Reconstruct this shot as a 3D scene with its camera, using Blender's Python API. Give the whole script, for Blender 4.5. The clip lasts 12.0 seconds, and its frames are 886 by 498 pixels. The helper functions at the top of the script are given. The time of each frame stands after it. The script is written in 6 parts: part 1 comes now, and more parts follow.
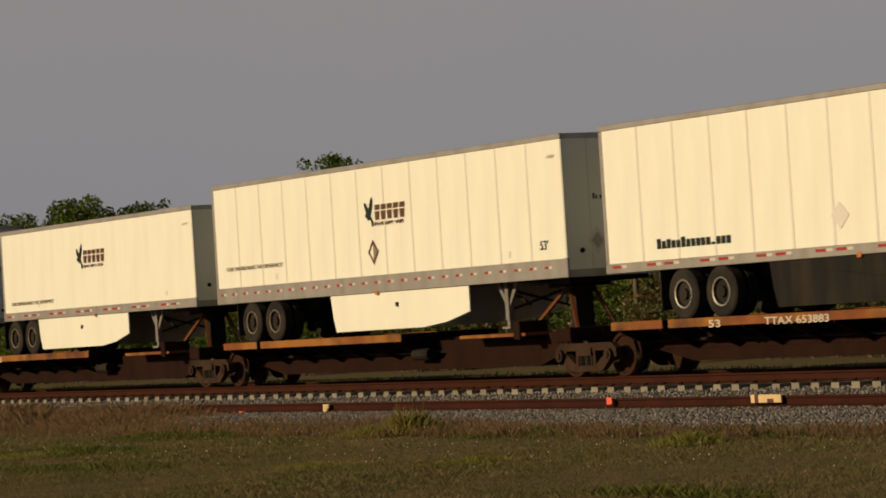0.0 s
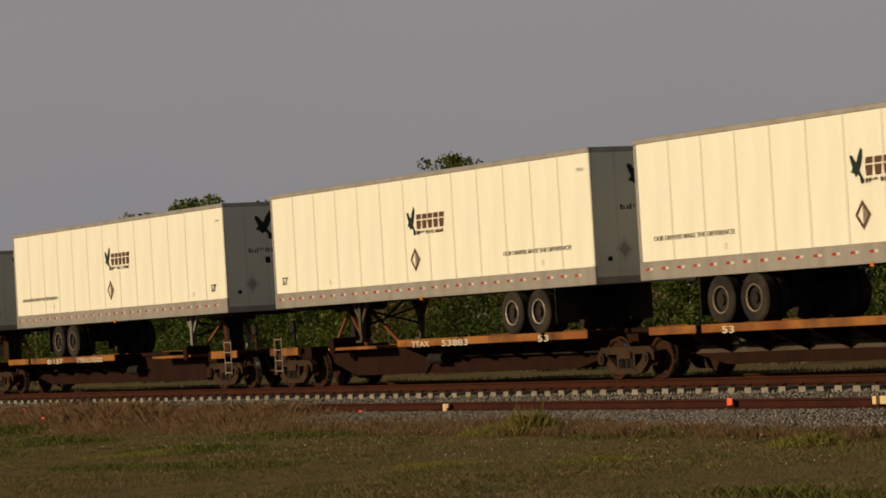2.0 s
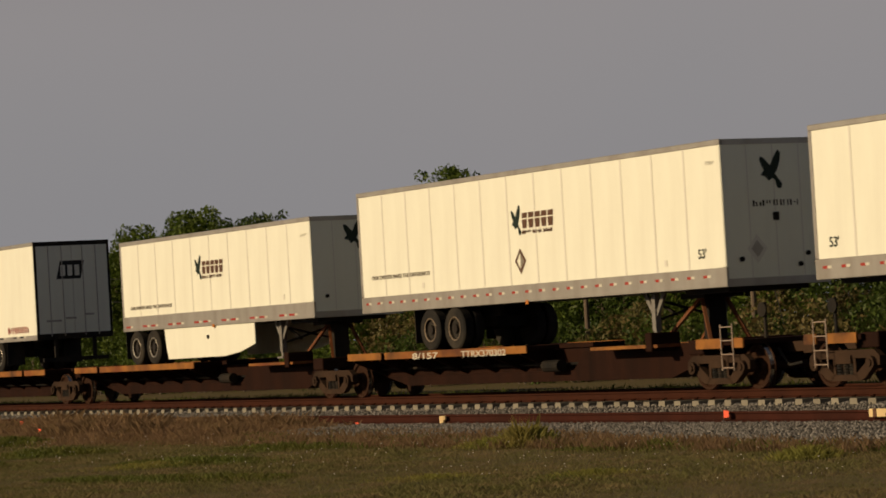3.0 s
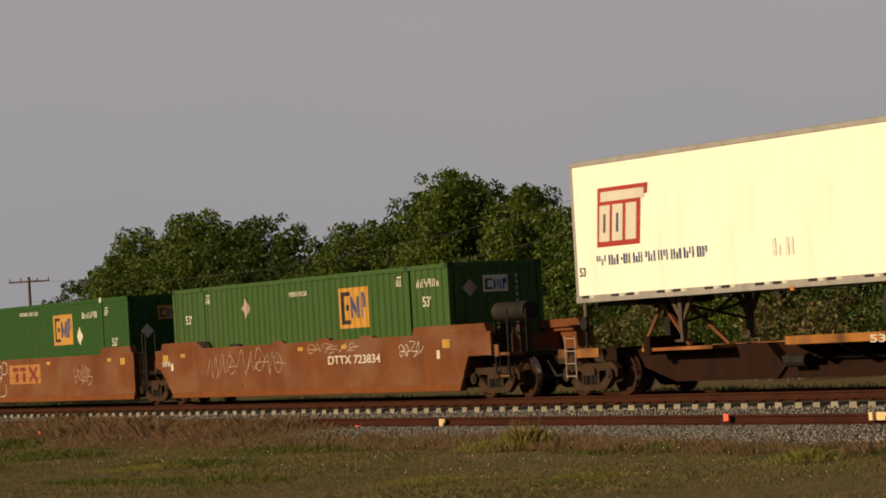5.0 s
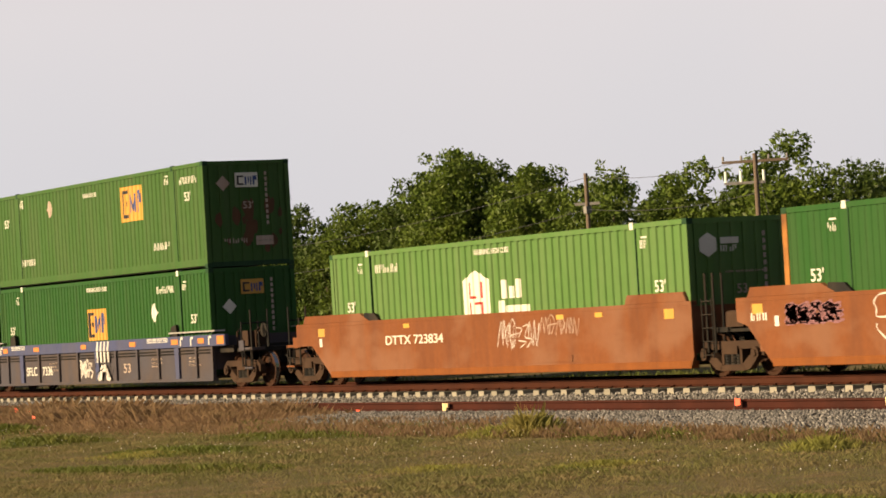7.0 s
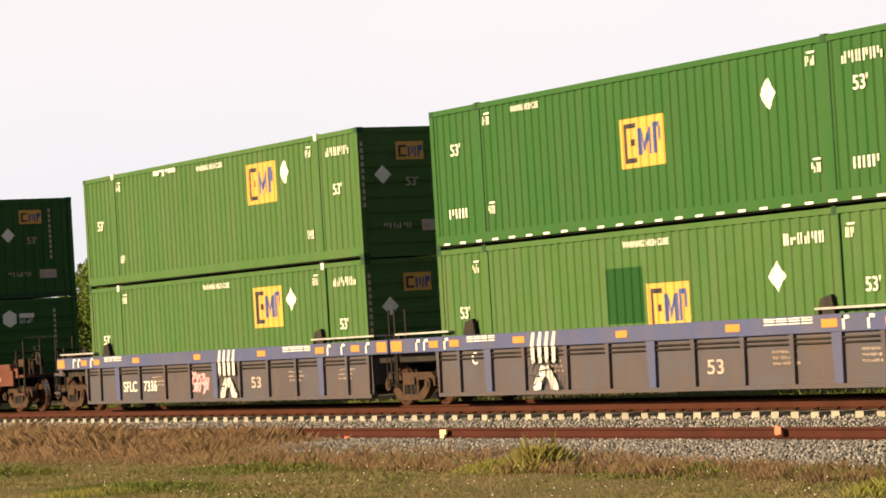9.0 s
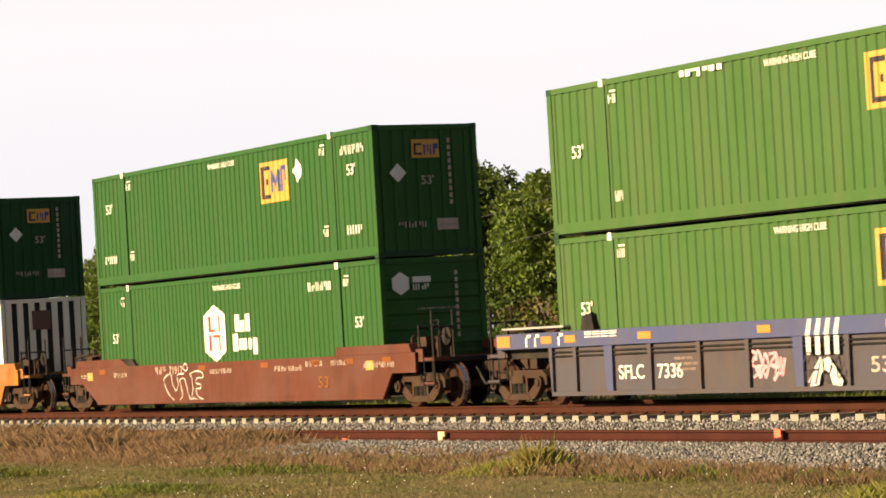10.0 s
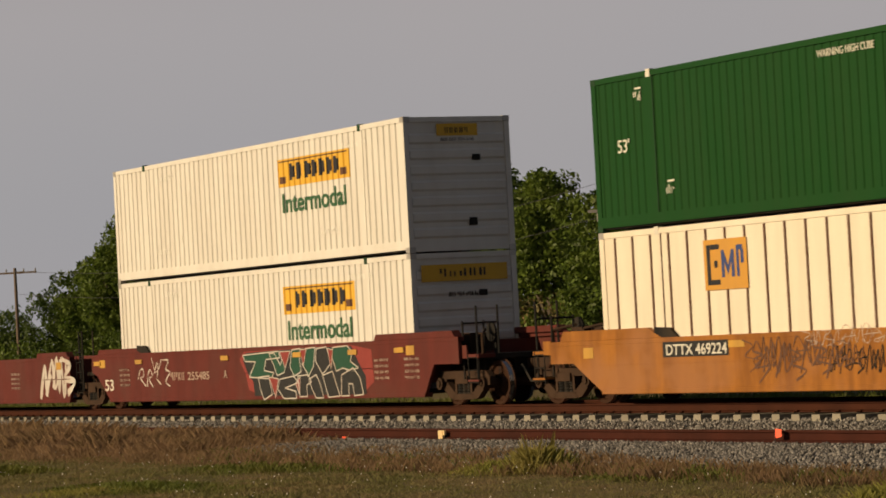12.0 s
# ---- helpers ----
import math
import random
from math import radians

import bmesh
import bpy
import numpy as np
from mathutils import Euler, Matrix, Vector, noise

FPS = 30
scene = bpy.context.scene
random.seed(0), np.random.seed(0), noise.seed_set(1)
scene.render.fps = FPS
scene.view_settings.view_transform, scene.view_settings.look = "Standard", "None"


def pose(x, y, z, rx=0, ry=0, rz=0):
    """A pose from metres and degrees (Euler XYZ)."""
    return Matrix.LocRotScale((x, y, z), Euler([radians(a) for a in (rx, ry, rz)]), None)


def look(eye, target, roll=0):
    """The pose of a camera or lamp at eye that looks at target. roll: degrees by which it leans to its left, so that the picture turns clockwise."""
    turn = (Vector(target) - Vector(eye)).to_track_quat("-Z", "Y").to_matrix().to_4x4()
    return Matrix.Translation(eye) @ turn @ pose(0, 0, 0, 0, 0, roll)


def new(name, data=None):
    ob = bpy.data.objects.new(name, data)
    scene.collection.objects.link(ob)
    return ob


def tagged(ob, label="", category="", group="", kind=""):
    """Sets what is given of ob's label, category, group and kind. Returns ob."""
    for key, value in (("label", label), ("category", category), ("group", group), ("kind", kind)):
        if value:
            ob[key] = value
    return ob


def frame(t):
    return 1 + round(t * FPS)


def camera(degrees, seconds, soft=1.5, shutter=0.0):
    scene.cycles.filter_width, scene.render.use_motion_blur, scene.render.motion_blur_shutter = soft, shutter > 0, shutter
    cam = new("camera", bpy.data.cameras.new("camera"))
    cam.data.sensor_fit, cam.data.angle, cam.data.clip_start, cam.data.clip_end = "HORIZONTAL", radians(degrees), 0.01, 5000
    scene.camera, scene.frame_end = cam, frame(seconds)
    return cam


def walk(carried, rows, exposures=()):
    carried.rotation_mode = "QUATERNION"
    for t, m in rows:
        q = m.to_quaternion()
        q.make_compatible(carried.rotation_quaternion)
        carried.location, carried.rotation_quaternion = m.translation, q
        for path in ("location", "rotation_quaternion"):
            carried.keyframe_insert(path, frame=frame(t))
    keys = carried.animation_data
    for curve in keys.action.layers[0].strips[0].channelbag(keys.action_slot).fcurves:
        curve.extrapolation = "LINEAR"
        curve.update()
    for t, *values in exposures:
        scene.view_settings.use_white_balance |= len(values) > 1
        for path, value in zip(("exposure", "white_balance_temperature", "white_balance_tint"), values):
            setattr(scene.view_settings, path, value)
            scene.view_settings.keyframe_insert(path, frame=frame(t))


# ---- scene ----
# ---------------------------------------------------------------- camera
cam = camera(16.753, 12.0, soft=1.7, shutter=0.05)
PATH = [
    (0.0, pose(55.904, -35.789, 1.478, 91.265, 3.638, 58.948)),
    (0.5, pose(55.904, -35.789, 1.478, 91.252, 3.603, 59.718)),
    (1.0, pose(55.904, -35.789, 1.478, 91.294, 3.643, 60.301)),
    (1.5, pose(55.904, -35.789, 1.478, 91.337, 3.581, 60.810)),
    (2.0, pose(55.904, -35.789, 1.478, 91.401, 3.463, 61.235)),
    (2.5, pose(55.904, -35.789, 1.478, 91.478, 3.400, 61.204)),
    (3.0, pose(55.904, -35.789, 1.478, 91.628, 3.389, 61.173)),
    (3.5, pose(55.904, -35.789, 1.478, 91.625, 3.331, 61.123)),
    (5.5, pose(55.904, -35.789, 1.478, 91.694, 3.332, 61.177)),
    (6.0, pose(55.904, -35.789, 1.478, 91.621, 3.340, 61.145)),
    (6.5, pose(55.904, -35.789, 1.478, 91.489, 3.406, 61.246)),
    (7.0, pose(54.469, -34.936, 1.485, 91.344, 3.392, 61.278)),
    (9.0, pose(48.468, -31.372, 1.516, 91.607, 3.450, 61.480)),
    (9.5, pose(48.290, -31.266, 1.517, 91.617, 3.411, 61.450)),
    (10.0, pose(48.300, -31.272, 1.517, 91.637, 3.338, 61.460)),
    (10.5, pose(48.209, -31.219, 1.518, 91.626, 3.250, 61.450)),
    (11.0, pose(48.294, -31.268, 1.517, 91.637, 3.230, 61.463)),
    (11.5, pose(48.213, -31.221, 1.517, 91.612, 3.170, 61.460)),
    (12.0, pose(48.180, -31.201, 1.517, 91.608, 3.120, 61.474)),
]
EXPOSURES = [(0.0, -0.1), (3.6, -0.05), (5.3, 0.6), (5.5, 1.0), (6.0, 1.33), (6.5, 1.4), (7.2, 1.42), (8.8, 1.78), (10.0, 1.85),
             (10.6, 1.82), (11.0, 1.47), (11.5, 0.86), (12.0, 0.42)]
walk(cam, PATH, EXPOSURES)

# ---------------------------------------------------------------- world and sun
SUN_AZ, SUN_EL = 191.0, 20.0
world = bpy.data.worlds.new("sky")
scene.world = world
world.use_nodes = True
wn, wl = world.node_tree.nodes, world.node_tree.links
sky = wn.new("ShaderNodeTexSky")
sky.sky_type, sky.sun_disc = "NISHITA", False
sky.sun_elevation, sky.sun_rotation = radians(SUN_EL), radians(SUN_AZ)
sky.dust_density, sky.air_density, sky.ozone_density = 3.0, 1.0, 2.0
haze = wn.new("ShaderNodeMixRGB")
horizon = wn.new("ShaderNodeSeparateXYZ")
wl.new(wn.new("ShaderNodeTexCoord").outputs["Generated"], horizon.inputs[0])
fade = wn.new("ShaderNodeMapRange")
fade.interpolation_type = "SMOOTHSTEP"
for i, v in ((1, 0.1), (2, 0.26), (3, 0.82), (4, 0.05)):
    fade.inputs[i].default_value = v
wl.new(horizon.outputs[2], fade.inputs[0])
wl.new(fade.outputs[0], haze.inputs[0])
cloud = wn.new("ShaderNodeTexNoise")
cloud.inputs["Scale"].default_value, cloud.inputs["Detail"].default_value = 5.0, 3.0
wl.new(wn["Texture Coordinate"].outputs["Generated"], cloud.inputs["Vector"])
tint = wn.new("ShaderNodeMixRGB")
tint.inputs[1].default_value, tint.inputs[2].default_value = (5.35, 5.3, 5.6, 1), (6.35, 5.75, 5.7, 1)
height = wn.new("ShaderNodeMapRange")
height.interpolation_type = "SMOOTHSTEP"
height.inputs[1].default_value, height.inputs[2].default_value = 0.04, 0.14
wl.new(horizon.outputs[2], height.inputs[0])
veil = wn.new("ShaderNodeMath")
veil.operation, veil.use_clamp = "MULTIPLY_ADD", True
veil.inputs[1].default_value, veil.inputs[2].default_value = 0.9, -0.2
wl.new(cloud.outputs[0], veil.inputs[0])
both = wn.new("ShaderNodeMath")
both.operation, both.use_clamp = "MULTIPLY_ADD", True
both.inputs[1].default_value = 0.6
wl.new(height.outputs[0], both.inputs[0])
wl.new(veil.outputs[0], both.inputs[2])
wl.new(both.outputs[0], tint.inputs[0])
wl.new(tint.outputs[0], haze.inputs[2])
deep = wn.new("ShaderNodeMixRGB")
deep.blend_type, deep.inputs[0].default_value, deep.inputs[2].default_value = "MULTIPLY", 1.0, (0.45, 0.45, 0.45, 1)
wl.new(sky.outputs[0], deep.inputs[1])
wl.new(deep.outputs[0], haze.inputs[1])
back = wn["Background"]
wl.new(haze.outputs[0], back.inputs[0])
back.inputs[1].default_value = 0.055
sun_data = bpy.data.lights.new("sun", "SUN")
sun_data.energy, sun_data.angle, sun_data.color = 4.15, radians(0.6), (1.0, 0.757, 0.46)
sun = new("sun", sun_data)
az, el = radians(SUN_AZ), radians(SUN_EL)
sun_from = Vector((math.sin(az) * math.cos(el), math.cos(az) * math.cos(el), math.sin(el)))
sun.matrix_world = look(sun_from * 200, (0, 0, 0))

# ---------------------------------------------------------------- materials
def mat(name, col, rough=0.55, metal=0.0, var=0.12, scale=1.5, dirt=None, amount=0.3, streak=True, bump=0.0, bscale=30.0, island=0.0, position=False, each=0.0, blotch=None, gloss=0.22):
    """Painted, metal or earthy surface: broad and fine variation, dirt in streaks or patches, fine relief."""
    m = bpy.data.materials.new(name)
    m.use_nodes = True
    n, l = m.node_tree.nodes, m.node_tree.links
    bsdf = n["Principled BSDF"]
    bsdf.inputs["Metallic"].default_value = metal
    bsdf.inputs["Specular IOR Level"].default_value = gloss
    if position:
        out = n.new("ShaderNodeNewGeometry").outputs["Position"]
    else:
        out = n.new("ShaderNodeTexCoord").outputs["Object"]
    def tex(sc, detail=4, stretch=None):
        t = n.new("ShaderNodeTexNoise")
        t.inputs["Scale"].default_value, t.inputs["Detail"].default_value = sc, detail
        if stretch:
            mp = n.new("ShaderNodeMapping")
            mp.inputs["Scale"].default_value = stretch
            l.new(out, mp.inputs["Vector"])
            l.new(mp.outputs[0], t.inputs["Vector"])
        else:
            l.new(out, t.inputs["Vector"])
        return t
    def mixed(fac, a, b):
        x = n.new("ShaderNodeMixRGB")
        for i, v in ((0, fac), (1, a), (2, b)):
            if isinstance(v, (int, float)):
                x.inputs[i].default_value = v
            elif isinstance(v, tuple):
                x.inputs[i].default_value = (*v, 1)
            else:
                l.new(v, x.inputs[i])
        return x.outputs[0]
    lo, hi = tuple(c * (1 - var) for c in col), tuple(min(1, c * (1 + var)) for c in col)
    c = mixed(tex(scale).outputs[0], lo, hi)
    c2 = mixed(tex(scale * 11, 2).outputs[0], tuple(v * (1 - var * .6) for v in lo), hi)
    c = mixed(0.4, c, c2)
    if dirt:
        ramp = n.new("ShaderNodeValToRGB")
        ramp.color_ramp.elements[0].position, ramp.color_ramp.elements[1].position = 0.42, 0.72
        l.new(tex(1.0, 6, (2.2, 2.2, 0.35) if streak else (1.4, 1.4, 1.4)).outputs[0], ramp.inputs[0])
        k = n.new("ShaderNodeMath")
        k.operation = "MULTIPLY"
        k.inputs[1].default_value = amount
        l.new(ramp.outputs[0], k.inputs[0])
        c = mixed(k.outputs[0], c, dirt)
    if blotch:
        ramp = n.new("ShaderNodeValToRGB")
        ramp.color_ramp.elements[0].position, ramp.color_ramp.elements[1].position = 0.47, 0.62
        l.new(tex(0.55, 7, (1.0, 1.0, 1.7)).outputs[0], ramp.inputs[0])
        k = n.new("ShaderNodeMath")
        k.operation = "MULTIPLY"
        k.inputs[1].default_value = 0.75
        l.new(ramp.outputs[0], k.inputs[0])
        c = mixed(k.outputs[0], c, blotch)
    if island or each:
        src = n.new("ShaderNodeNewGeometry").outputs["Random Per Island"] if island else n.new("ShaderNodeObjectInfo").outputs["Random"]
        h = n.new("ShaderNodeHueSaturation")
        v = n.new("ShaderNodeMapRange")
        a = island or each
        v.inputs[3].default_value, v.inputs[4].default_value = 1 - a, 1 + a
        l.new(src, v.inputs[0])
        l.new(v.outputs[0], h.inputs["Value"])
        l.new(c, h.inputs["Color"])
        c = h.outputs[0]
    l.new(c, bsdf.inputs["Base Color"])
    rr = n.new("ShaderNodeMapRange")
    rr.inputs[3].default_value, rr.inputs[4].default_value = max(0.05, rough - 0.1), min(1, rough + 0.12)
    l.new(tex(scale * 5, 3).outputs[0], rr.inputs[0])
    l.new(rr.outputs[0], bsdf.inputs["Roughness"])
    if bump:
        b = n.new("ShaderNodeBump")
        b.inputs["Strength"].default_value, b.inputs["Distance"].default_value = min(1, bump * 10), bump
        l.new(tex(bscale, 5).outputs[0], b.inputs["Height"])
        l.new(b.outputs[0], bsdf.inputs["Normal"])
    return m

RUST = (0.13, 0.05, 0.025)
GRIME = (0.06, 0.05, 0.04)
M_WHITE = mat("white_paint", (0.78, 0.79, 0.69), 0.42, var=0.03, scale=0.6, dirt=(0.5, 0.47, 0.4), amount=0.16, bump=0.003, bscale=3)
M_CREAM = mat("cream_paint", (0.62, 0.565, 0.45), 0.5, var=0.06, dirt=(0.4, 0.32, 0.24), amount=0.25)
M_ALU = mat("aluminium", (0.4, 0.38, 0.35), 0.45, 0.55, var=0.1, dirt=(0.2, 0.17, 0.14), amount=0.4)
M_GREYWHITE = mat("grey_leg_paint", (0.2, 0.19, 0.175), 0.55, var=0.1, dirt=(0.08, 0.07, 0.06), amount=0.5)
M_CWHITE = mat("white_container_paint", (0.57, 0.55, 0.5), 0.5, var=0.05, scale=0.5, dirt=(0.4, 0.36, 0.3), amount=0.3)
M_SEAM = mat("seam_grey", (0.66, 0.645, 0.585), 0.5, 0.1, var=0.1)
M_BLACK = mat("black_steel", (0.018, 0.017, 0.016), 0.6, 0.2, var=0.3, dirt=(0.06, 0.045, 0.03), amount=0.5, bump=0.004, gloss=0.06)
M_DARK = mat("dark_paint", (0.02, 0.02, 0.022), 0.5, var=0.2)
M_TYRE = mat("tyre_rubber", (0.022, 0.021, 0.02), 0.85, var=0.25, dirt=(0.09, 0.075, 0.055), amount=0.4, streak=False, bump=0.004, gloss=0.05)
M_RIM = mat("steel_rim", (0.434, 0.406, 0.35), 0.35, 0.7, var=0.15, dirt=RUST, amount=0.25, streak=False)
M_RIMDARK = mat("dark_rim", (0.022, 0.017, 0.013), 0.5, 0.4, var=0.2, dirt=GRIME, amount=0.5, streak=False)
M_RIMEDGE = mat("worn_rim_edge", (0.2, 0.155, 0.11), 0.5, 0.4, var=0.2, dirt=GRIME, amount=0.5, streak=False)
M_GREEN = mat("green_container", (0.019, 0.068, 0.0125), 0.5, var=0.12, scale=0.5, dirt=(0.038, 0.068, 0.023), amount=0.4, bump=0.003, gloss=0.12)
M_GREEN2 = mat("faded_green_container", (0.037, 0.086, 0.0195), 0.6, var=0.16, scale=0.4, dirt=(0.064, 0.09, 0.036), amount=0.5, bump=0.003, gloss=0.12)
M_GREEN4 = mat("sun_bleached_green_container", (0.07, 0.14, 0.036), 0.6, var=0.15, scale=0.4, dirt=(0.1, 0.145, 0.058), amount=0.5, bump=0.003, gloss=0.12)
M_GREEN3 = mat("dark_green_container", (0.0075, 0.045, 0.0075), 0.42, var=0.1, scale=0.5, dirt=(0.016, 0.042, 0.0115), amount=0.3, bump=0.003, gloss=0.12)
M_GDARK = mat("green_seam", (0.008, 0.035, 0.01), 0.6, var=0.3)
M_ORANGE = mat("orange_car_paint", (0.145, 0.05, 0.017), 0.62, var=0.25, scale=0.9, dirt=(0.072, 0.03, 0.017), amount=0.55, bump=0.006, bscale=12, blotch=(0.163, 0.078, 0.043), gloss=0.1)
M_ORANGE2 = mat("cleaner_orange_paint", (0.165, 0.054, 0.013), 0.6, var=0.2, dirt=(0.09, 0.033, 0.012), amount=0.5, gloss=0.1)
M_OCHRE = mat("ochre_car_paint", (0.27, 0.11, 0.022), 0.6, var=0.25, scale=0.7, dirt=(0.1, 0.036, 0.014), amount=0.8, bump=0.006, bscale=12, blotch=(0.25, 0.115, 0.05), gloss=0.1)
M_BROWN = mat("brown_car_paint", (0.085, 0.0285, 0.0165), 0.62, var=0.14, scale=0.5, dirt=(0.0385, 0.0182, 0.0119), amount=0.6, bump=0.006, bscale=12, blotch=(0.085, 0.037, 0.026), gloss=0.1)
M_DARKRED = mat("dark_red_car_paint", (0.098, 0.0235, 0.018), 0.55, var=0.14, scale=0.5, dirt=(0.044, 0.016, 0.0128), amount=0.5, bump=0.006, bscale=12, blotch=(0.085, 0.029, 0.022), gloss=0.1)
M_BLUE = mat("blue_car_paint", (0.045, 0.053, 0.112), 0.55, var=0.18, scale=0.6, dirt=(0.07, 0.062, 0.072), amount=0.5, bump=0.004)
M_SLATE = mat("grimy_slate_paint", (0.056, 0.048, 0.052), 0.65, var=0.25, scale=0.7, dirt=(0.08, 0.055, 0.04), amount=0.55, bump=0.006, blotch=(0.055, 0.052, 0.062), gloss=0.1)
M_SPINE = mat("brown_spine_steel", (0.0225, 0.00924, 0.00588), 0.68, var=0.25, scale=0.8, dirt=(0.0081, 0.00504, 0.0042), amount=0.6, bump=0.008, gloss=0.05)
M_SPINE2 = mat("primer_grey_steel", (0.077, 0.063, 0.0455), 0.68, var=0.25, scale=0.9, dirt=(0.035, 0.021, 0.014), amount=0.6, streak=False, gloss=0.08)
M_YDECK = mat("worn_yellow_deck", (0.29, 0.12, 0.024), 0.6, var=0.3, scale=1.6, dirt=(0.05, 0.02, 0.011), amount=0.95, streak=False, bump=0.005, blotch=(0.17, 0.048, 0.014))
M_TRUCK = mat("rusty_cast_steel", (0.05, 0.03, 0.0195), 0.8, 0.05, var=0.3, scale=3, dirt=(0.02, 0.014, 0.011), amount=0.6, streak=False, bump=0.01, gloss=0.06)
M_WHEEL = mat("wheel_steel", (0.0416, 0.01976, 0.01144), 0.6, 0.3, var=0.25, scale=3, dirt=(0.013, 0.00936, 0.0078), amount=0.5, streak=False, gloss=0.08)
M_SHINE = mat("polished_tread", (0.55, 0.53, 0.5), 0.25, 1.0, var=0.1)
M_MARK = mat("white_lettering", (0.55, 0.53, 0.46), 0.6, var=0.08, dirt=(0.36, 0.324, 0.264), amount=0.3)
# dim white: weathered side marks, and shade coloured into the container-end marks
M_MARKDIM = mat("weathered_and_shaded_white", (0.34, 0.27, 0.22), 0.7, var=0.2, dirt=(0.2, 0.1, 0.06), amount=0.6)
M_YELLOW = mat("yellow_panel", (0.46, 0.235, 0.04), 0.5, var=0.1, dirt=(0.34, 0.19, 0.06), amount=0.35)
M_FADED = mat("faded_yellow_panel", (0.34, 0.155, 0.042), 0.6, var=0.15, dirt=(0.2, 0.09, 0.035), amount=0.5)
M_DULLRED = mat("dull_red_mark", (0.17, 0.024, 0.02), 0.6, var=0.2)
M_REFLECTION = mat("brown_reflection_patch", (0.085, 0.042, 0.02), 0.8, var=0.3, dirt=(0.04, 0.03, 0.015), amount=0.6)
M_OREFL = mat("orange_reflector", (0.46, 0.16, 0.03), 0.4, var=0.15)
M_YREFL = mat("yellow_reflector", (0.44, 0.25, 0.045), 0.4, var=0.15, dirt=(0.2, 0.12, 0.05), amount=0.5)
M_LBLUE = mat("logo_blue", (0.035, 0.055, 0.15), 0.5, var=0.1)
M_RED = mat("red_mark", (0.33, 0.035, 0.028), 0.55, var=0.2, dirt=(0.2, 0.04, 0.02), amount=0.5)
M_BROWNMARK = mat("brown_mark", (0.1, 0.05, 0.03), 0.5, var=0.2)
M_INK = mat("dark_green_ink", (0.012, 0.022, 0.016), 0.5, var=0.15)
M_GREYINK = mat("faded_grey_ink", (0.2, 0.18, 0.15), 0.6, var=0.15)
M_JGREEN = mat("green_lettering", (0.03, 0.09, 0.04), 0.5, var=0.1)
M_GRAFW = mat("white_spray", (0.44, 0.416, 0.376), 0.7, var=0.15, dirt=(0.32, 0.2, 0.12), amount=0.4)
M_GRAFP = mat("pink_spray", (0.6, 0.24, 0.26), 0.7, var=0.2)
M_GRAFV = mat("violet_spray", (0.17, 0.078, 0.085), 0.7, var=0.2)
M_GRAFG = mat("green_spray", (0.015, 0.06, 0.036), 0.7, var=0.3)
M_GRAFR = mat("red_spray", (0.2, 0.036, 0.03), 0.7, var=0.3)
M_JYELLOW = mat("bright_yellow_panel", (0.6, 0.35, 0.035), 0.5, var=0.08, dirt=(0.45, 0.25, 0.05), amount=0.3)
M_GRAFK = mat("black_spray", (0.02, 0.02, 0.02), 0.7, var=0.3)
M_FLAG = mat("flag_orange_red", (0.85, 0.12, 0.06), 0.5, var=0.1)
M_RAIL = mat("rusty_rail", (0.046, 0.0148, 0.0075), 0.7, 0.1, var=0.2, scale=1.5, dirt=(0.022, 0.0078, 0.005), amount=0.6, streak=False, bump=0.004, gloss=0.08)
M_RAIL2 = mat("dark_rusty_rail", (0.04641, 0.01344, 0.0084), 0.75, 0.1, var=0.2, scale=1.5, dirt=(0.02082, 0.00784, 0.0056), amount=0.6, streak=False, bump=0.004, gloss=0.08)
M_TIE = mat("pale_concrete", (0.21, 0.19, 0.15), 0.85, var=0.15, scale=6, dirt=(0.2, 0.165, 0.125), amount=0.5, streak=False, bump=0.006, each=0.15)
M_STONE = mat("grey_ballast", (0.1496, 0.1394, 0.1292), 0.85, var=0.2, scale=8, bump=0.006, island=0.7, position=True)
M_BED = mat("ballast_bed", (0.085, 0.079, 0.072), 0.95, var=0.4, scale=12, bump=0.03, bscale=26, position=True)
M_BARK = mat("bark", (0.10, 0.08, 0.06), 0.9, var=0.3, scale=5, bump=0.02)
M_POLE = mat("weathered_pole_wood", (0.12, 0.09, 0.066), 0.85, var=0.2, scale=3, bump=0.01)
M_WIRE = mat("wire", (0.06, 0.06, 0.06), 0.5, 0.3)
M_FLOWER = mat("white_flower", (0.6, 0.57, 0.5), 0.7, var=0.05)
M_PLATE = mat("pale_yellow_plate", (0.66, 0.5, 0.26), 0.5, var=0.1, dirt=(0.3, 0.2, 0.1), amount=0.4)

def leafy(name, col_a, col_b, island=0.35, scale=0.5, rough=0.55, sheen=0.25):
    """Foliage: two tints by place, each blade or leaf a little different, light passing through."""
    m = mat(name, col_a, rough, var=0.2, scale=scale, dirt=col_b, amount=0.9, streak=False, island=island, position=True)
    n, l = m.node_tree.nodes, m.node_tree.links
    tr, mx = n.new("ShaderNodeBsdfTranslucent"), n.new("ShaderNodeMixShader")
    b = n["Principled BSDF"]
    l.new(b.inputs["Base Color"].links[0].from_socket, tr.inputs[0])
    mx.inputs[0].default_value = sheen
    l.new(b.outputs[0], mx.inputs[1])
    l.new(tr.outputs[0], mx.inputs[2])
    l.new(mx.outputs[0], n["Material Output"].inputs[0])
    return m

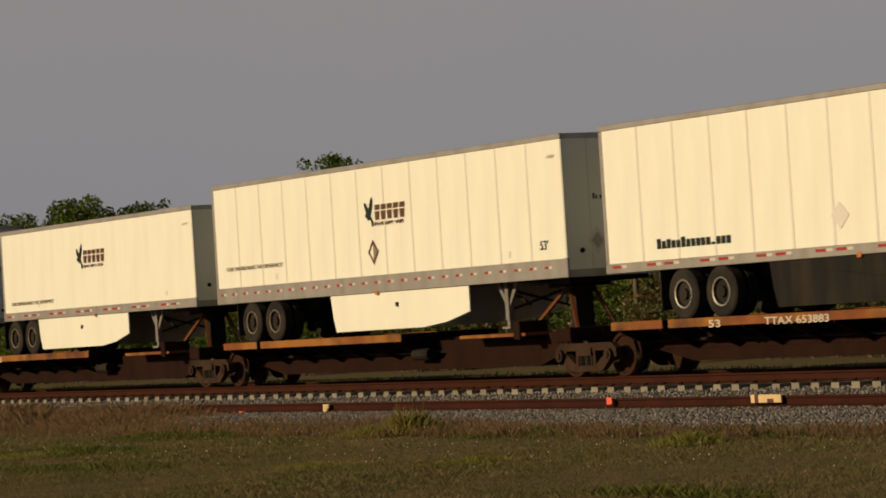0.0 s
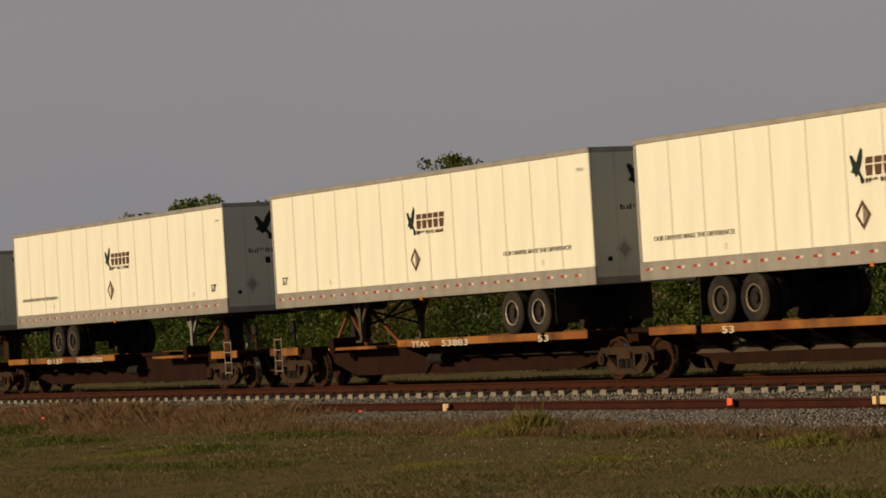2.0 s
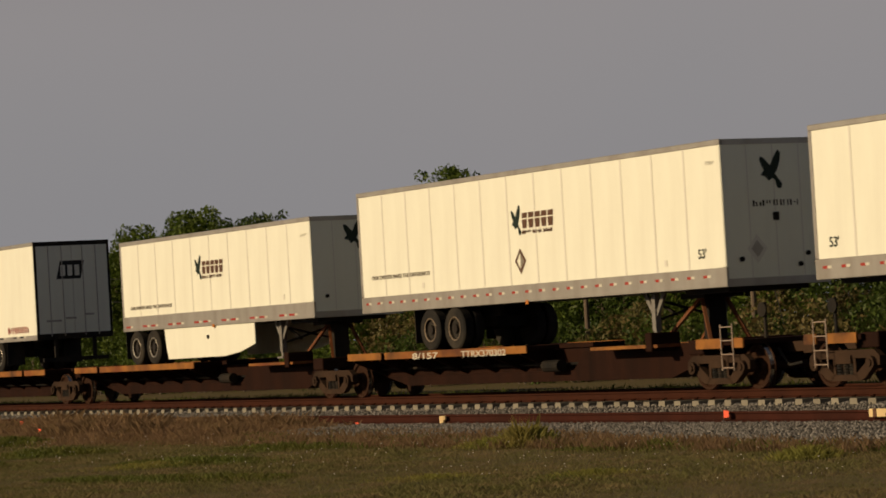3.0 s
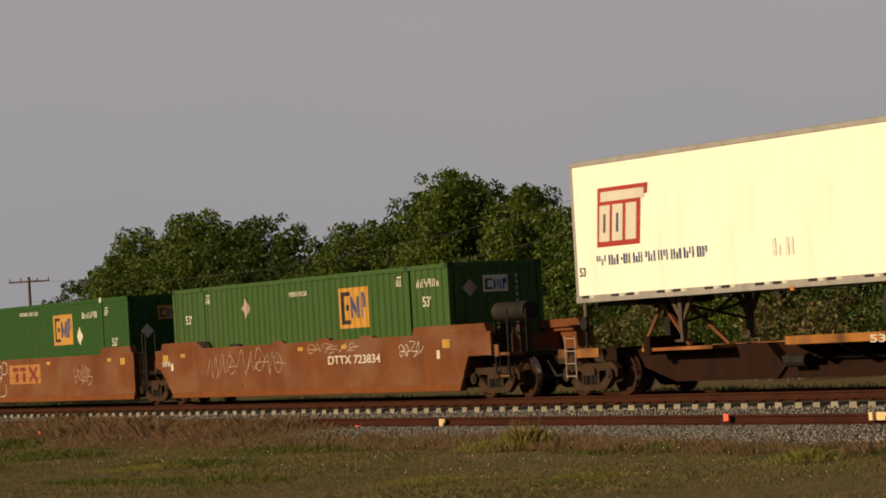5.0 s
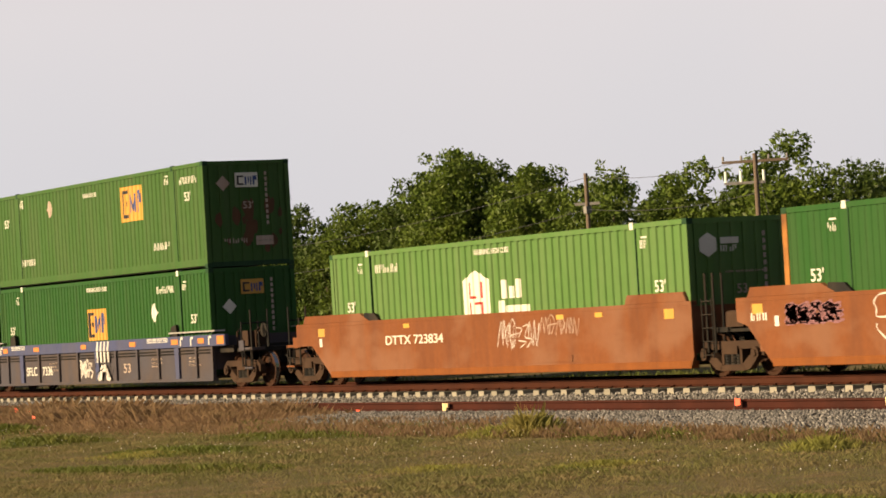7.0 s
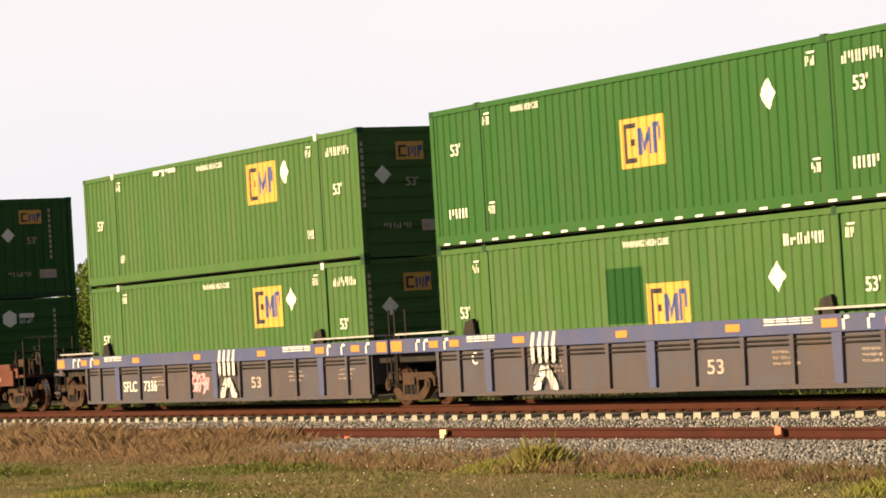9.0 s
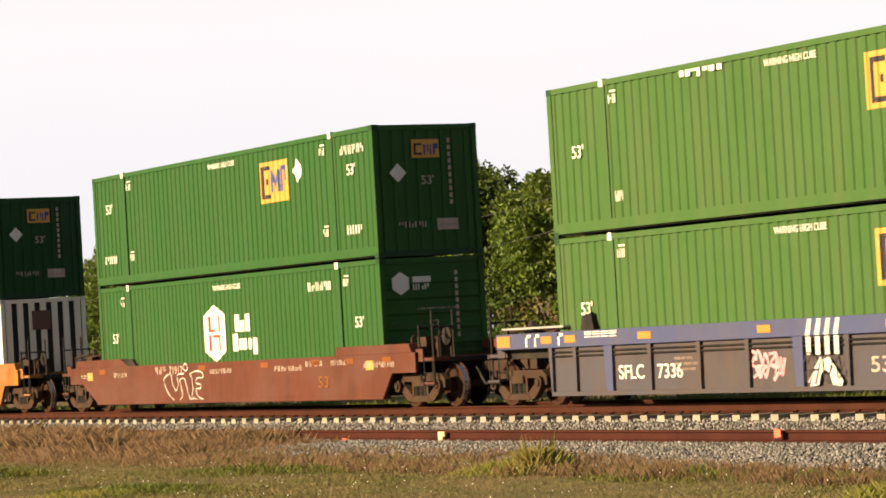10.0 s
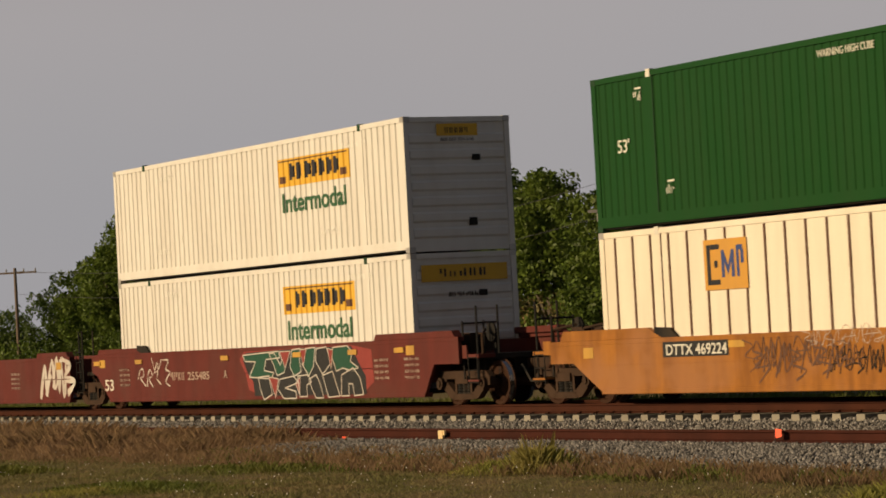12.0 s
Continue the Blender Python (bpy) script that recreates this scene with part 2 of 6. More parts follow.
M_LEAF = [leafy("oak_leaves", (0.072, 0.112, 0.014), (0.115, 0.15, 0.022), 0.4, sheen=0.35),
          leafy("dark_leaves", (0.045, 0.074, 0.012), (0.078, 0.108, 0.018), 0.4, sheen=0.35),
          leafy("young_leaves", (0.09, 0.15, 0.02), (0.125, 0.175, 0.03), 0.4, sheen=0.35),
          leafy("dry_leaves", (0.13, 0.12, 0.045), (0.17, 0.11, 0.04), 0.4, sheen=0.35)]
M_GRASS = leafy("short_grass", (0.128, 0.124, 0.042), (0.225, 0.162, 0.086), 0.16, 0.3, 0.8, 0.35)
M_LUSH = leafy("lush_grass", (0.085, 0.105, 0.017), (0.125, 0.115, 0.025), 0.2, 0.5, 0.65, 0.35)
M_WEED = leafy("yellow_green_weed", (0.22, 0.22, 0.05), (0.27, 0.22, 0.07), 0.25, 0.8, 0.7, 0.55)
M_STRAW = leafy("dry_tall_grass", (0.235, 0.153, 0.088), (0.15, 0.105, 0.052), 0.06, 0.6, 0.8, 0.62)
M_SOIL = mat("grassy_soil", (0.1, 0.082, 0.03), 0.95, var=0.35, scale=0.3, dirt=(0.14, 0.09, 0.042), amount=0.85, streak=False, bump=0.03, bscale=14, position=True)

# ---------------------------------------------------------------- building helpers
class Geo:
    """Collects solids into one mesh."""
    def __init__(self):
        self.v, self.f = [], []
    def add(self, vs, fs):
        k = len(self.v)
        self.v += [tuple(p) for p in vs]
        self.f += [tuple(i + k for i in q) for q in fs]
        return self
    def box(self, x0, x1, y0, y1, z0, z1):
        return self.add([(x, y, z) for x in (x0, x1) for y in (y0, y1) for z in (z0, z1)],
                        [(0, 1, 3, 2), (4, 6, 7, 5), (0, 4, 5, 1), (2, 3, 7, 6), (0, 2, 6, 4), (1, 5, 7, 3)])
    def prism(self, pts, y0, y1):
        """A polygon in x and z, drawn out along y."""
        n = len(pts)
        area = sum(pts[i][0] * pts[(i + 1) % n][1] - pts[(i + 1) % n][0] * pts[i][1] for i in range(n))
        if area < 0:
            pts = pts[::-1]
        vs = [(x, y0, z) for x, z in pts] + [(x, y1, z) for x, z in pts]
        return self.add(vs, [tuple(range(n)), tuple(range(2 * n - 1, n - 1, -1))] + [(i, i + n, (i + 1) % n + n, (i + 1) % n) for i in range(n)])
    def cyl(self, p, q, r, r2=None, n=12):
        p, q = Vector(p), Vector(q)
        r2 = r if r2 is None else r2
        d = (q - p).normalized()
        a = d.orthogonal().normalized()
        b = d.cross(a)
        vs = []
        for c, rad in ((p, r), (q, r2)):
            vs += [c + (a * math.cos(2 * math.pi * i / n) + b * math.sin(2 * math.pi * i / n)) * rad for i in range(n)]
        return self.add(vs, [tuple(range(n - 1, -1, -1)), tuple(range(n, 2 * n))] + [(i, (i + 1) % n, (i + 1) % n + n, i + n) for i in range(n)])
    def bar(self, p, q, w, h):
        """A rectangular bar from p to q, w wide across, h high."""
        p, q = Vector(p), Vector(q)
        d = (q - p).normalized()
        up = Vector((0, 0, 1)) if abs(d.z) < 0.95 else Vector((1, 0, 0))
        a = d.cross(up).normalized() * (w / 2)
        b = a.cross(d).normalized() * (h / 2)
        vs = [c + s * a + t * b for c in (p, q) for s, t in ((-1, -1), (1, -1), (1, 1), (-1, 1))]
        return self.add(vs, [(0, 1, 2, 3), (7, 6, 5, 4), (0, 4, 5, 1), (1, 5, 6, 2), (2, 6, 7, 3), (3, 7, 4, 0)])
    def lathe(self, prof, centre, n=24, caps=True):
        """A profile of (y, radius) turned about an axle along y."""
        cx, cy, cz = centre
        vs = [(cx + r * math.cos(2 * math.pi * i / n), cy + y, cz + r * math.sin(2 * math.pi * i / n)) for y, r in prof for i in range(n)]
        fs = [(j * n + i, (j + 1) * n + i, (j + 1) * n + (i + 1) % n, j * n + (i + 1) % n) for j in range(len(prof) - 1) for i in range(n)]
        return self.add(vs, fs + ([tuple(range(n)), tuple(range(len(prof) * n - 1, (len(prof) - 1) * n - 1, -1))] if caps else []))
    def mesh(self, name):
        me = bpy.data.meshes.new(name)
        me.from_pydata(self.v, [], self.f)
        me.update()
        return me

def part(name, geo, material, parent=None, label="", bevel=0.0, smooth=False):
    """One mesh object under a thing or under a part."""
    me = geo.mesh(name) if isinstance(geo, Geo) else geo
    if material and not me.materials:
        me.materials.append(material)
    if smooth:
        me.polygons.foreach_set("use_smooth", [True] * len(me.polygons))
    ob = new(name, me)
    ob.parent = parent
    if bevel:
        b = ob.modifiers.new("bevel", "BEVEL")
        b.width, b.segments, b.limit_method = bevel, 1, "ANGLE"
    return tagged(ob, label=label)

def thing(name, label, category, group="", kind="", at=(0, 0, 0)):
    ob = new(name)
    ob.location = at
    return tagged(ob, label, category, group, kind)

def mesh_np(name, verts, faces, material, smooth=False):
    """One mesh from arrays whose faces all have the same number of corners."""
    me = bpy.data.meshes.new(name)
    k = faces.shape[1]
    me.vertices.add(len(verts))
    me.vertices.foreach_set("co", verts.astype(np.float32).ravel())
    me.loops.add(faces.size)
    me.loops.foreach_set("vertex_index", faces.astype(np.int32).ravel())
    me.polygons.add(len(faces))
    me.polygons.foreach_set("loop_start", np.arange(0, faces.size, k, dtype=np.int32))
    me.update(calc_edges=True)
    me.materials.append(material)
    return me

TEXTS = {}
def text_mesh(words, bold=0.0):
    """The words as a flat mesh with capitals 1 m high, from Blender's own font."""
    if (words, bold) not in TEXTS:
        cu = bpy.data.curves.new("lettering", "FONT")
        cu.body, cu.size = words, 1.37
        cu.extrude, cu.offset = 0.004, bold
        tmp = bpy.data.objects.new("lettering", cu)
        scene.collection.objects.link(tmp)
        me = bpy.data.meshes.new_from_object(tmp.evaluated_get(bpy.context.evaluated_depsgraph_get()))
        bpy.data.objects.remove(tmp)
        TEXTS[words, bold] = me
    return TEXTS[words, bold]

def lettering(words, x, z, height, material, parent, y=-1.3, width=None, end=None, label="", bold=0.012):
    """Words on the near side, or on the front end face when end gives its x; x (or y there) and z are the lower left corner."""
    me = text_mesh(words, bold).copy()
    me.materials.clear()
    me.materials.append(material)
    xs = [v.co.x for v in me.vertices]
    sx = width / max(xs) if width else height
    ob = new("lettering", me)
    ob.parent = parent
    turn = pose(0, 0, 0, 90, 0, 90) if end is not None else pose(0, 0, 0, 90)
    place = Vector((end, x, z)) if end is not None else Vector((x, y, z))
    ob.matrix_local = Matrix.Translation(place) @ turn @ Matrix.Diagonal((sx, height, 1, 1))
    return tagged(ob, label=label or "painted lettering")

def bars(x, z, w, h, material, parent, y=-1.3, end=None, words=3, name="marking", label=""):
    """Unreadable writing: small plain bars of its size."""
    rnd, made = random.Random(int(abs(x * 91 + z * 37 + w * 13) * 10)), []
    def put(a, b, lo, hi):
        g = Geo()
        if end is None:
            g.box(x + a, x + b, y - 0.004, y, z + lo, z + hi)
        else:
            g.box(end, end + 0.004, x + a, x + b, z + lo, z + hi)
        made.append(part(name, g, material, parent, label))
    step = w / words
    for i in range(words):
        a, stop = i * step, i * step + step * (0.86 if words > 1 else 1.0)
        if words == 1 or h < 0.05:
            put(a, stop, 0, h)
            continue
        n = max(1, round((stop - a) / (h * 0.5)))
        q = (stop - a) / n
        for k in range(n):
            put(a + k * q, a + k * q + q * rnd.uniform(0.32, 0.6), 0 if rnd.random() < 0.8 else h * 0.4, h if rnd.random() < 0.8 else h * 0.65)
    return made[-1]

# ---------------------------------------------------------------- ground and tracks
def extrude_x(prof, x0, x1):
    """A cross-section in y and z, drawn out along x."""
    g, n = Geo(), len(prof)
    return g.add([(x0, y, z) for y, z in prof] + [(x1, y, z) for y, z in prof],
                 [tuple(range(n - 1, -1, -1)), tuple(range(n, 2 * n))] + [(i, (i + 1) % n, (i + 1) % n + n, i + n) for i in range(n)])

GROUND_Z = -0.55
gg = Geo()
gg.add([(-1500, -1500, GROUND_Z), (1500, -1500, GROUND_Z), (1500, 1500, GROUND_Z), (-1500, 1500, GROUND_Z)], [(0, 1, 2, 3)])
ground = part("ground", gg, M_SOIL)
tagged(ground, "mown field of short green and straw-coloured grass", "ground", kind="structure")
# widened behind the main track: a dark strip standing for the train's shade
bed = part("ballast_bed", extrude_x([(-9.3, -0.60), (-7.8, -0.47), (-6.3, -0.43), (-3.3, -0.43), (-1.9, -0.38), (-1.42, -0.36), (-1.26, -0.295), (1.9, -0.295), (4.2, -0.42), (8.4, -0.50), (8.9, -0.60)], -260, 160), M_BED)
tagged(bed, "bed of crushed grey stone under the two tracks", "ballast", kind="structure")

def rail_profile(y, top, height):
    b, h = top - height, height
    half = [(0.075, 0.0), (0.075, 0.014), (0.012, 0.04), (0.012, h - 0.05), (0.037, h - 0.036), (0.037, h - 0.006), (0.03, h)]
    return [(y + a, b + c) for a, c in half] + [(y - a, b + c) for a, c in reversed(half)]

main_track = thing("main_track", "straight railway track with rusty rails on concrete sleepers", "railway track", kind="structure")
for y in (-0.755, 0.755):
    part("rail", extrude_x(rail_profile(y, 0.0, 0.186), -260, 160), M_RAIL, main_track, "rust-brown steel rail")
siding = thing("siding_track", "dark rusty siding rail sunk in grey stone", "railway track", kind="structure")
for y in (-5.05,):
    part("rail", extrude_x(rail_profile(y, -0.215, 0.186), -260, 160), M_RAIL2, siding, "dark rusted steel rail")
sg = Geo()
sg.prism([(-0.13, -0.42), (0.13, -0.42), (0.115, -0.19), (-0.115, -0.19)], -1.3, 1.3)
sleeper_mesh = sg.mesh("sleeper")
sleeper_mesh.materials.append(M_TIE)
clip_mesh = Geo().box(-0.045, 0.045, -0.87, -0.80, -0.19, -0.15).box(-0.025, 0.025, -0.92, -0.87, -0.19, -0.165).mesh("rail_clip")
clip_mesh.materials.append(M_RAIL)

# ---------------------------------------------------------------- loose stone, grass and weeds
rng = np.random.default_rng(7)
OCTA = np.array([(1, 0, 0), (-1, 0, 0), (0, 1, 0), (0, -1, 0), (0, 0, 1), (0, 0, -1)], float)
OCTF = np.array([(0, 2, 4), (2, 1, 4), (1, 3, 4), (3, 0, 4), (2, 0, 5), (1, 2, 5), (3, 1, 5), (0, 3, 5)])

def bed_height(y):
    return np.interp(y, [-9.3, -7.8, -6.3, -3.3, -1.9, -1.42, -1.26, 1.9], [-0.6, -0.47, -0.43, -0.43, -0.38, -0.36, -0.295, -0.295])

def stones(name, n, x0, x1, y0, y1, label, lift=0.012, spacing=0.0):
    x, y = rng.uniform(x0, x1, n), rng.uniform(y0, y1, n)
    if spacing:
        x = np.floor((x - 0.16) / spacing) * spacing + 0.16 + rng.uniform(0.15, spacing - 0.15, n)
    size = rng.uniform(0.018, 0.042, (n, 1, 1)) * rng.uniform(0.7, 1.3, (n, 6, 1))
    v = OCTA[None] * size
    a, b = rng.uniform(0, 6.28, n), rng.uniform(-0.8, 0.8, n)
    ca, sa, cb, sb = (f(q)[:, None] for q in (a, b) for f in (np.cos, np.sin))
    vx, vy, vz = v[..., 0], v[..., 1], v[..., 2]
    vy, vz = vy * cb - vz * sb, vy * sb + vz * cb
    vx, vy = vx * ca - vy * sa, vx * sa + vy * ca
    p = np.stack([vx + x[:, None], vy + y[:, None], vz + bed_height(y)[:, None] + lift], -1).reshape(-1, 3)
    f = (OCTF[None] + 6 * np.arange(n)[:, None, None]).reshape(-1, 3)
    ob = new(name, mesh_np(name, p, f, M_STONE))
    return tagged(ob, label, "gravel", kind="stuff")

stones("gravel", 26000, -75, 30, -3.4, -0.95, "loose grey crushed stone between the tracks")
stones("gravel", 12000, -64, 29, -1.5, -0.82, "crushed grey stone packed between the sleepers", 0.012, 0.61)
stones("gravel", 28000, -6, 28, -8.75, -5.12, "loose grey crushed stone beside the siding rail")
stones("gravel", 11000, -60, 30, -4.98, -3.3, "loose grey crushed stone behind the siding rail")

def blades(name, x, y, z, h, w, lean, material, label, category="grass"):
    """Grass blades: each a tapered leaf of two triangles, leaning its own way."""
    n = len(x)
    a, d = rng.uniform(0, 6.28, n), rng.uniform(0, 6.28, n)
    dx, dy = np.cos(a) * w / 2, np.sin(a) * w / 2
    lx, ly = np.cos(d) * lean * h, np.sin(d) * lean * h
    z = np.broadcast_to(z, (n,))
    v = np.stack([np.stack([x - dx, y - dy, z], -1), np.stack([x + dx, y + dy, z], -1),
                  np.stack([x + lx * .35 + dx * .7, y + ly * .35 + dy * .7, z + h * .6], -1), np.stack([x + lx, y + ly, z + h], -1)], 1).reshape(-1, 3)
    k = 4 * np.arange(n)[:, None]
    f = np.concatenate([k + [0, 1, 2], k + [0, 2, 3]], 1).reshape(-1, 3)
    ob = new(name, mesh_np(name, v, f, material))
    return tagged(ob, label, category, kind="stuff")

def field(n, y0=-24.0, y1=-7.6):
    """Even scatter over a wedge of the field, shaped to fit the camera's view."""
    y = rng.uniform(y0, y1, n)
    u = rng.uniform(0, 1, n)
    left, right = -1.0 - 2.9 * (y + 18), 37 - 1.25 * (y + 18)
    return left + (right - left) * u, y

def patchy(x, y, s, seed):
    """Smooth values from 0 to 1 over the field."""
    r = np.random.default_rng(seed)
    v = np.zeros_like(x)
    for i in range(7):
        a, k = r.uniform(0, 6.28), s * r.uniform(0.6, 2.2)
        v += np.sin((x * math.cos(a) + y * math.sin(a)) * k + r.uniform(0, 6.28))
    return 0.5 + v / 7.5

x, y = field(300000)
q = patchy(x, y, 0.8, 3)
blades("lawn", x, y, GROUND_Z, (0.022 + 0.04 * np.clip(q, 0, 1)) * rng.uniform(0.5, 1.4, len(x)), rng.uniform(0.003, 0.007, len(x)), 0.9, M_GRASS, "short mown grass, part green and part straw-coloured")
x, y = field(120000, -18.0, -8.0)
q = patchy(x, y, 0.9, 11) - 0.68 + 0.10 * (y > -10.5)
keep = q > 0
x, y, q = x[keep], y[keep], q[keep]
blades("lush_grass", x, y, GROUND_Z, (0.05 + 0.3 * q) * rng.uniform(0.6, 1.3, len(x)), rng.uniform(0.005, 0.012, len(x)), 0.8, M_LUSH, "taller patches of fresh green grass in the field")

def clumps(n, x0, x1, y0, y1, per, spread):
    cx, cy = rng.uniform(x0, x1, n), rng.uniform(y0, y1, n)
    x = np.repeat(cx, per) + rng.normal(0, spread, n * per)
    y = np.repeat(cy, per) + rng.normal(0, spread, n * per)
    s = np.repeat(rng.uniform(0.55, 1.2, n), per)
    return x, y, s

x, y, s = clumps(7400, -52, 0.6, -10.0, -6.0, 36, 0.42)
fade = np.clip((-1.0 - x) / 5.0, 0.25, 1.0) * np.clip((y + 10.2) / 1.6, 0.3, 1)
blades("dry_tall_grass", x, y, GROUND_Z, 0.45 * s * fade * (0.55 + 0.75 * patchy(x, y, 1.3, 21)) * rng.uniform(0.2, 1.0, len(x)), rng.uniform(0.002, 0.0042, len(x)), 0.75, M_STRAW, "tall dry straw-coloured grass along the siding")
x, y, s = clumps(900, -3, 28, -10.2, -6.6, 34, 0.16)
near = y < np.interp(x, [-3, 7, 11, 14.5, 28], [-6.6, -6.8, -7.9, -8.5, -9.0]) + 0.25 * (patchy(x, y, 1.5, 31) - 0.5)
x, y, s = x[near], y[near], s[near]
blades("dry_tall_grass", x, y, GROUND_Z, 0.17 * s * rng.uniform(0.4, 1.2, len(x)), rng.uniform(0.003, 0.006, len(x)), 0.5, M_STRAW, "low dry grass at the edge of the stone bed")
x, y, s = clumps(420, -2, 28, -10.0, -6.8, 24, 0.14)
near = y < np.interp(x, [-3, 7, 11, 14.5, 28], [-6.8, -7.0, -8.0, -8.5, -9.0])
x, y, s = x[near], y[near], s[near]
blades("weeds", x, y, GROUND_Z, 0.12 * s * rng.uniform(0.5, 1.3, len(x)), rng.uniform(0.005, 0.011, len(x)), 0.55, M_LUSH, "green weeds at the edge of the stone bed", "weeds")

x, y, s = clumps(1500, -70, 14, 7.6, 11.0, 16, 0.22)
blades("verge_grass", x, y, GROUND_Z, 0.26 * s * rng.uniform(0.4, 1.15, len(x)), rng.uniform(0.01, 0.022, len(x)), 0.45, M_LUSH, "rough green grass on the verge behind the tracks")

def weed_clump(x, y, h, r, n, label):
    a, d = rng.uniform(0, 6.28, n), np.abs(rng.normal(0, r, n))
    px, py = x + np.cos(a) * d, y + np.sin(a) * d
    hh = h * np.exp(-(d / (1.5 * r)) ** 2) * rng.uniform(0.55, 1.15, n)
    blades("weed_clump", px, py, GROUND_Z, hh, rng.uniform(0.002, 0.006, n), 0.7, M_WEED, label, "weeds")

weed_clump(10.9, -9.5, 0.36, 0.45, 1500, "bushy clump of tall yellow-green grass")
n = 34
px, py = 10.95 + rng.normal(0, 0.13, n), -9.5 + rng.normal(0, 0.13, n)
blades("weed_stalks", px, py, GROUND_Z, rng.uniform(0.35, 0.62, n), rng.uniform(0.006, 0.011, n), 0.25, M_WEED, "few tall thin yellow-green weed stalks", "weeds")
weed_clump(10.2, -9.8, 0.2, 0.55, 900, "low clump of green weeds beside the stone bed")
weed_clump(21.7, -11.3, 0.2, 0.5, 900, "low green weed clump in the field")
weed_clump(21.2, -14.5, 0.11, 0.6, 1000, "flat green weed patch in the field")
weed_clump(7.0, -14.8, 0.11, 1.0, 1400, "low spread of green weeds in the field")
weed_clump(18.6, -15.6, 0.09, 0.8, 1000, "low spread of fresh weeds in the field")

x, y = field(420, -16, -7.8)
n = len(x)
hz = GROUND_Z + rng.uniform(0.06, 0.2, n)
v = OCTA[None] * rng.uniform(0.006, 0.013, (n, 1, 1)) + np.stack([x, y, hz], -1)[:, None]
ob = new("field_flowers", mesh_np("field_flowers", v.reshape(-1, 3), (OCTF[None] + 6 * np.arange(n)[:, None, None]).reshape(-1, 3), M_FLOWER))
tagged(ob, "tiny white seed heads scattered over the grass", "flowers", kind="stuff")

# ---------------------------------------------------------------- marker flags and rail markers
def pin_flag(x, y, z, lean=0.0):
    f = thing("marker_flag", "small orange-red marker flag on a thin wire", "flag", "marker flags along the siding", at=(x, y, GROUND_Z + 0.08))
    top = z - GROUND_Z - 0.08
    part("staff", Geo().cyl((0, 0, -0.06), (lean, 0, top + 0.06), 0.006, n=6), M_WIRE, f)
    g = Geo()
    g.add([(lean, 0, top - 0.07), (lean + 0.07, -0.012, top - 0.075), (lean + 0.15, 0.01, top - 0.06), (lean + 0.15, 0.01, top + 0.05), (lean + 0.07, -0.012, top + 0.06), (lean, 0, top + 0.06)],
          [(0, 1, 4, 5), (1, 2, 3, 4)])
    ob = part("flag", g, M_FLAG, f, "orange-red plastic flag")
    s = ob.modifiers.new("thickness", "SOLIDIFY")
    s.thickness = 0.004

for fx, fy, fz, ln in ((10.62, -5.2, -0.25, 0.02), (-3.96, -5.2, -0.42, 0.0), (-6.4, -6.6, -0.30, 0.03), (-19.0, -7.4, -0.2, 0.0), (-15.5, -8.4, -0.22, 0.02), (-13.6, -9.0, -0.3, 0.0)):
    pin_flag(fx, fy, fz, ln)
marker = thing("rail_marker", "small pale yellow marker box clamped to the siding rail", "marker", at=(0, -5.13, -0.33))
part("box", Geo().box(-0.08, 0.08, -0.06, 0.0, -0.07, 0.09).box(0.08, 0.14, -0.05, 0.0, 0.0, 0.09), M_PLATE, marker, bevel=0.008)
part("clamp", Geo().box(-0.05, 0.05, -0.02, 0.03, -0.09, -0.07), M_RAIL2, marker)
marker = thing("rail_marker", "long pale yellow marker plate fixed to the siding rail", "marker", at=(15.35, -5.13, -0.28))
part("plate", Geo().box(-0.42, 0.42, -0.04, 0.0, -0.05, 0.09), M_PLATE, marker, bevel=0.008)
part("band", Geo().box(-0.30, -0.20, -0.046, -0.04, -0.05, 0.09), M_BROWNMARK, marker)
part("band", Geo().box(0.05, 0.22, -0.046, -0.04, -0.05, 0.02), M_BROWNMARK, marker)

# ---------------------------------------------------------------- trees, shrubs, poles
def leaves_mesh(name, centres, radii, per, size, material, seed):
    """Leaves of two triangles each, thick near the outside of uneven clumps."""
    r = np.random.default_rng(seed)
    out = []
    for c, rad in zip(centres, radii):
        k = int(per * (rad / 1.2) ** 2)
        d = r.normal(size=(k, 3))
        d /= np.linalg.norm(d, axis=1)[:, None]
        lump = 1 + 0.22 * np.sin(d[:, :1] * 5 + c[0]) * np.cos(d[:, 2:] * 6 + c[1])
        out.append(c + d * lump * rad * (r.uniform(0.35, 1.0, (k, 1)) ** 0.5) * np.array([1.0, 1.0, 0.85]))
    p = np.concatenate(out)
    n = len(p)
    a, b = r.normal(size=(n, 3)), r.normal(size=(n, 3))
    a /= np.linalg.norm(a, axis=1)[:, None]
    b -= (a * b).sum(1)[:, None] * a
    b /= np.linalg.norm(b, axis=1)[:, None]
    s = size * r.uniform(0.55, 1.3, (n, 1))
    v = np.stack([p - a * s, p + b * s * 0.45, p + a * s, p - b * s * 0.45], 1).reshape(-1, 3)
    k = 4 * np.arange(n)[:, None]
    return mesh_np(name, v, np.concatenate([k + [0, 1, 2], k + [0, 2, 3]], 1).reshape(-1, 3), material)

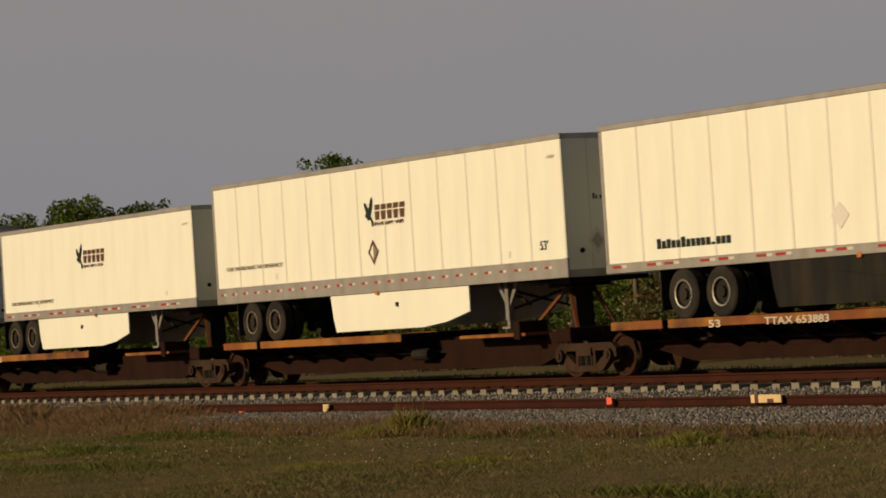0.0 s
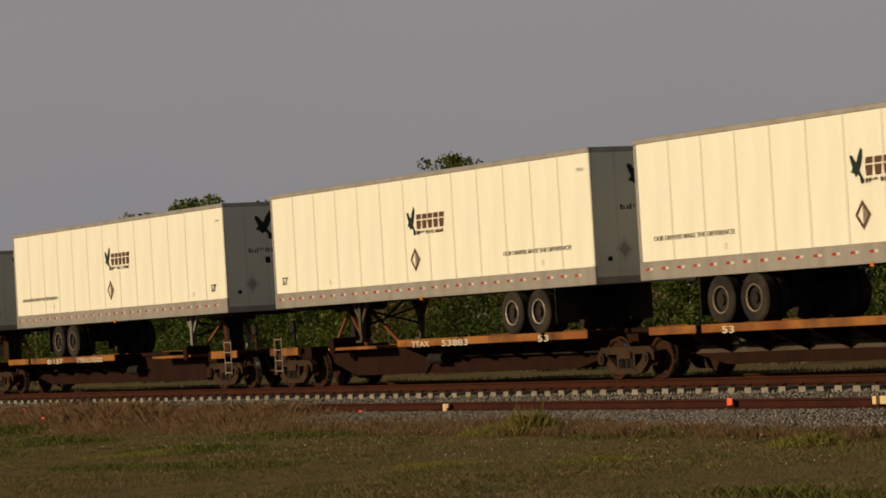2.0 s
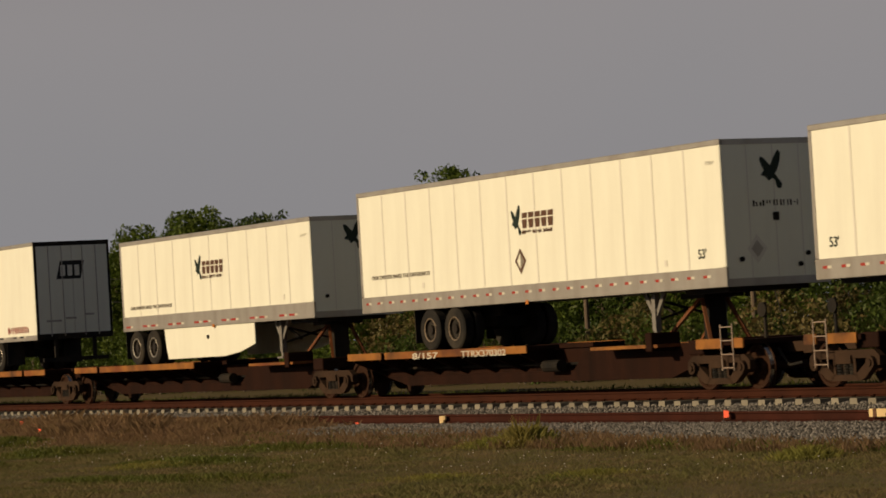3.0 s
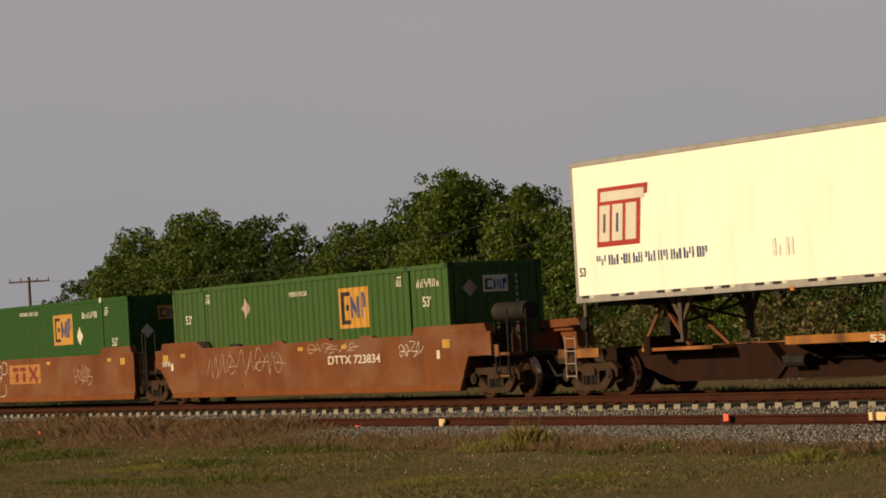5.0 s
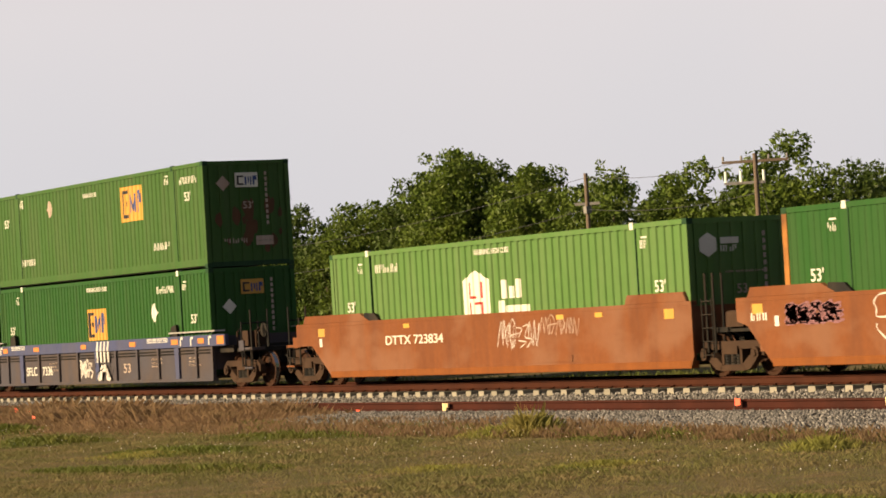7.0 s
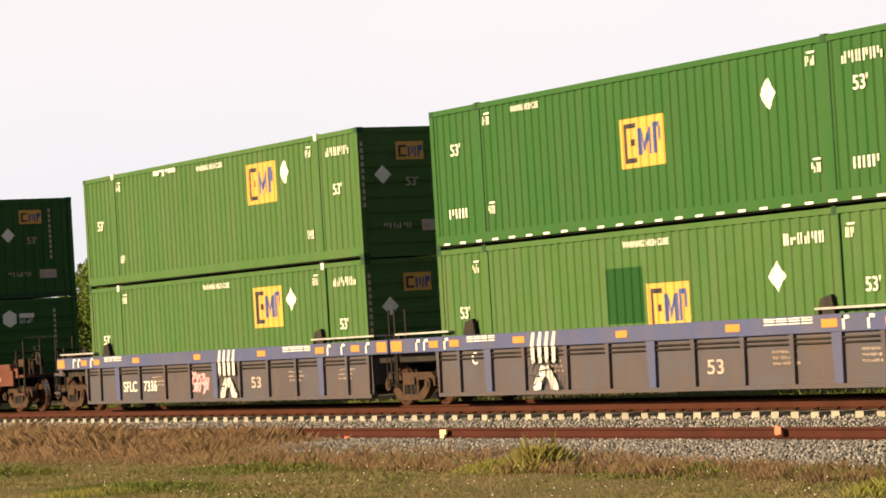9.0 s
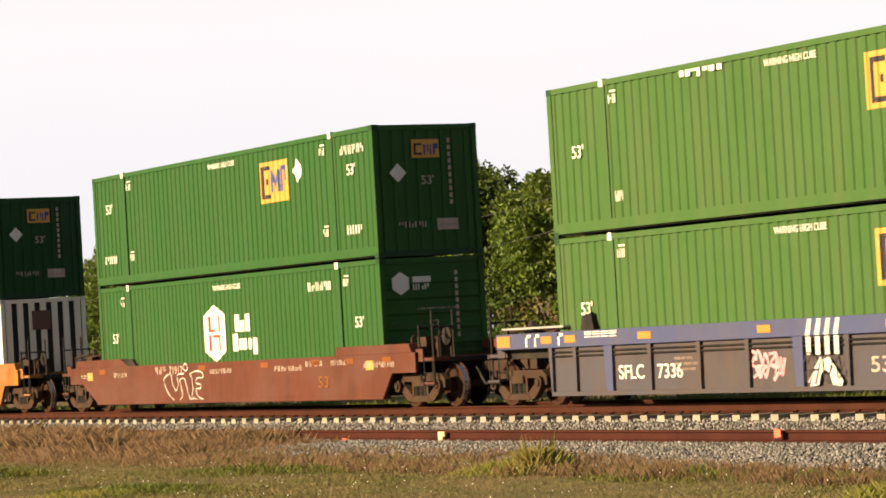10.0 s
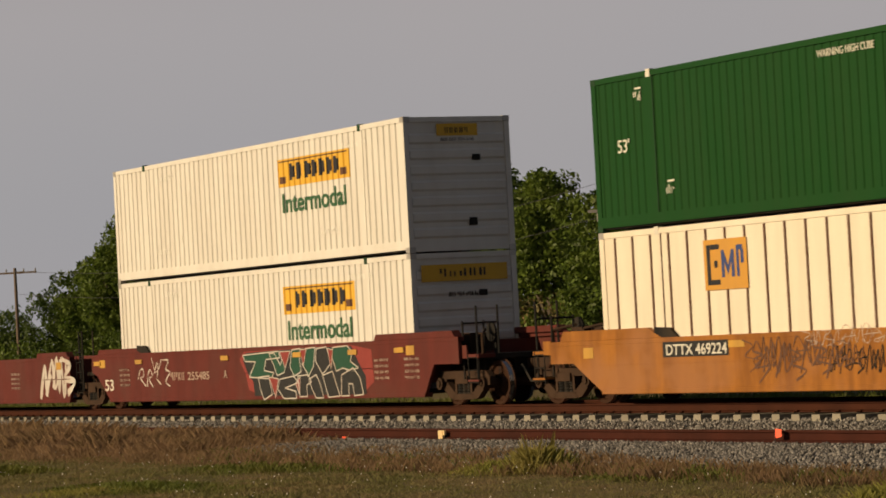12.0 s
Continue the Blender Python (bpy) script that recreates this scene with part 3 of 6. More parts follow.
def tree(x, y, top, width, seed, leaf, label, density=1.0, low=0.2):
    """Trunk and limbs, a thick heart of leaf clumps and many small clumps round it, with gaps between."""
    r = random.Random(seed)
    t = thing("tree", label, "tree", "trees behind the railway", at=(x, y, GROUND_Z))
    h = top - GROUND_Z
    g = Geo()
    fork = h * r.uniform(0.22, 0.3)
    g.cyl((0, 0, -0.1), (r.uniform(-.2, .2), 0, fork), 0.03 * h, 0.02 * h, 10)
    centres, radii = [], []
    mid, tall = h * (0.5 + low / 2), h * (0.5 - low / 2)
    def place(k0, k1, rad):
        a, u = r.uniform(0, 6.28), r.uniform(-1, 1)
        k = r.uniform(k0, k1)
        ring = math.sqrt(1 - u * u)
        ring = ring if u > 0 else ring ** 0.6
        c = np.array((math.cos(a) * ring * k * (width / 2 - rad * 0.6), math.sin(a) * ring * k * (width * 0.42 - rad * 0.6), mid + u * k * (tall - rad * 0.6)))
        centres.append(c)
        radii.append(rad)
        return c
    for i in range(int(16 * width / 6)):
        c = place(0.25, 0.8, r.uniform(0.11, 0.17) * h)
        bend = Vector((c[0] * 0.45, c[1] * 0.45, fork + (c[2] - fork) * 0.5))
        g.cyl((0, 0, fork * 0.9), bend, 0.011 * h, 0.007 * h, 6)
        g.cyl(bend, c, 0.007 * h, 0.003 * h, 5)
    for i in range(int(70 * width / 6)):
        place(0.82, 1.08, r.uniform(0.03, 0.085) * h)
    centres.append(np.array((r.uniform(-0.3, 0.3), 0.0, h - 0.09 * h)))
    radii.append(0.085 * h)
    part("trunk", g, M_BARK, t, "grey-brown trunk with forking limbs")
    part("crown", leaves_mesh("crown", centres, radii, 640 * density, 0.112, leaf, seed), None, t, "uneven leafy crown")

TREES = ((-96.5, 26, 5.9, 5.5, 1), (-92.3, 26.5, 7.0, 6, 0), (-88, 26, 7.9, 6.5, 0), (-83.6, 27, 7.7, 6.5, 1), (-79.4, 25.6, 8.5, 7, 0), (-75.4, 26.5, 8.0, 7, 1), (-71.3, 26, 6.8, 6, 1), (-67.2, 26.3, 6.3, 6, 1),
         (-63, 26, 7.0, 5.6, 0), (-59.4, 27, 7.7, 5.4, 1), (-54.9, 25.6, 8.7, 6.2, 0), (-51.9, 26.6, 7.6, 5.2, 1), (-48.4, 26, 7.55, 5, 0), (-45.3, 27, 6.4, 4.4, 1), (-42.8, 25.6, 6.95, 5.2, 0), (-39.4, 26.5, 6.0, 4.6, 1),
         (-36.3, 25.8, 6.95, 5, 0), (-33.3, 26.6, 6.5, 4.2, 1), (-31.0, 25.6, 7.15, 3.8, 0), (-28.4, 26.4, 6.0, 4.2, 1), (-24.8, 27, 5.2, 5, 1), (-20.6, 27, 4.8, 5.6, 1), (-16, 27, 5.0, 6, 1))
LABELS = ("broad oak with a rounded green crown", "dark green oak with a dense crown", "light green young tree with a full crown", "tree with thin yellowing brown-green leaves")
for i, (tx, ty, tz, tw, kind) in enumerate(TREES):
    tree(tx, ty, tz, tw * 1.1, 100 + i, M_LEAF[kind], LABELS[kind])
for i, (tx, ty, tz) in enumerate(((-46.8, 42, 7.1), (-43.8, 42, 6.8))):
    tree(tx, ty, tz, 5, 300 + i, M_LEAF[1], "slender far tree with a flat open crown", 0.5, 0.55)

def shrub(x, y, h, w, seed, leaf, label):
    r = random.Random(seed)
    s = thing("shrub", label, "shrub", "undergrowth behind the railway", at=(x, y, GROUND_Z))
    centres = [np.array((r.uniform(-w, w) / 2, r.uniform(-0.8, 0.8), h * r.uniform(0.2, 0.75))) for i in range(9)]
    radii = [h * r.uniform(0.22, 0.36) for i in range(9)]
    g = Geo()
    for c in centres:
        g.cyl((c[0] * 0.3, c[1] * 0.3, -0.05), c, 0.035, 0.012, 5)
    part("stem", g, M_BARK, s)
    part("foliage", leaves_mesh("foliage", centres, radii, 520, 0.1, leaf, seed), None, s)

rs = random.Random(5)
sx, k = -128.0, 0
while sx < -8:
    for row, (sy, sh) in enumerate(((21.5, 2.6), (25.5, 4.2))):
        # dark leaves come up most: the train's shade is put into the leaf colour
        pick = rs.choice((0, 1, 1, 1, 3, 1))
        shrub(sx + rs.uniform(-1, 1), sy + rs.uniform(-1.2, 1.2), sh * rs.uniform(0.75, 1.2), 5.0, 500 + k, M_LEAF[pick],
              ("dense green shrub", "green shrub darkened for shade", "bright green shrub", "half-dry brown-green shrub")[pick] + " at the foot of the trees")
        k += 1
    sx += 3.6

POLES = ((-94.1, 22, 5.95, "plain"), (-38.1, 22, 6.45, "device"), (-27.4, 22, 6.35, "double"))
def utility_pole(x, y, top, style):
    p = thing("utility_pole", {"plain": "wooden utility pole with one crossarm and insulators", "device": "wooden utility pole with a small grey arm low on the shaft",
                               "double": "wooden utility pole with crossarm and lower white insulators"}[style], "utility pole", "poles along the railway", at=(x, y, GROUND_Z))
    h = top - GROUND_Z
    part("shaft", Geo().cyl((0, 0, -0.3), (0, 0, h), 0.11, 0.075, 10), M_POLE, p)
    d = Vector((0.6, 0.8, 0))
    if style in ("plain", "double"):
        z = h - 0.25
        part("crossarm", Geo().bar(d * -1.1 + Vector((0, 0, z)), d * 1.1 + Vector((0, 0, z)), 0.08, 0.09), M_POLE, p)
        for u in (-1.05, -0.45, 0.45, 1.05):
            c = d * u
            part("insulator", Geo().cyl((c.x, c.y, z + 0.06), (c.x, c.y, z + 0.2), 0.045, 0.03, 8), M_GREYWHITE, p)
    if style == "double":
        z = h - 0.95
        part("bracket", Geo().bar(d * -1.05 + Vector((0, 0, z)), d * 0.3 + Vector((0, 0, z)), 0.07, 0.09), M_GREYWHITE, p, "pale steel bracket")
        for u in (-1.0, -0.5, 0.25):
            c = d * u
            part("insulator", Geo().cyl((c.x, c.y, z + 0.04), (c.x, c.y, z + 0.4), 0.05, 0.04, 8), M_WHITE, p, "white insulator")
        part("guy_wire", Geo().cyl((0, 0, h - 0.3), (1.6, 0.4, 0.2), 0.012, n=5), M_WIRE, p)
    if style == "device":
        z = h - 1.1
        part("arm", Geo().bar(d * -0.45 + Vector((0, 0, z)), d * 0.45 + Vector((0, 0, z)), 0.08, 0.10), M_GREYWHITE, p, "grey steel arm")
        part("fuse_box", Geo().box(-0.1, 0.12, -0.12, 0.1, z - 0.35, z - 0.08), M_GREYWHITE, p)

for pp in POLES:
    utility_pole(*pp)

def cable(a, b, sag):
    g, last = Geo(), None
    for i in range(17):
        u = i / 16
        q = Vector(a).lerp(Vector(b), u) - Vector((0, 0, 4 * sag * u * (1 - u)))
        if last:
            g.cyl(last, q, 0.009, n=5)
        last = q
    tagged(part("overhead_cable", g, M_WIRE), "thin overhead cable between utility poles", "cable", "overhead cables")

for dz in (-0.15, -1.3):
    cable((-94.1, 22, 5.95 + dz), (-38.1, 22, 6.45 + dz), 1.1)
    cable((-38.1, 22, 6.45 + dz), (-27.4, 22, 6.35 + dz), 0.25)

# ---------------------------------------------------------------- the train
# Every piece of the train is placed at where its rear end stands when the clip starts; x grows with the way it runs.
SPEED = 24.398
MOVERS = []

def rolling(name, label, category, x, group=""):
    ob = thing(name, label, category, group, at=(x, 0, 0))
    MOVERS.append(ob)
    return ob

BOX = 16.15
HALF = 1.295

def corrugation(x0, x1, pitch, depth, flat=0.46):
    """Break points (x, depth) of a folded steel sheet."""
    pts, x = [], x0
    while x < x1 - pitch * 0.5:
        pts += [(x, 0.0), (x + pitch * flat, 0.0), (x + pitch * (flat + 0.09), depth), (x + pitch * 0.91, depth)]
        x += pitch
    return pts + [(x1, 0.0)]

def sheet(pts, y, z0, z1, sign=-1):
    g = Geo()
    for (xa, da), (xb, db) in zip(pts, pts[1:]):
        q = [(xa, y - sign * da, z0), (xb, y - sign * db, z0), (xb, y - sign * db, z1), (xa, y - sign * da, z1)]
        g.add(q if sign < 0 else q[::-1], [(0, 1, 2, 3)])
    return g

def patch(pts, y, x0, x1, lo, hi, off=0.005):
    """Paint on a folded sheet: it follows the folds. lo and hi are heights, or functions of x."""
    f = lambda h, x: h(x) if callable(h) else h
    xs = sorted({x0, x1, *[p[0] for p in pts if x0 < p[0] < x1]})
    px, pd = [p[0] for p in pts], [p[1] for p in pts]
    g = Geo()
    for a, b in zip(xs, xs[1:]):
        ya, yb = y + np.interp(a, px, pd) - off, y + np.interp(b, px, pd) - off
        g.add([(a, ya, f(lo, a)), (b, yb, f(lo, b)), (b, yb, f(hi, b)), (a, ya, f(hi, a))], [(0, 1, 2, 3)])
    return g

def diamond(pts, y, x, z, w, h, material, parent, label="white diamond placard"):
    tri = lambda q: h / 2 * max(0.0, 1 - abs(q - x) / (w / 2))
    g = Geo()
    for a, b in ((x - w / 2, x), (x, x + w / 2)):
        q = patch(pts, y, a, b, lambda s: z - tri(s), lambda s: z + tri(s), 0.006)
        g.add(q.v, q.f)
    return part("placard", g, material, parent, label)

def block_logo(pts, y, x, z, w, h, parent, panel=M_YELLOW):
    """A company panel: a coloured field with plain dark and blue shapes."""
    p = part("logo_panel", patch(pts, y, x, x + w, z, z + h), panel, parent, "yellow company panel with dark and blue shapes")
    for u0, u1, lo, hi in ((0.07, 0.155, 0.1, 0.9), (0.16, 0.37, 0.1, 0.2), (0.16, 0.37, 0.8, 0.9), (0.24, 0.32, 0.44, 0.58)):
        part("logo_shape", patch(pts, y, x + u0 * w, x + u1 * w, z + lo * h, z + hi * h, 0.009), M_DARK, p)
    def slanted(a0, a1, b0, b1, wide):
        f = lambda q: a1 + (b1 - a1) * (q - x - a0 * w) / ((b0 - a0) * w)
        part("logo_shape", patch(pts, y, x + a0 * w, x + b0 * w, lambda q: z + (f(q) - wide) * h, lambda q: z + f(q) * h, 0.009), M_LBLUE, p)
    for u0, u1, lo, hi in ((0.41, 0.48, 0.24, 0.78), (0.64, 0.71, 0.24, 0.78), (0.76, 0.82, 0.24, 0.86), (0.82, 0.91, 0.76, 0.86), (0.86, 0.93, 0.5, 0.76)):
        part("logo_shape", patch(pts, y, x + u0 * w, x + u1 * w, z + lo * h, z + hi * h, 0.009), M_LBLUE, p)
    slanted(0.48, 0.74, 0.56, 0.48, 0.2)
    slanted(0.56, 0.48, 0.64, 0.74, 0.2)

# where the writing stands on a side: centres as (x, height over the base), spans as (x0, x1, height)
HIGH = dict(warn=(7.4, 8.95, 2.64), size=((1.05, 2.03), (15.05, 2.02)), code=((2.4, 2.54), (13.66, 2.54)), number=(14.55, 15.75, 2.46), diamond=(12.33, 2.2), logo=(10.28, 1.56, 1.55, 0.95),
            low=((0.62, 1.45, 0.71), (14.7, 15.5, 0.69)), low_code=((2.43, 0.73), (13.66, 0.72)))
LOW = dict(warn=(7.3, 8.9, 2.62), size=((1.06, 1.57), (15.05, 1.57)), code=((1.62, 2.48), (14.5, 2.48)), number=(12.55, 13.8, 2.43), diamond=(12.27, 1.81), logo=(10.15, 1.58, 1.56, 0.93), low=(), low_code=())

SHEETS = {}
def container(x, z, paint, style, label, pitch=0.25, depth=0.026, height=2.9, end_style="green", rear_post=None, rail_paint=None, marks=None, dim_diamond=False, digits=0.58, rusty=False, group="containers on the train"):
    c = rolling("shipping_container", label, "shipping container", x, group)
    top, L = z + height, BOX
    pts = corrugation(0.12, L - 0.12, pitch, depth, 0.74 if style == "lined" else 0.46)
    y = -HALF + 0.018
    if style == "white":
        pts = [(0.12, 0.0), (L - 0.12, 0.0)]
    key = (style == "white", pitch, depth, z, height, paint.name)
    if key not in SHEETS:
        SHEETS[key] = (sheet(pts, y, z + 0.17, top - 0.1).mesh("side_panel"), sheet(pts, -y, z + 0.17, top - 0.1, 1).mesh("side_panel"))
        for me in SHEETS[key]:
            me.materials.append(paint)
    for me in SHEETS[key]:
        part("side_panel", me, None, c)
    rp = rail_paint or paint
    for s in (-1, 1):
        a, b = sorted((s * HALF, s * (HALF - 0.12)))
        part("bottom_rail", Geo().box(0.16, L - 0.16, a, b, z + (0.075 if z > 2 else 0.03), z + (0.27 if z > 2 else 0.18)), rp, c)
        part("top_rail", Geo().box(0.16, L - 0.16, a, b, top - 0.11, top - 0.005), rp, c)
        for px in (0.0, L - 0.16):
            part("corner_post", Geo().box(px, px + 0.16, a, b, z + 0.12, top - 0.12), rear_post if rear_post and px == 0.0 else paint, c)
            for cz in (z, top - 0.12):
                part("corner_casting", Geo().box(px - 0.004, px + 0.17, *sorted((s * (HALF + 0.004), s * (HALF - 0.15))), cz, cz + 0.12), M_GDARK if paint not in (M_CREAM, M_CWHITE) else M_ALU, c)
        for px in (2.02, L - 2.08):
            yy = s * (HALF - 0.004)
            part("lifting_post", Geo().box(px - 0.1, px + 0.1, *sorted((yy, s * (HALF - 0.1))), z + 0.14, top - 0.1), paint, c)
            part("seam", Geo().box(px + 0.1, px + 0.125, *sorted((s * (HALF - 0.001), s * (HALF - 0.1))), z + 0.1, top - 0.1), {"white": M_BROWNMARK, "lined": M_SEAM}.get(style, M_GDARK), c)
            part("lifting_block", Geo().box(px - 0.07, px + 0.07, *sorted((s * (HALF + 0.006), s * (HALF - 0.1))), top - 0.13, top + 0.02), M_MARK if style in ("hexagon", "white", "plain") else M_GDARK, c)
    part("roof", Geo().box(0.05, L - 0.05, -HALF + 0.03, HALF - 0.03, top - 0.06, top - 0.02), rp, c)
    part("floor", Geo().box(0.05, L - 0.05, -HALF + 0.05, HALF - 0.05, z + 0.05, z + 0.14), M_BLACK, c)
    # end walls, with ribs or doors
    part("rear_wall", Geo().box(0.02, 0.07, -HALF + 0.05, HALF - 0.05, z + 0.1, top - 0.05), paint, c)
    ew = Geo().box(L - 0.10, L - 0.05, -HALF + 0.1, HALF - 0.1, z + 0.1, top - 0.05)
    ribs = []
    if end_style in ("ribs", "lined"):
        for i in range(7):
            zz = z + 0.28 + i * (height - 0.55) / 7
            ribs.append(Geo().prism([(L - 0.06, zz), (L - 0.015, zz + 0.06), (L - 0.015, zz + 0.2), (L - 0.06, zz + 0.26)], -HALF + 0.14, HALF - 0.14))
    else:
        k, half = (7, 0.09) if end_style == "posts" else (8, 0.06)
        for i in range(k):
            yy = -1.05 + i * 2.1 / (k - 1)
            ribs.append(Geo().box(L - 0.06, L - 0.02, yy - half, yy + half, z + 0.15, top - 0.12))
    endmat = {"lined": M_CWHITE, "posts": M_CREAM}.get(end_style, paint)
    part("front_wall", ew, endmat if end_style != "posts" else M_BLACK, c)
    for q in ribs:
        part("end_rib", q, endmat, c)
    part("end_sill", Geo().box(L - 0.12, L - 0.004, -HALF + 0.12, HALF - 0.12, z + 0.02, z + 0.15), endmat if end_style != "green" else M_GDARK, c)
    part("end_header", Geo().box(L - 0.12, L - 0.004, -HALF + 0.12, HALF - 0.12, top - 0.12, top - 0.01), endmat, c)
    # writing and company marks
    ex = L + 0.001
    m = marks or HIGH
    if style in ("plain", "mid", "low", "early"):
        block_logo(pts, y, m["logo"][0], z + m["logo"][1], m["logo"][2], m["logo"][3], c)
        diamond(pts, y, m["diamond"][0], z + m["diamond"][1], 0.5, 0.56, M_MARKDIM if dim_diamond else M_MARK, c, "faded diamond placard" if dim_diamond else "white diamond placard")
    if style == "hexagon":
        cx, zc, w, h = 7.28, z + 1.53, 1.25, 1.39
        hexa = lambda q: h / 2 - 0.25 * abs(q - cx) / (w / 2)
        hg = Geo()
        for a, b in ((cx - w / 2, cx), (cx, cx + w / 2)):
            q = patch(pts, y, a, b, lambda s: zc - hexa(s), lambda s: zc + hexa(s), 0.006)
            hg.add(q.v, q.f)
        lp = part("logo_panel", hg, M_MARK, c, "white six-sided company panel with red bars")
        red = Geo()
        for u0, u1, lo, hi in ((-0.34, -0.22, 0.04, 0.42), (-0.22, 0.0, 0.04, 0.1), (0.2, 0.32, 0.04, 0.42), (-0.34, -0.22, -0.42, -0.04), (0.2, 0.32, -0.42, -0.04), (-0.1, 0.2, -0.1, -0.04)):
            q = patch(pts, y, cx + u0, cx + u1, zc + lo, zc + hi, 0.010)
            red.add(q.v, q.f)
        part("logo_shape", red, M_RED, lp)
        # rounded white blocks beside the panel, in two rows
        for xx, zz, w2, tall in ((8.42, 1.53, 0.26, 0.42), (8.76, 1.53, 0.24, 0.27), (9.06, 1.53, 0.25, 0.42), (8.32, 1.07, 0.28, 0.42), (8.64, 1.1, 0.17, 0.27), (8.84, 1.1, 0.26, 0.27), (9.14, 1.1, 0.22, 0.27), (9.4, 0.98, 0.24, 0.39)):
            g = patch(pts, y, xx, xx + w2, z + zz, z + zz + tall, 0.007)
            part("logo_shape", g, M_MARK, c)
    if style in ("plain", "mid", "low", "early", "hexagon"):
        w0, w1, wz = m["warn"]
        lettering("WARNING HIGH CUBE", w0, z + wz - 0.06, 0.13, M_MARK, c, y=y - 0.006, width=w1 - w0)
        for xx, zz in m["size"]:
            lettering("53'", xx - 0.24, z + zz - 0.12, 0.25, M_MARK, c, y=y - 0.006, width=0.43)
        for k, (xx, zz) in enumerate(m["code"] + m["low_code"]):
            bars(xx - 0.15, z + zz - 0.11, 0.3, 0.17, M_MARK, c, y=y - 0.004, words=2)
            bars(xx - 0.1, z + zz + 0.1, 0.22, 0.035, M_MARK, c, y=y - 0.004, words=1)
        for x0, x1, zz in (m["number"],) + m["low"]:
            bars(x0, z + zz - 0.1, x1 - x0, 0.2, M_MARK, c, y=y - 0.004, words=6)
    if style == "mid":
        dash = Geo().box(0, 0.24, -0.005, 0, 0, 0.045).mesh("reflective_dash")
        dash.materials.append(M_MARK)
        for i in range(23):
            part("reflective_dash", dash, None, c).location = (0.35 + i * 0.68, -HALF, z + 0.08)
    if style == "low":
        part("repaint_patch", patch(pts, y, 6.62, 7.88, z + 1.15, z + 2.2, 0.005), M_GREEN3, c, "darker green repainted patch")
    if style == "white":
        xx = 0.545
        while xx < L - 0.3:
            if min(abs(xx - 2.02), abs(xx - L + 2.08)) > 0.2:
                part("side_post", Geo().box(xx - 0.026, xx + 0.026, y - 0.02, y + 0.002, z + 0.2, top - 0.12), M_BROWNMARK, c)
            xx += 0.615
        block_logo(pts, y - 0.02, 3.55, z + 1.68, 1.36, 0.9, c)
        diamond(pts, y, 7.85, z + 1.3, 0.5, 0.5, M_CREAM, c, "pale diamond placard")
        bars(12.47, z + 2.4, 1.33, 0.14, M_GREYINK, c, y=y - 0.022, words=8)
        part("door_hatch", Geo().box(ex - 0.03, ex + 0.012, -0.35, 0.2, z + 2.0, z + 2.55), M_BROWNMARK, c)
    if style == "lined":
        hi = z > 2
        jx, jz = (9.85, z + 1.81) if hi else (9.8, z + 1.8)
        lp = part("logo_panel", patch(pts, y, jx, jx + 3.65, jz, jz + 0.64), M_JYELLOW, c, "yellow company panel with black bars")
        for u, w2 in ((0.62, 0.24), (0.98, 0.26), (1.4, 0.3), (1.78, 0.28), (2.14, 0.3), (2.52, 0.28), (2.88, 0.26)):
            part("logo_shape", patch(pts, y, jx + u, jx + u + w2 * 0.62, jz + 0.14, jz + 0.52, 0.009), M_DARK, lp)
            part("logo_shape", patch(pts, y, jx + u + w2 * 0.62, jx + u + w2, jz + 0.2, jz + 0.46, 0.009), M_DARK, lp)
        part("logo_shape", patch(pts, y, jx + 0.08, jx + 3.57, jz + 0.57, jz + 0.6, 0.009), M_BROWNMARK, lp)
        for u in (0.1, 3.2):
            part("logo_shape", patch(pts, y, jx + u, jx + u + 0.32, jz + 0.08, jz + 0.24, 0.009), M_BROWNMARK, lp)
        lettering("Intermodal", jx + 0.14, jz - 0.58, 0.45, M_JGREEN, c, y=y - 0.008, width=3.3, label="dark green lettering", bold=0.028)
        for xx, zz, w in ((3.0, 2.45, 0.9), (13.2, 2.45, 1.2), (4.2, 0.9, 0.05), (11.9, 0.62, 1.0), (2.6, 0.62, 0.9)):
            bars(xx, z + zz, w, 0.12, M_SEAM, c, y=y - 0.004, words=5)
        part("end_panel", Geo().box(ex, ex + 0.006, -0.5 if hi else -1.05, 0.5 if hi else 1.05, top - 0.42 if hi else top - 0.62, top - 0.16 if hi else top - 0.26), M_JYELLOW, c, "yellow company plate")
        bars(-0.3 if hi else -0.6, top - 0.36 if hi else top - 0.52, 0.6 if hi else 1.2, 0.12 if hi else 0.17, M_DARK, c, end=ex + 0.006, words=5)
        bars(-0.4, top - 0.53 if hi else top - 0.95, 0.85, 0.07 if hi else 0.1, M_BLACK, c, end=ex - 0.01, words=4)
        part("end_plate", Geo().box(ex - 0.03, ex - 0.012, 0.35, 0.55, top - 0.95, top - 0.82).box(ex - 0.03, ex - 0.012, 0.2, 0.4, z + 0.55, z + 0.72), M_BLACK, c)
    elif style == "white":
        pass
    else:
        # marks on the front end; the dim white has the end's shade in its colour
        if style == "hexagon":
            g = Geo().add([(ex, -0.8 + 0.24 * math.sin(a), top - 0.56 + 0.25 * math.cos(a)) for a in [i * math.pi / 3 for i in range(6)]], [(5, 4, 3, 2, 1, 0)])
            part("end_mark", g, M_MARK, c, "white six-sided company mark")
            for k in range(2):
                bars(-0.5, top - 0.55 - k * 0.16, 0.45, 0.13, M_MARK, c, end=ex, words=1 + k)
            bars(-0.42, top - 1.15, 1.0, 0.05, M_MARKDIM, c, end=ex, words=4)
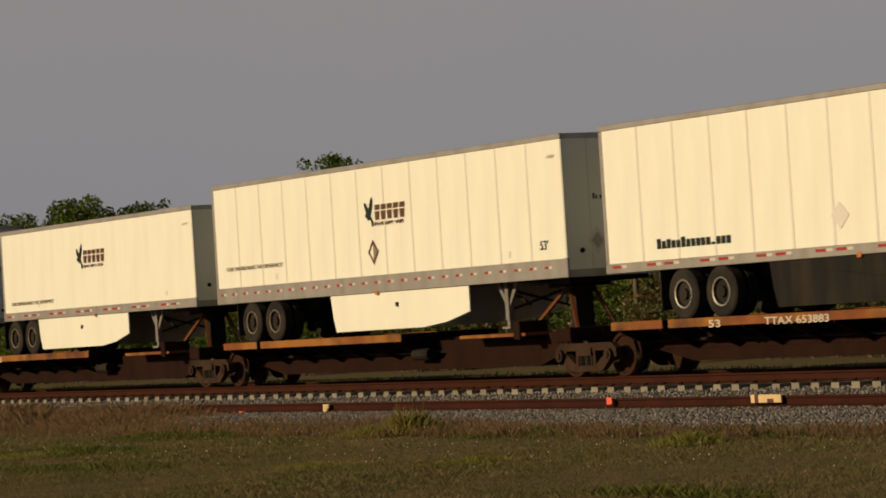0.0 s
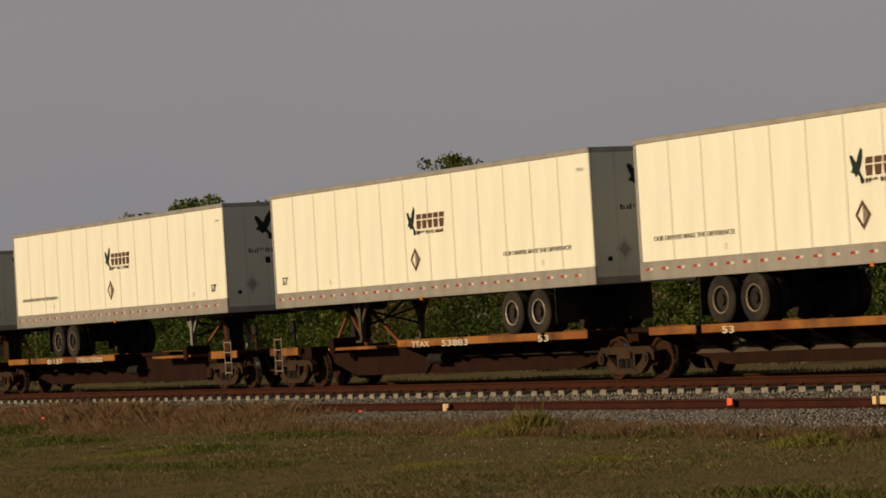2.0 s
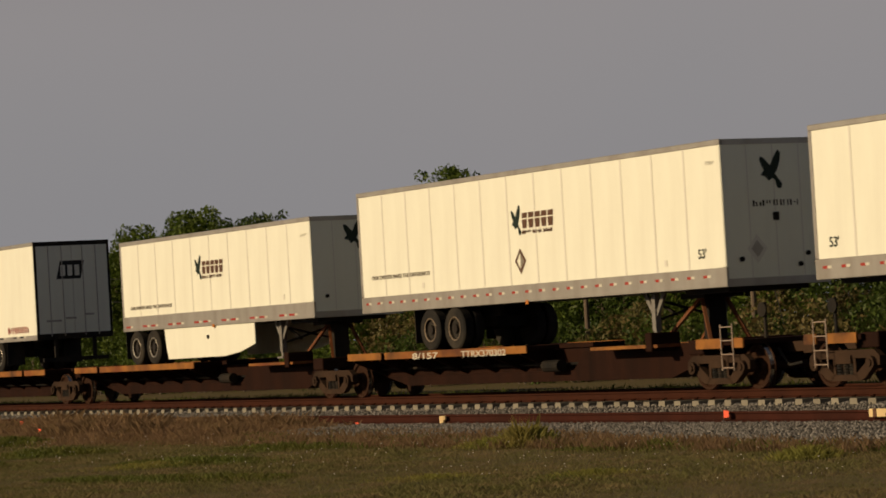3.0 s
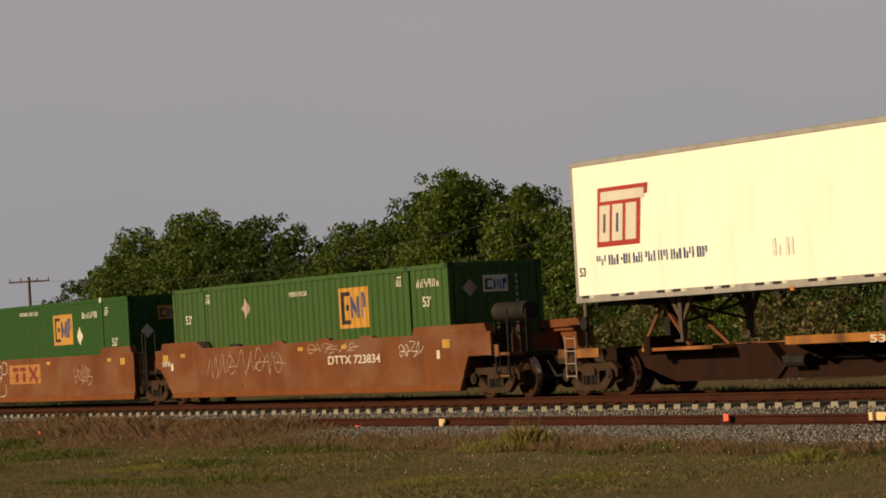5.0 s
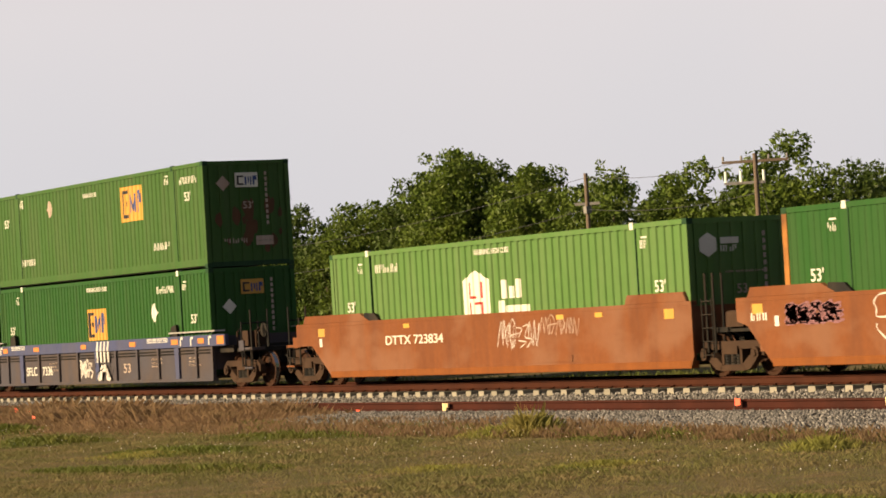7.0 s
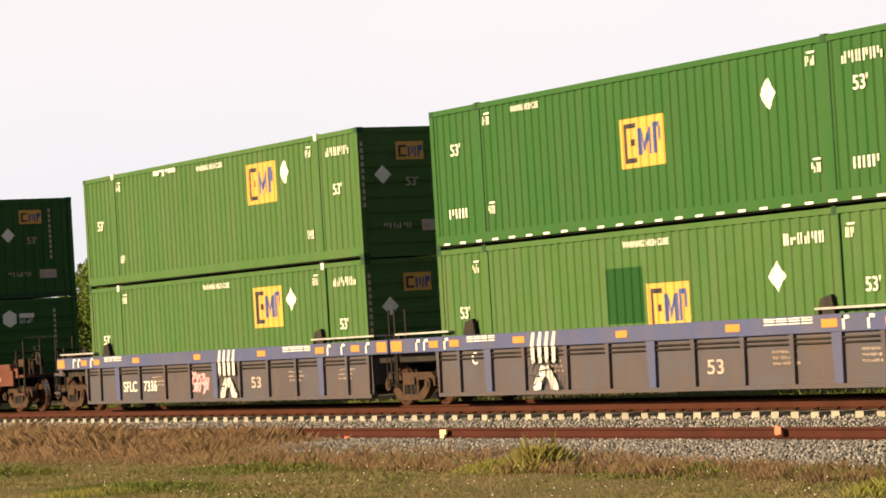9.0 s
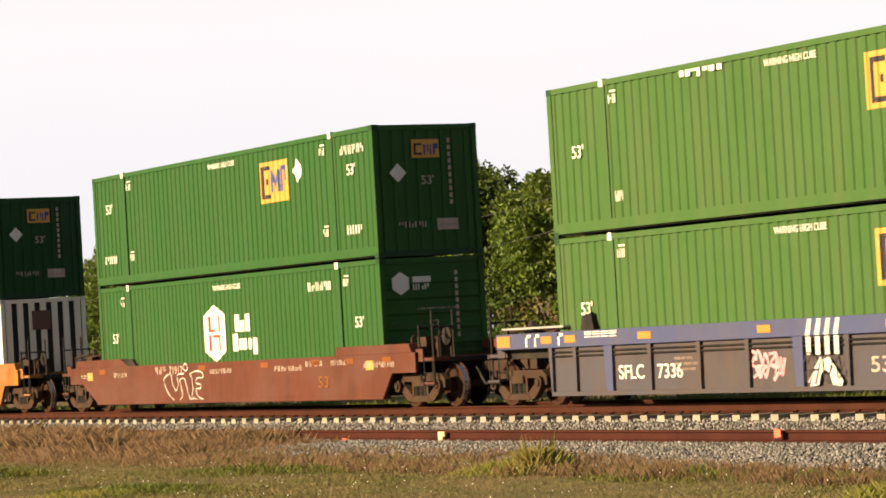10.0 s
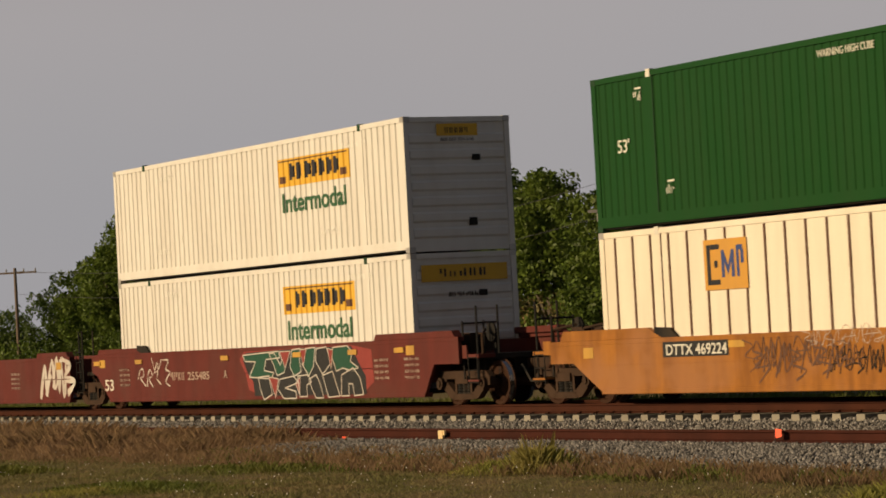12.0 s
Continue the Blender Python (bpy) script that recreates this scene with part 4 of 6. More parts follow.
            lettering("53", -0.16, top - 1.57, 0.2, M_MARKDIM, c, end=ex + 0.003)
        else:
            ep = part("end_panel", Geo().box(ex - 0.02, ex, -0.34, 0.34, top - 0.74, top - 0.34), M_MARK if style == "early" else M_YELLOW, c, "company plate on the container end")
            for q0, q1, lo, hi, mm in ((-0.29, -0.23, 0.66, 0.4, M_DARK), (-0.23, -0.09, 0.66, 0.61, M_DARK), (-0.23, -0.09, 0.45, 0.4, M_DARK), (-0.05, 0.0, 0.66, 0.43, M_LBLUE), (0.04, 0.08, 0.6, 0.43, M_LBLUE), (0.11, 0.15, 0.66, 0.43, M_LBLUE), (0.19, 0.24, 0.66, 0.41, M_LBLUE), (0.24, 0.31, 0.53, 0.41, M_LBLUE)):
                part("logo_shape", Geo().box(ex, ex + 0.004, q0, q1, top - lo - 0.02, top - hi - 0.02), mm, ep)
            dz = top - (0.62 if style == "early" else 1.06)
            g = Geo().add([(ex, -0.71, dz - 0.21), (ex, -0.5, dz), (ex, -0.71, dz + 0.21), (ex, -0.92, dz)], [(0, 1, 2, 3)])
            part("placard", g, M_MARKDIM if dim_diamond else M_MARK, c, "pale diamond placard")
            if z > 2 or style == "early":
                lettering("53'", -0.15, top - 1.32, 0.2, M_MARKDIM, c, end=ex + 0.003)
            if z > 2:
                plate = part("end_plate", Geo().box(ex - 0.006, ex, 0.2, 0.72, z + 0.57, z + 0.82), M_MARKDIM, c, "small pale plate")
                bars(0.24, z + 0.66, 0.44, 0.05, M_GREYINK, plate, end=ex + 0.001, words=3)
                bars(-0.75, z + 0.64, 0.75, 0.13, M_MARKDIM, c, end=ex, words=3)
        for i in range(10):
            part("end_digit", Geo().box(ex - 0.006, ex, digits - 0.035, digits + 0.035, top - 0.42 - i * 0.15, top - 0.32 - i * 0.15), M_MARKDIM, c)
        # the rusty option paints a warm reflection as brown patches on the end
        if rusty:
            rnd = random.Random(17)
            for k in range(16):
                yy, zz, r = rnd.uniform(-1.0, 1.0), z + rnd.uniform(0.35, 1.75), rnd.uniform(0.1, 0.32)
                g = Geo().add([(ex - 0.008 - 0.0004 * k, yy + r * 0.5 * math.cos(a) * rnd.uniform(0.7, 1.2), zz + r * math.sin(a) * rnd.uniform(0.7, 1.2)) for a in [i * math.pi / 5 for i in range(10)]], [tuple(range(10))])
                part("rust_patch", g, M_REFLECTION, c, "brown patch painted as a warm reflection")
    return c

# ---------------------------------------------------------------- trailers
def tyre_and_rim(parent, x, y, z, s, rim_mat):
    """A truck wheel on the outside of an axle; s is the side it faces."""
    w = s * 0.27
    ty = Geo().lathe([(0, 0.29), (0, 0.47), (w * 0.12, 0.5), (w * 0.88, 0.5), (w, 0.46), (w, 0.3), (w * 0.75, 0.29)], (x, y, z), 26)
    t = part("tyre", ty, M_TYRE, parent, smooth=False)
    rg = Geo().lathe([(w * 0.5, 0.295), (w * 0.97, 0.29), (w * 0.97, 0.25), (w * 0.45, 0.2), (w * 0.4, 0.13), (w * 0.95, 0.11), (w * 0.95, 0.02)], (x, y, z), 22)
    part("rim", rg, M_RIMDARK, t)
    part("rim_edge", Geo().lathe([(w * 0.9, 0.27), (w * 0.99, 0.292), (w * 1.01, 0.285), (w * 0.98, 0.255), (w * 0.9, 0.25)], (x, y, z), 22, False), rim_mat, t, "worn bright rim edge")

def bird(x, z, s, parent, y=None, end=None):
    """A dark spread-winged company shape."""
    pts = ((0.04, 0.34), (0.08, 0.42), (0.12, 0.47), (0.06, 0.62), (0.02, 0.76), (0.05, 0.83), (0.13, 0.79), (0.22, 0.66), (0.28, 0.60), (0.33, 0.75), (0.40, 0.88), (0.47, 1.0),
           (0.53, 0.93), (0.52, 0.76), (0.48, 0.60), (0.42, 0.45), (0.38, 0.38), (0.44, 0.28), (0.54, 0.12), (0.52, 0.02), (0.44, 0.0), (0.40, 0.06), (0.38, 0.20), (0.32, 0.27), (0.22, 0.20), (0.18, 0.28), (0.12, 0.33))
    g = Geo()
    vs = [(x + a * s * 1.15, y, z + b * s) for a, b in pts] if end is None else [(end, x + a * s * 1.3, z + b * s) for a, b in pts]
    g.add(vs, [tuple(range(len(pts) - 1, -1, -1))])
    part("emblem", g, M_INK, parent, "dark green spread-winged emblem")

def trailer(x, length, top, axles, leg, label, style="bird", mirrored=False, skirt=None, skirt_mat=M_WHITE, panels=13, band=0.4, rivets=True, rim=M_RIMEDGE, slogan=None, logo=0.44, floor_z=2.1):
    """A van trailer. axles and leg are distances from its rear corner on the train; mirrored turns its doors to the front of the train."""
    t = rolling("van_trailer", label, "trailer", x, "trailers on the train")
    L, zb = length, floor_z
    w = (L - 0.24) / panels
    gap = 0.004 if panels > 6 else 0.0004
    pm = Geo().box(gap, w - gap, -0.02, 0.02, 0, top - zb - band - 0.12).mesh("side_panel")
    pm.materials.append(M_WHITE)
    sm = Geo().box(-0.03, 0.03, -0.004, 0.004, 0, top - zb - band - 0.12).mesh("panel_seam")
    sm.materials.append(M_SEAM)
    for s in (-1, 1):
        for i in range(panels):
            ob = part("side_panel", pm, None, t)
            ob.location = (0.12 + i * w, s * (HALF - 0.022), zb + band)
            if i and panels > 6:
                ob = part("panel_seam", sm, None, t)
                ob.location = (0.12 + i * w, s * (HALF + 0.0), zb + band)
        a, b = sorted((s * (HALF + 0.006), s * (HALF - 0.06)))
        part("bottom_rail", Geo().box(0, L, a, b, zb, zb + band), M_ALU, t, "dull aluminium bottom rail", bevel=0.01)
        part("top_rail", Geo().box(0, L, a, b, top - 0.12, top), M_ALU, t, bevel=0.015)
        for px in (0, L - 0.13):
            part("corner_post", Geo().box(px, px + 0.13, a, b, zb + band, top - 0.12), M_WHITE if px else M_ALU, t, bevel=0.02)
    part("roof", Geo().box(0.05, L - 0.05, -HALF + 0.06, HALF - 0.06, top - 0.05, top - 0.01), M_ALU, t)
    part("floor", Geo().box(0.05, L - 0.05, -HALF + 0.06, HALF - 0.06, zb + 0.02, zb + 0.14), M_BLACK, t)
    part("rear_wall", Geo().box(0.01, 0.05, -HALF + 0.06, HALF - 0.06, zb + 0.1, top - 0.05), M_WHITE, t)
    part("front_wall", Geo().box(L - 0.05, L - 0.012, -HALF + 0.06, HALF - 0.06, zb + 0.05, top - 0.05), M_WHITE, t, "plain white end wall")
    part("end_header", Geo().box(L - 0.06, L + 0.004, -HALF + 0.06, HALF - 0.06, top - 0.12, top - 0.004), M_ALU, t)
    part("end_sill", Geo().box(L - 0.06, L + 0.004, -HALF + 0.06, HALF - 0.06, zb, zb + 0.16), M_ALU, t)
    for i in range(1, 4):
        part("end_seam", Geo().box(L - 0.02, L - 0.007, -HALF + i * 0.65 - 0.012, -HALF + i * 0.65 + 0.012, zb + 0.16, top - 0.12), M_SEAM, t)
    # running gear
    ax0, ax1 = axles
    part("axle_frame", Geo().box(ax0 - 0.9, ax1 + 0.9, -0.55, -0.42, zb - 0.26, zb).box(ax0 - 0.9, ax1 + 0.9, 0.42, 0.55, zb - 0.26, zb)
         .box(ax0 - 0.2, ax1 + 0.2, -0.6, 0.6, zb - 0.5, zb - 0.26), M_BLACK, t)
    for ax in axles:
        part("axle", Geo().cyl((ax, -1.0, 1.6), (ax, 1.0, 1.6), 0.07), M_BLACK, t)
        for s in (-1, 1):
            tyre_and_rim(t, ax, s * 1.02, 1.6, s, rim)
            part("inner_tyre", Geo().lathe([(0, 0.3), (0, 0.47), (0.03, 0.5), (0.2, 0.5), (0.23, 0.47), (0.23, 0.3)], (ax, s * 0.84 - 0.115, 1.6), 20), M_TYRE, t)
    fx = ax1 + 0.75 if mirrored else ax0 - 0.75
    for s in (-1, 1):
        part("mud_flap", Geo().box(fx - 0.012, fx + 0.012, s * 0.98 - 0.3, s * 0.98 + 0.3, 1.3, zb), M_TYRE, t)
        # landing gear with its braces
        g = Geo().box(leg - 0.07, leg + 0.07, s * 0.85 - 0.07, s * 0.85 + 0.07, 1.28, zb).box(leg - 0.05, leg + 0.05, s * 0.85 - 0.05, s * 0.85 + 0.05, 1.14, 1.28).box(leg - 0.16, leg + 0.16, s * 0.85 - 0.12, s * 0.85 + 0.12, 1.1, 1.15)
        g.prism([(leg - 0.45, zb), (leg - 0.3, zb), (leg, zb - 0.5), (leg, zb - 0.62)], s * 0.85 - 0.03, s * 0.85 + 0.03)
        g.prism([(leg + 0.45, zb), (leg + 0.3, zb), (leg, zb - 0.5), (leg, zb - 0.62)], s * 0.85 - 0.03, s * 0.85 + 0.03)
        part("landing_leg", g, M_GREYWHITE if not mirrored else M_SPINE2, t)
    part("leg_brace", Geo().bar((leg, -0.85, zb - 0.15), (leg, 0.85, 1.5), 0.05, 0.05).bar((leg, -0.85, 1.5), (leg, 0.85, zb - 0.15), 0.05, 0.05)
         .bar((leg, -0.3, zb - 0.5), (leg + (-1.3 if not mirrored else 1.3), -0.3, zb), 0.05, 0.05), M_BLACK, t)
    kx = 1.2 if mirrored else L - 1.2
    part("king_plate", Geo().box(kx - 0.8, kx + 0.8, -1.0, 1.0, zb - 0.1, zb + 0.02).cyl((kx, 0, zb - 0.2), (kx, 0, zb - 0.1), 0.06), M_BLACK, t)
    # red and white dashes, rivets
    n = int(L / 0.62)
    red = Geo().box(0, 0.15 if rivets else 0.32, -0.005, 0, 0, 0.055).mesh("reflective_dash")
    red.materials.append(M_RED if style != "red_panel" else M_DARK)
    white = Geo().box(0, 0.13 if rivets else 0.18, -0.005, 0, 0, 0.055).mesh("reflective_dash")
    white.materials.append(M_MARK)
    for i in range(n):
        xx = 0.25 + i * (L - 0.5) / n
        zz = zb + (band * 0.52 if rivets else 0.1)
        if rivets or i % 3 != 1:
            part("reflective_dash", red, None, t).location = (xx, -HALF - 0.006, zz)
            part("reflective_dash", white, None, t).location = (xx + (0.15 if rivets else 0.32), -HALF - 0.006, zz)
    lampg = Geo().box(L * 0.5, L * 0.5 + 0.12, -HALF - 0.02, -HALF, zb - 0.05, zb + 0.04)
    part("marker_lamp", lampg, M_OREFL, t)
    if skirt:
        x0, x1, cut = skirt
        pts = [(x0, zb), (x1, zb), (x1, 1.53 if cut else 1.25), (x1 - cut * 0.5, 1.33 if cut else 1.23), (x1 - cut, 1.24), (x0 + 0.2, 1.23), (x0 + 0.08, 1.6)]
        for s in (-1, 1):
            part("side_skirt", Geo().prism(pts, *sorted((s * (HALF - 0.03), s * (HALF - 0.065)))), skirt_mat, t, "aerodynamic side skirt", bevel=0.01)
        part("skirt_bracket", Geo().box((x0 + x1) / 2 - 0.06, (x0 + x1) / 2 + 0.06, -HALF + 0.01, -HALF + 0.03, 1.75, 1.85), M_BLACK, t)
    # painted marks
    y = -HALF - 0.008
    mid = zb + (top - zb) * 0.56
    if style == "bird":
        lx = L * logo
        bird(lx + 0.02, mid - 0.17, 0.7, t, y=y)
        for k in range(5):
            # heavy slanted blocks with a notch, light to dark downwards
            u, zz, lean = lx + 0.48 + k * 0.285, mid - 0.02, 0.05
            for lo, top2, cut in ((0.0, 0.2, 0.05), (0.23, 0.35, 0.0)):
                g = Geo().add([(u + cut + lo * 0.15, y, zz + lo), (u + 0.23 + lo * 0.15, y, zz + lo), (u + 0.23 + top2 * 0.15, y, zz + top2), (u + top2 * 0.15, y, zz + top2)], [(0, 1, 2, 3)])
                part("company_mark", g, M_BROWNMARK, t, "brown slanted company mark")
        bars(lx + 0.5, mid - 0.15, 1.4, 0.085, M_BROWNMARK, t, y=y, words=3)
        if rivets:
            d = Geo()
            dx, dz = lx + 0.35, mid - 0.75
            o, i = [(dx - 0.25, dz), (dx, dz - 0.29), (dx + 0.25, dz), (dx, dz + 0.29)], [(dx - 0.17, dz), (dx, dz - 0.2), (dx + 0.17, dz), (dx, dz + 0.2)]
            d.add([(a, y, b) for a, b in o + i], [(k, (k + 1) % 4, (k + 1) % 4 + 4, k + 4) for k in range(4)])
            part("placard", d, M_BROWNMARK, t, "outlined diamond placard")
            part("placard", Geo().add([(dx, y - 0.001, dz - 0.2), (dx + 0.17, y - 0.001, dz), (dx, y - 0.001, dz + 0.2)], [(0, 1, 2)]), M_GREYINK, t)
            lettering("53'", L - 1.0 if not mirrored else 0.5, zb + 0.62, 0.2, M_INK, t, y=y)
        sx = slogan if slogan is not None else (L - 3.95 if mirrored else 0.62)
        lettering("OUR DRIVERS MAKE THE DIFFERENCE!", sx, zb + band + (0.42 if rivets else 0.2), 0.10, M_GREYINK, t, y=y, width=3.0, label="grey slogan lettering")
        bars(L - 0.55, top - 0.5, 0.35, 0.08, M_SEAM, t, y=y, words=4)
        for xx in (L * 0.2, L * 0.86):
            part("vent_plate", Geo().box(xx, xx + 0.09, y, y + 0.012, zb + band + 0.12, zb + band + 0.25), M_SEAM, t)
        ez = zb + (top - zb) * 0.62
        bird(-0.35, ez + 0.1, 0.8, t, end=L - 0.004)
        if rivets:
            bars(-0.55, ez - 0.25, 1.2, 0.12, M_BLACK, t, end=L - 0.008, words=7)
            part("document_box", Geo().box(L - 0.012, L + 0.01, -0.06, 0.08, ez - 0.55, ez - 0.38), M_BLACK, t)
            g = Geo().add([(L - 0.006, -0.5, zb + 0.45), (L - 0.006, -0.25, zb + 0.75), (L - 0.006, -0.5, zb + 1.05), (L - 0.006, -0.75, zb + 0.75)], [(0, 1, 2, 3)])
            part("placard", g, M_SEAM, t, "grey diamond placard")
            g = Geo().add([(L - 0.002, -0.5, zb + 0.57), (L - 0.002, -0.35, zb + 0.75), (L - 0.002, -0.5, zb + 0.93), (L - 0.002, -0.65, zb + 0.75)], [(0, 1, 2, 3)])
            part("placard", g, M_ALU, t)
        for yy, zz in ((-0.9, 0.55), (0.55, 0.4), (0.75, 0.62), (0.95, 0.42)):
            part("gladhand", Geo().cyl((L - 0.02, yy, zb + zz), (L + 0.04, yy, zb + zz), 0.05, n=8), M_BLACK, t)
    elif style == "drive":
        for k, tall in enumerate((0.2, 0.15, 0.18, 0.15, 0.15, 0.2, 0.15, 0.15, 0.15, 0.15, 0.15, 0.05, 0.15, 0.15, 0.15)):
            part("company_mark", Geo().box(1.85 + k * 0.165, 1.98 + k * 0.165, y - 0.003, y, zb + band + 0.22, zb + band + 0.22 + tall), M_INK, t, "dark company address blocks")
        d = Geo().add([(7.65, y, mid - 1.2), (7.92, y, mid - 0.95), (7.65, y, mid - 0.7), (7.38, y, mid - 0.95)], [(0, 1, 2, 3)])
        part("placard", d, M_SEAM, t, "grey diamond placard")
    else:
        lp = part("logo_panel", Geo().prism([(1.0, mid - 0.55), (2.7, mid - 0.55), (2.85, mid + 0.5), (3.1, mid + 0.5), (3.15, mid + 0.72), (1.15, mid + 0.72)], y - 0.003, y), M_RED, t, "red slanted company panel")
        part("logo_shape", Geo().prism([(1.24, mid + 0.42), (2.97, mid + 0.42), (3.0, mid + 0.63), (1.27, mid + 0.63)], y - 0.007, y - 0.004), M_MARK, lp)
        for u, slot in ((1.1, M_BROWNMARK), (1.62, M_LBLUE), (2.16, None)):
            part("logo_shape", Geo().prism([(u, mid - 0.44), (u + 0.42, mid - 0.44), (u + 0.52, mid + 0.34), (u + 0.1, mid + 0.34)], y - 0.007, y - 0.004), M_MARK, lp)
            if slot:
                part("logo_shape", Geo().prism([(u + 0.19, mid - 0.25), (u + 0.28, mid - 0.25), (u + 0.33, mid + 0.15), (u + 0.24, mid + 0.15)], y - 0.011, y - 0.008), slot, lp)
        bars(0.95, zb + band + 0.62, 4.4, 0.22, M_LBLUE, t, y=y, words=9, name="company_mark", label="dark blue company name bars")
        lettering("53", 0.2, zb + band + 0.42, 0.2, M_INK, t, y=y)
        bars(L - 2.5, zb + band + 0.1, 1.9, 0.2, M_RED, t, y=y, words=9, name="company_mark", label="red web address bars")
        bars(L - 8.6, zb + band + 0.5, 0.9, 0.35, M_SEAM, t, y=y, words=2)
        for s in (-1, 1):
            part("door", Geo().box(L - 0.012, L + 0.02, *sorted((s * 0.02, s * 1.2)), zb + 0.18, top - 0.14), M_WHITE, t, "white rear door")
            for yy in (0.35, 0.8):
                part("lock_rod", Geo().cyl((L + 0.04, s * yy, zb + 0.1), (L + 0.04, s * yy, top - 0.15), 0.018, n=6), M_ALU, t)
        part("door_frame", Geo().box(L - 0.01, L + 0.025, -1.28, -1.2, zb, top).box(L - 0.01, L + 0.025, 1.2, 1.28, zb, top).box(L - 0.01, L + 0.025, -1.2, 1.2, zb, zb + 0.18).box(L - 0.01, L + 0.025, -1.2, 1.2, top - 0.14, top), M_BLACK, t, "dark metal door frame")
        lp = part("logo_panel", Geo().add([(L + 0.021, -0.55, top - 1.2), (L + 0.021, 0.28, top - 1.2), (L + 0.021, 0.42, top - 0.62), (L + 0.021, -0.4, top - 0.62)], [(0, 1, 2, 3)]), M_DARK, t, "dark slanted company panel")
        for i in range(3):
            part("logo_shape", Geo().box(L + 0.022, L + 0.026, -0.4 + i * 0.24, -0.24 + i * 0.24, top - 1.1, top - 0.76), M_SEAM, lp)
        for yy, zz, w2 in ((-0.95, 0.55, 0.5), (-0.3, 0.62, 0.35), (0.35, 0.72, 0.3)):
            part("door_latch", Geo().box(L + 0.02, L + 0.05, yy, yy + w2, zb + zz, zb + zz + 0.06), M_ALU, t)
        part("bumper", Geo().box(L - 0.1, L + 0.03, -1.1, 1.1, 1.35, 1.47).box(L - 0.1, L, -0.7, -0.6, 1.47, zb).box(L - 0.1, L, 0.6, 0.7, 1.47, zb), M_BLACK, t)
    return t

# ---------------------------------------------------------------- running gear of the cars
FRAME = Geo()
for s in (-1, 1):
    ya, yb = sorted((s * 1.02, s * 1.16))
    FRAME.prism([(-1.12, 0.60), (-0.95, 0.72), (0.95, 0.72), (1.12, 0.60), (1.12, 0.42), (0.72, 0.42), (0.72, 0.56), (-0.72, 0.56), (-0.72, 0.42), (-1.12, 0.42)], ya, yb)
    for m in (-1, 1):
        FRAME.prism([(m * 0.98, 0.44), (m * 0.74, 0.52), (m * 0.34, 0.25), (m * 0.44, 0.13), (m * 0.6, 0.16)], ya, yb)
    FRAME.prism([(-0.46, 0.13), (-0.36, 0.25), (0.36, 0.25), (0.46, 0.13)], ya, yb)
    FRAME.prism([(-0.36, 0.57), (-0.28, 0.57), (-0.28, 0.24), (-0.36, 0.24)], ya, yb)
    FRAME.prism([(0.28, 0.57), (0.36, 0.57), (0.36, 0.24), (0.28, 0.24)], ya, yb)
    for x in (-0.9, 0.9):
        FRAME.cyl((x, s * 0.95, 0.47), (x, s * 1.24, 0.47), 0.13, n=12)
        FRAME.cyl((x, s * 1.24, 0.47), (x, s * 1.27, 0.47), 0.07, n=8)
FRAME.box(-0.25, 0.25, -1.2, 1.2, 0.46, 0.62)
FRAME_MESH = FRAME.mesh("truck_frame")
FRAME_MESH.materials.append(M_TRUCK)
SPRING_MESH = Geo()
for i in (-0.2, 0.0, 0.2):
    for k in range(4):
        SPRING_MESH.cyl((i, 0, 0.25 + k * 0.055), (i, 0, 0.29 + k * 0.055), 0.085, n=10)
SPRING_MESH = SPRING_MESH.mesh("spring_nest")
SPRING_MESH.materials.append(M_BLACK)
WHEEL = Geo()
for s in (-1, 1):
    prof = [(s * 0.70, 0.10), (s * 0.70, 0.40), (s * 0.685, 0.485), (s * 0.715, 0.487), (s * 0.72, 0.46), (s * 0.82, 0.455), (s * 0.82, 0.39), (s * 0.77, 0.36), (s * 0.755, 0.2), (s * 0.82, 0.14), (s * 0.82, 0.05)]
    WHEEL.lathe(prof, (0, 0, 0), 28)
WHEEL.cyl((0, -0.95, 0), (0, 0.95, 0), 0.085, n=12)
WHEEL_MESH = WHEEL.mesh("wheelset")
WHEEL_MESH.materials.append(M_WHEEL)
WHEEL_MESH.materials.append(M_SHINE)
for face in WHEEL_MESH.polygons:
    if abs(face.center.y) > 0.7 and all(0.45 < math.hypot(WHEEL_MESH.vertices[i].co.x, WHEEL_MESH.vertices[i].co.z) < 0.47 for i in face.vertices):
        face.material_index = 1
WHEELSETS = []

def truck(car, x):
    f = part("truck_frame", FRAME_MESH, None, car, "rusty cast steel truck with two axles")
    f.location = (x, 0, 0)
    for s in (-1, 1):
        part("spring_nest", SPRING_MESH, None, f).location = (0, s * 1.09, 0)
    for ax in (-0.9, 0.9):
        w = part("wheelset", WHEEL_MESH, None, f, "brown steel wheelset")
        w.location = (ax, 0, 0.457)
        WHEELSETS.append((w, ax))
    part("brake_beam", Geo().box(-0.42, -0.36, -0.8, 0.8, 0.38, 0.48).box(0.36, 0.42, -0.8, 0.8, 0.38, 0.48), M_BLACK, f)

def coupler(car, x, s):
    """A coupler that reaches out past the end of a car; s is the way it points."""
    part("coupler", Geo().box(*sorted((x, x + s * 0.95)), -0.1, 0.1, 0.72, 0.92).box(*sorted((x + s * 0.85, x + s * 1.15)), -0.16, 0.16, 0.68, 0.98), M_TRUCK, car)
    part("air_hose", Geo().cyl((x + s * 0.3, -0.4, 0.8), (x + s * 0.7, -0.42, 0.45), 0.03, n=6).cyl((x + s * 0.7, -0.42, 0.45), (x + s * 1.0, -0.3, 0.5), 0.03, n=6), M_TYRE, car)

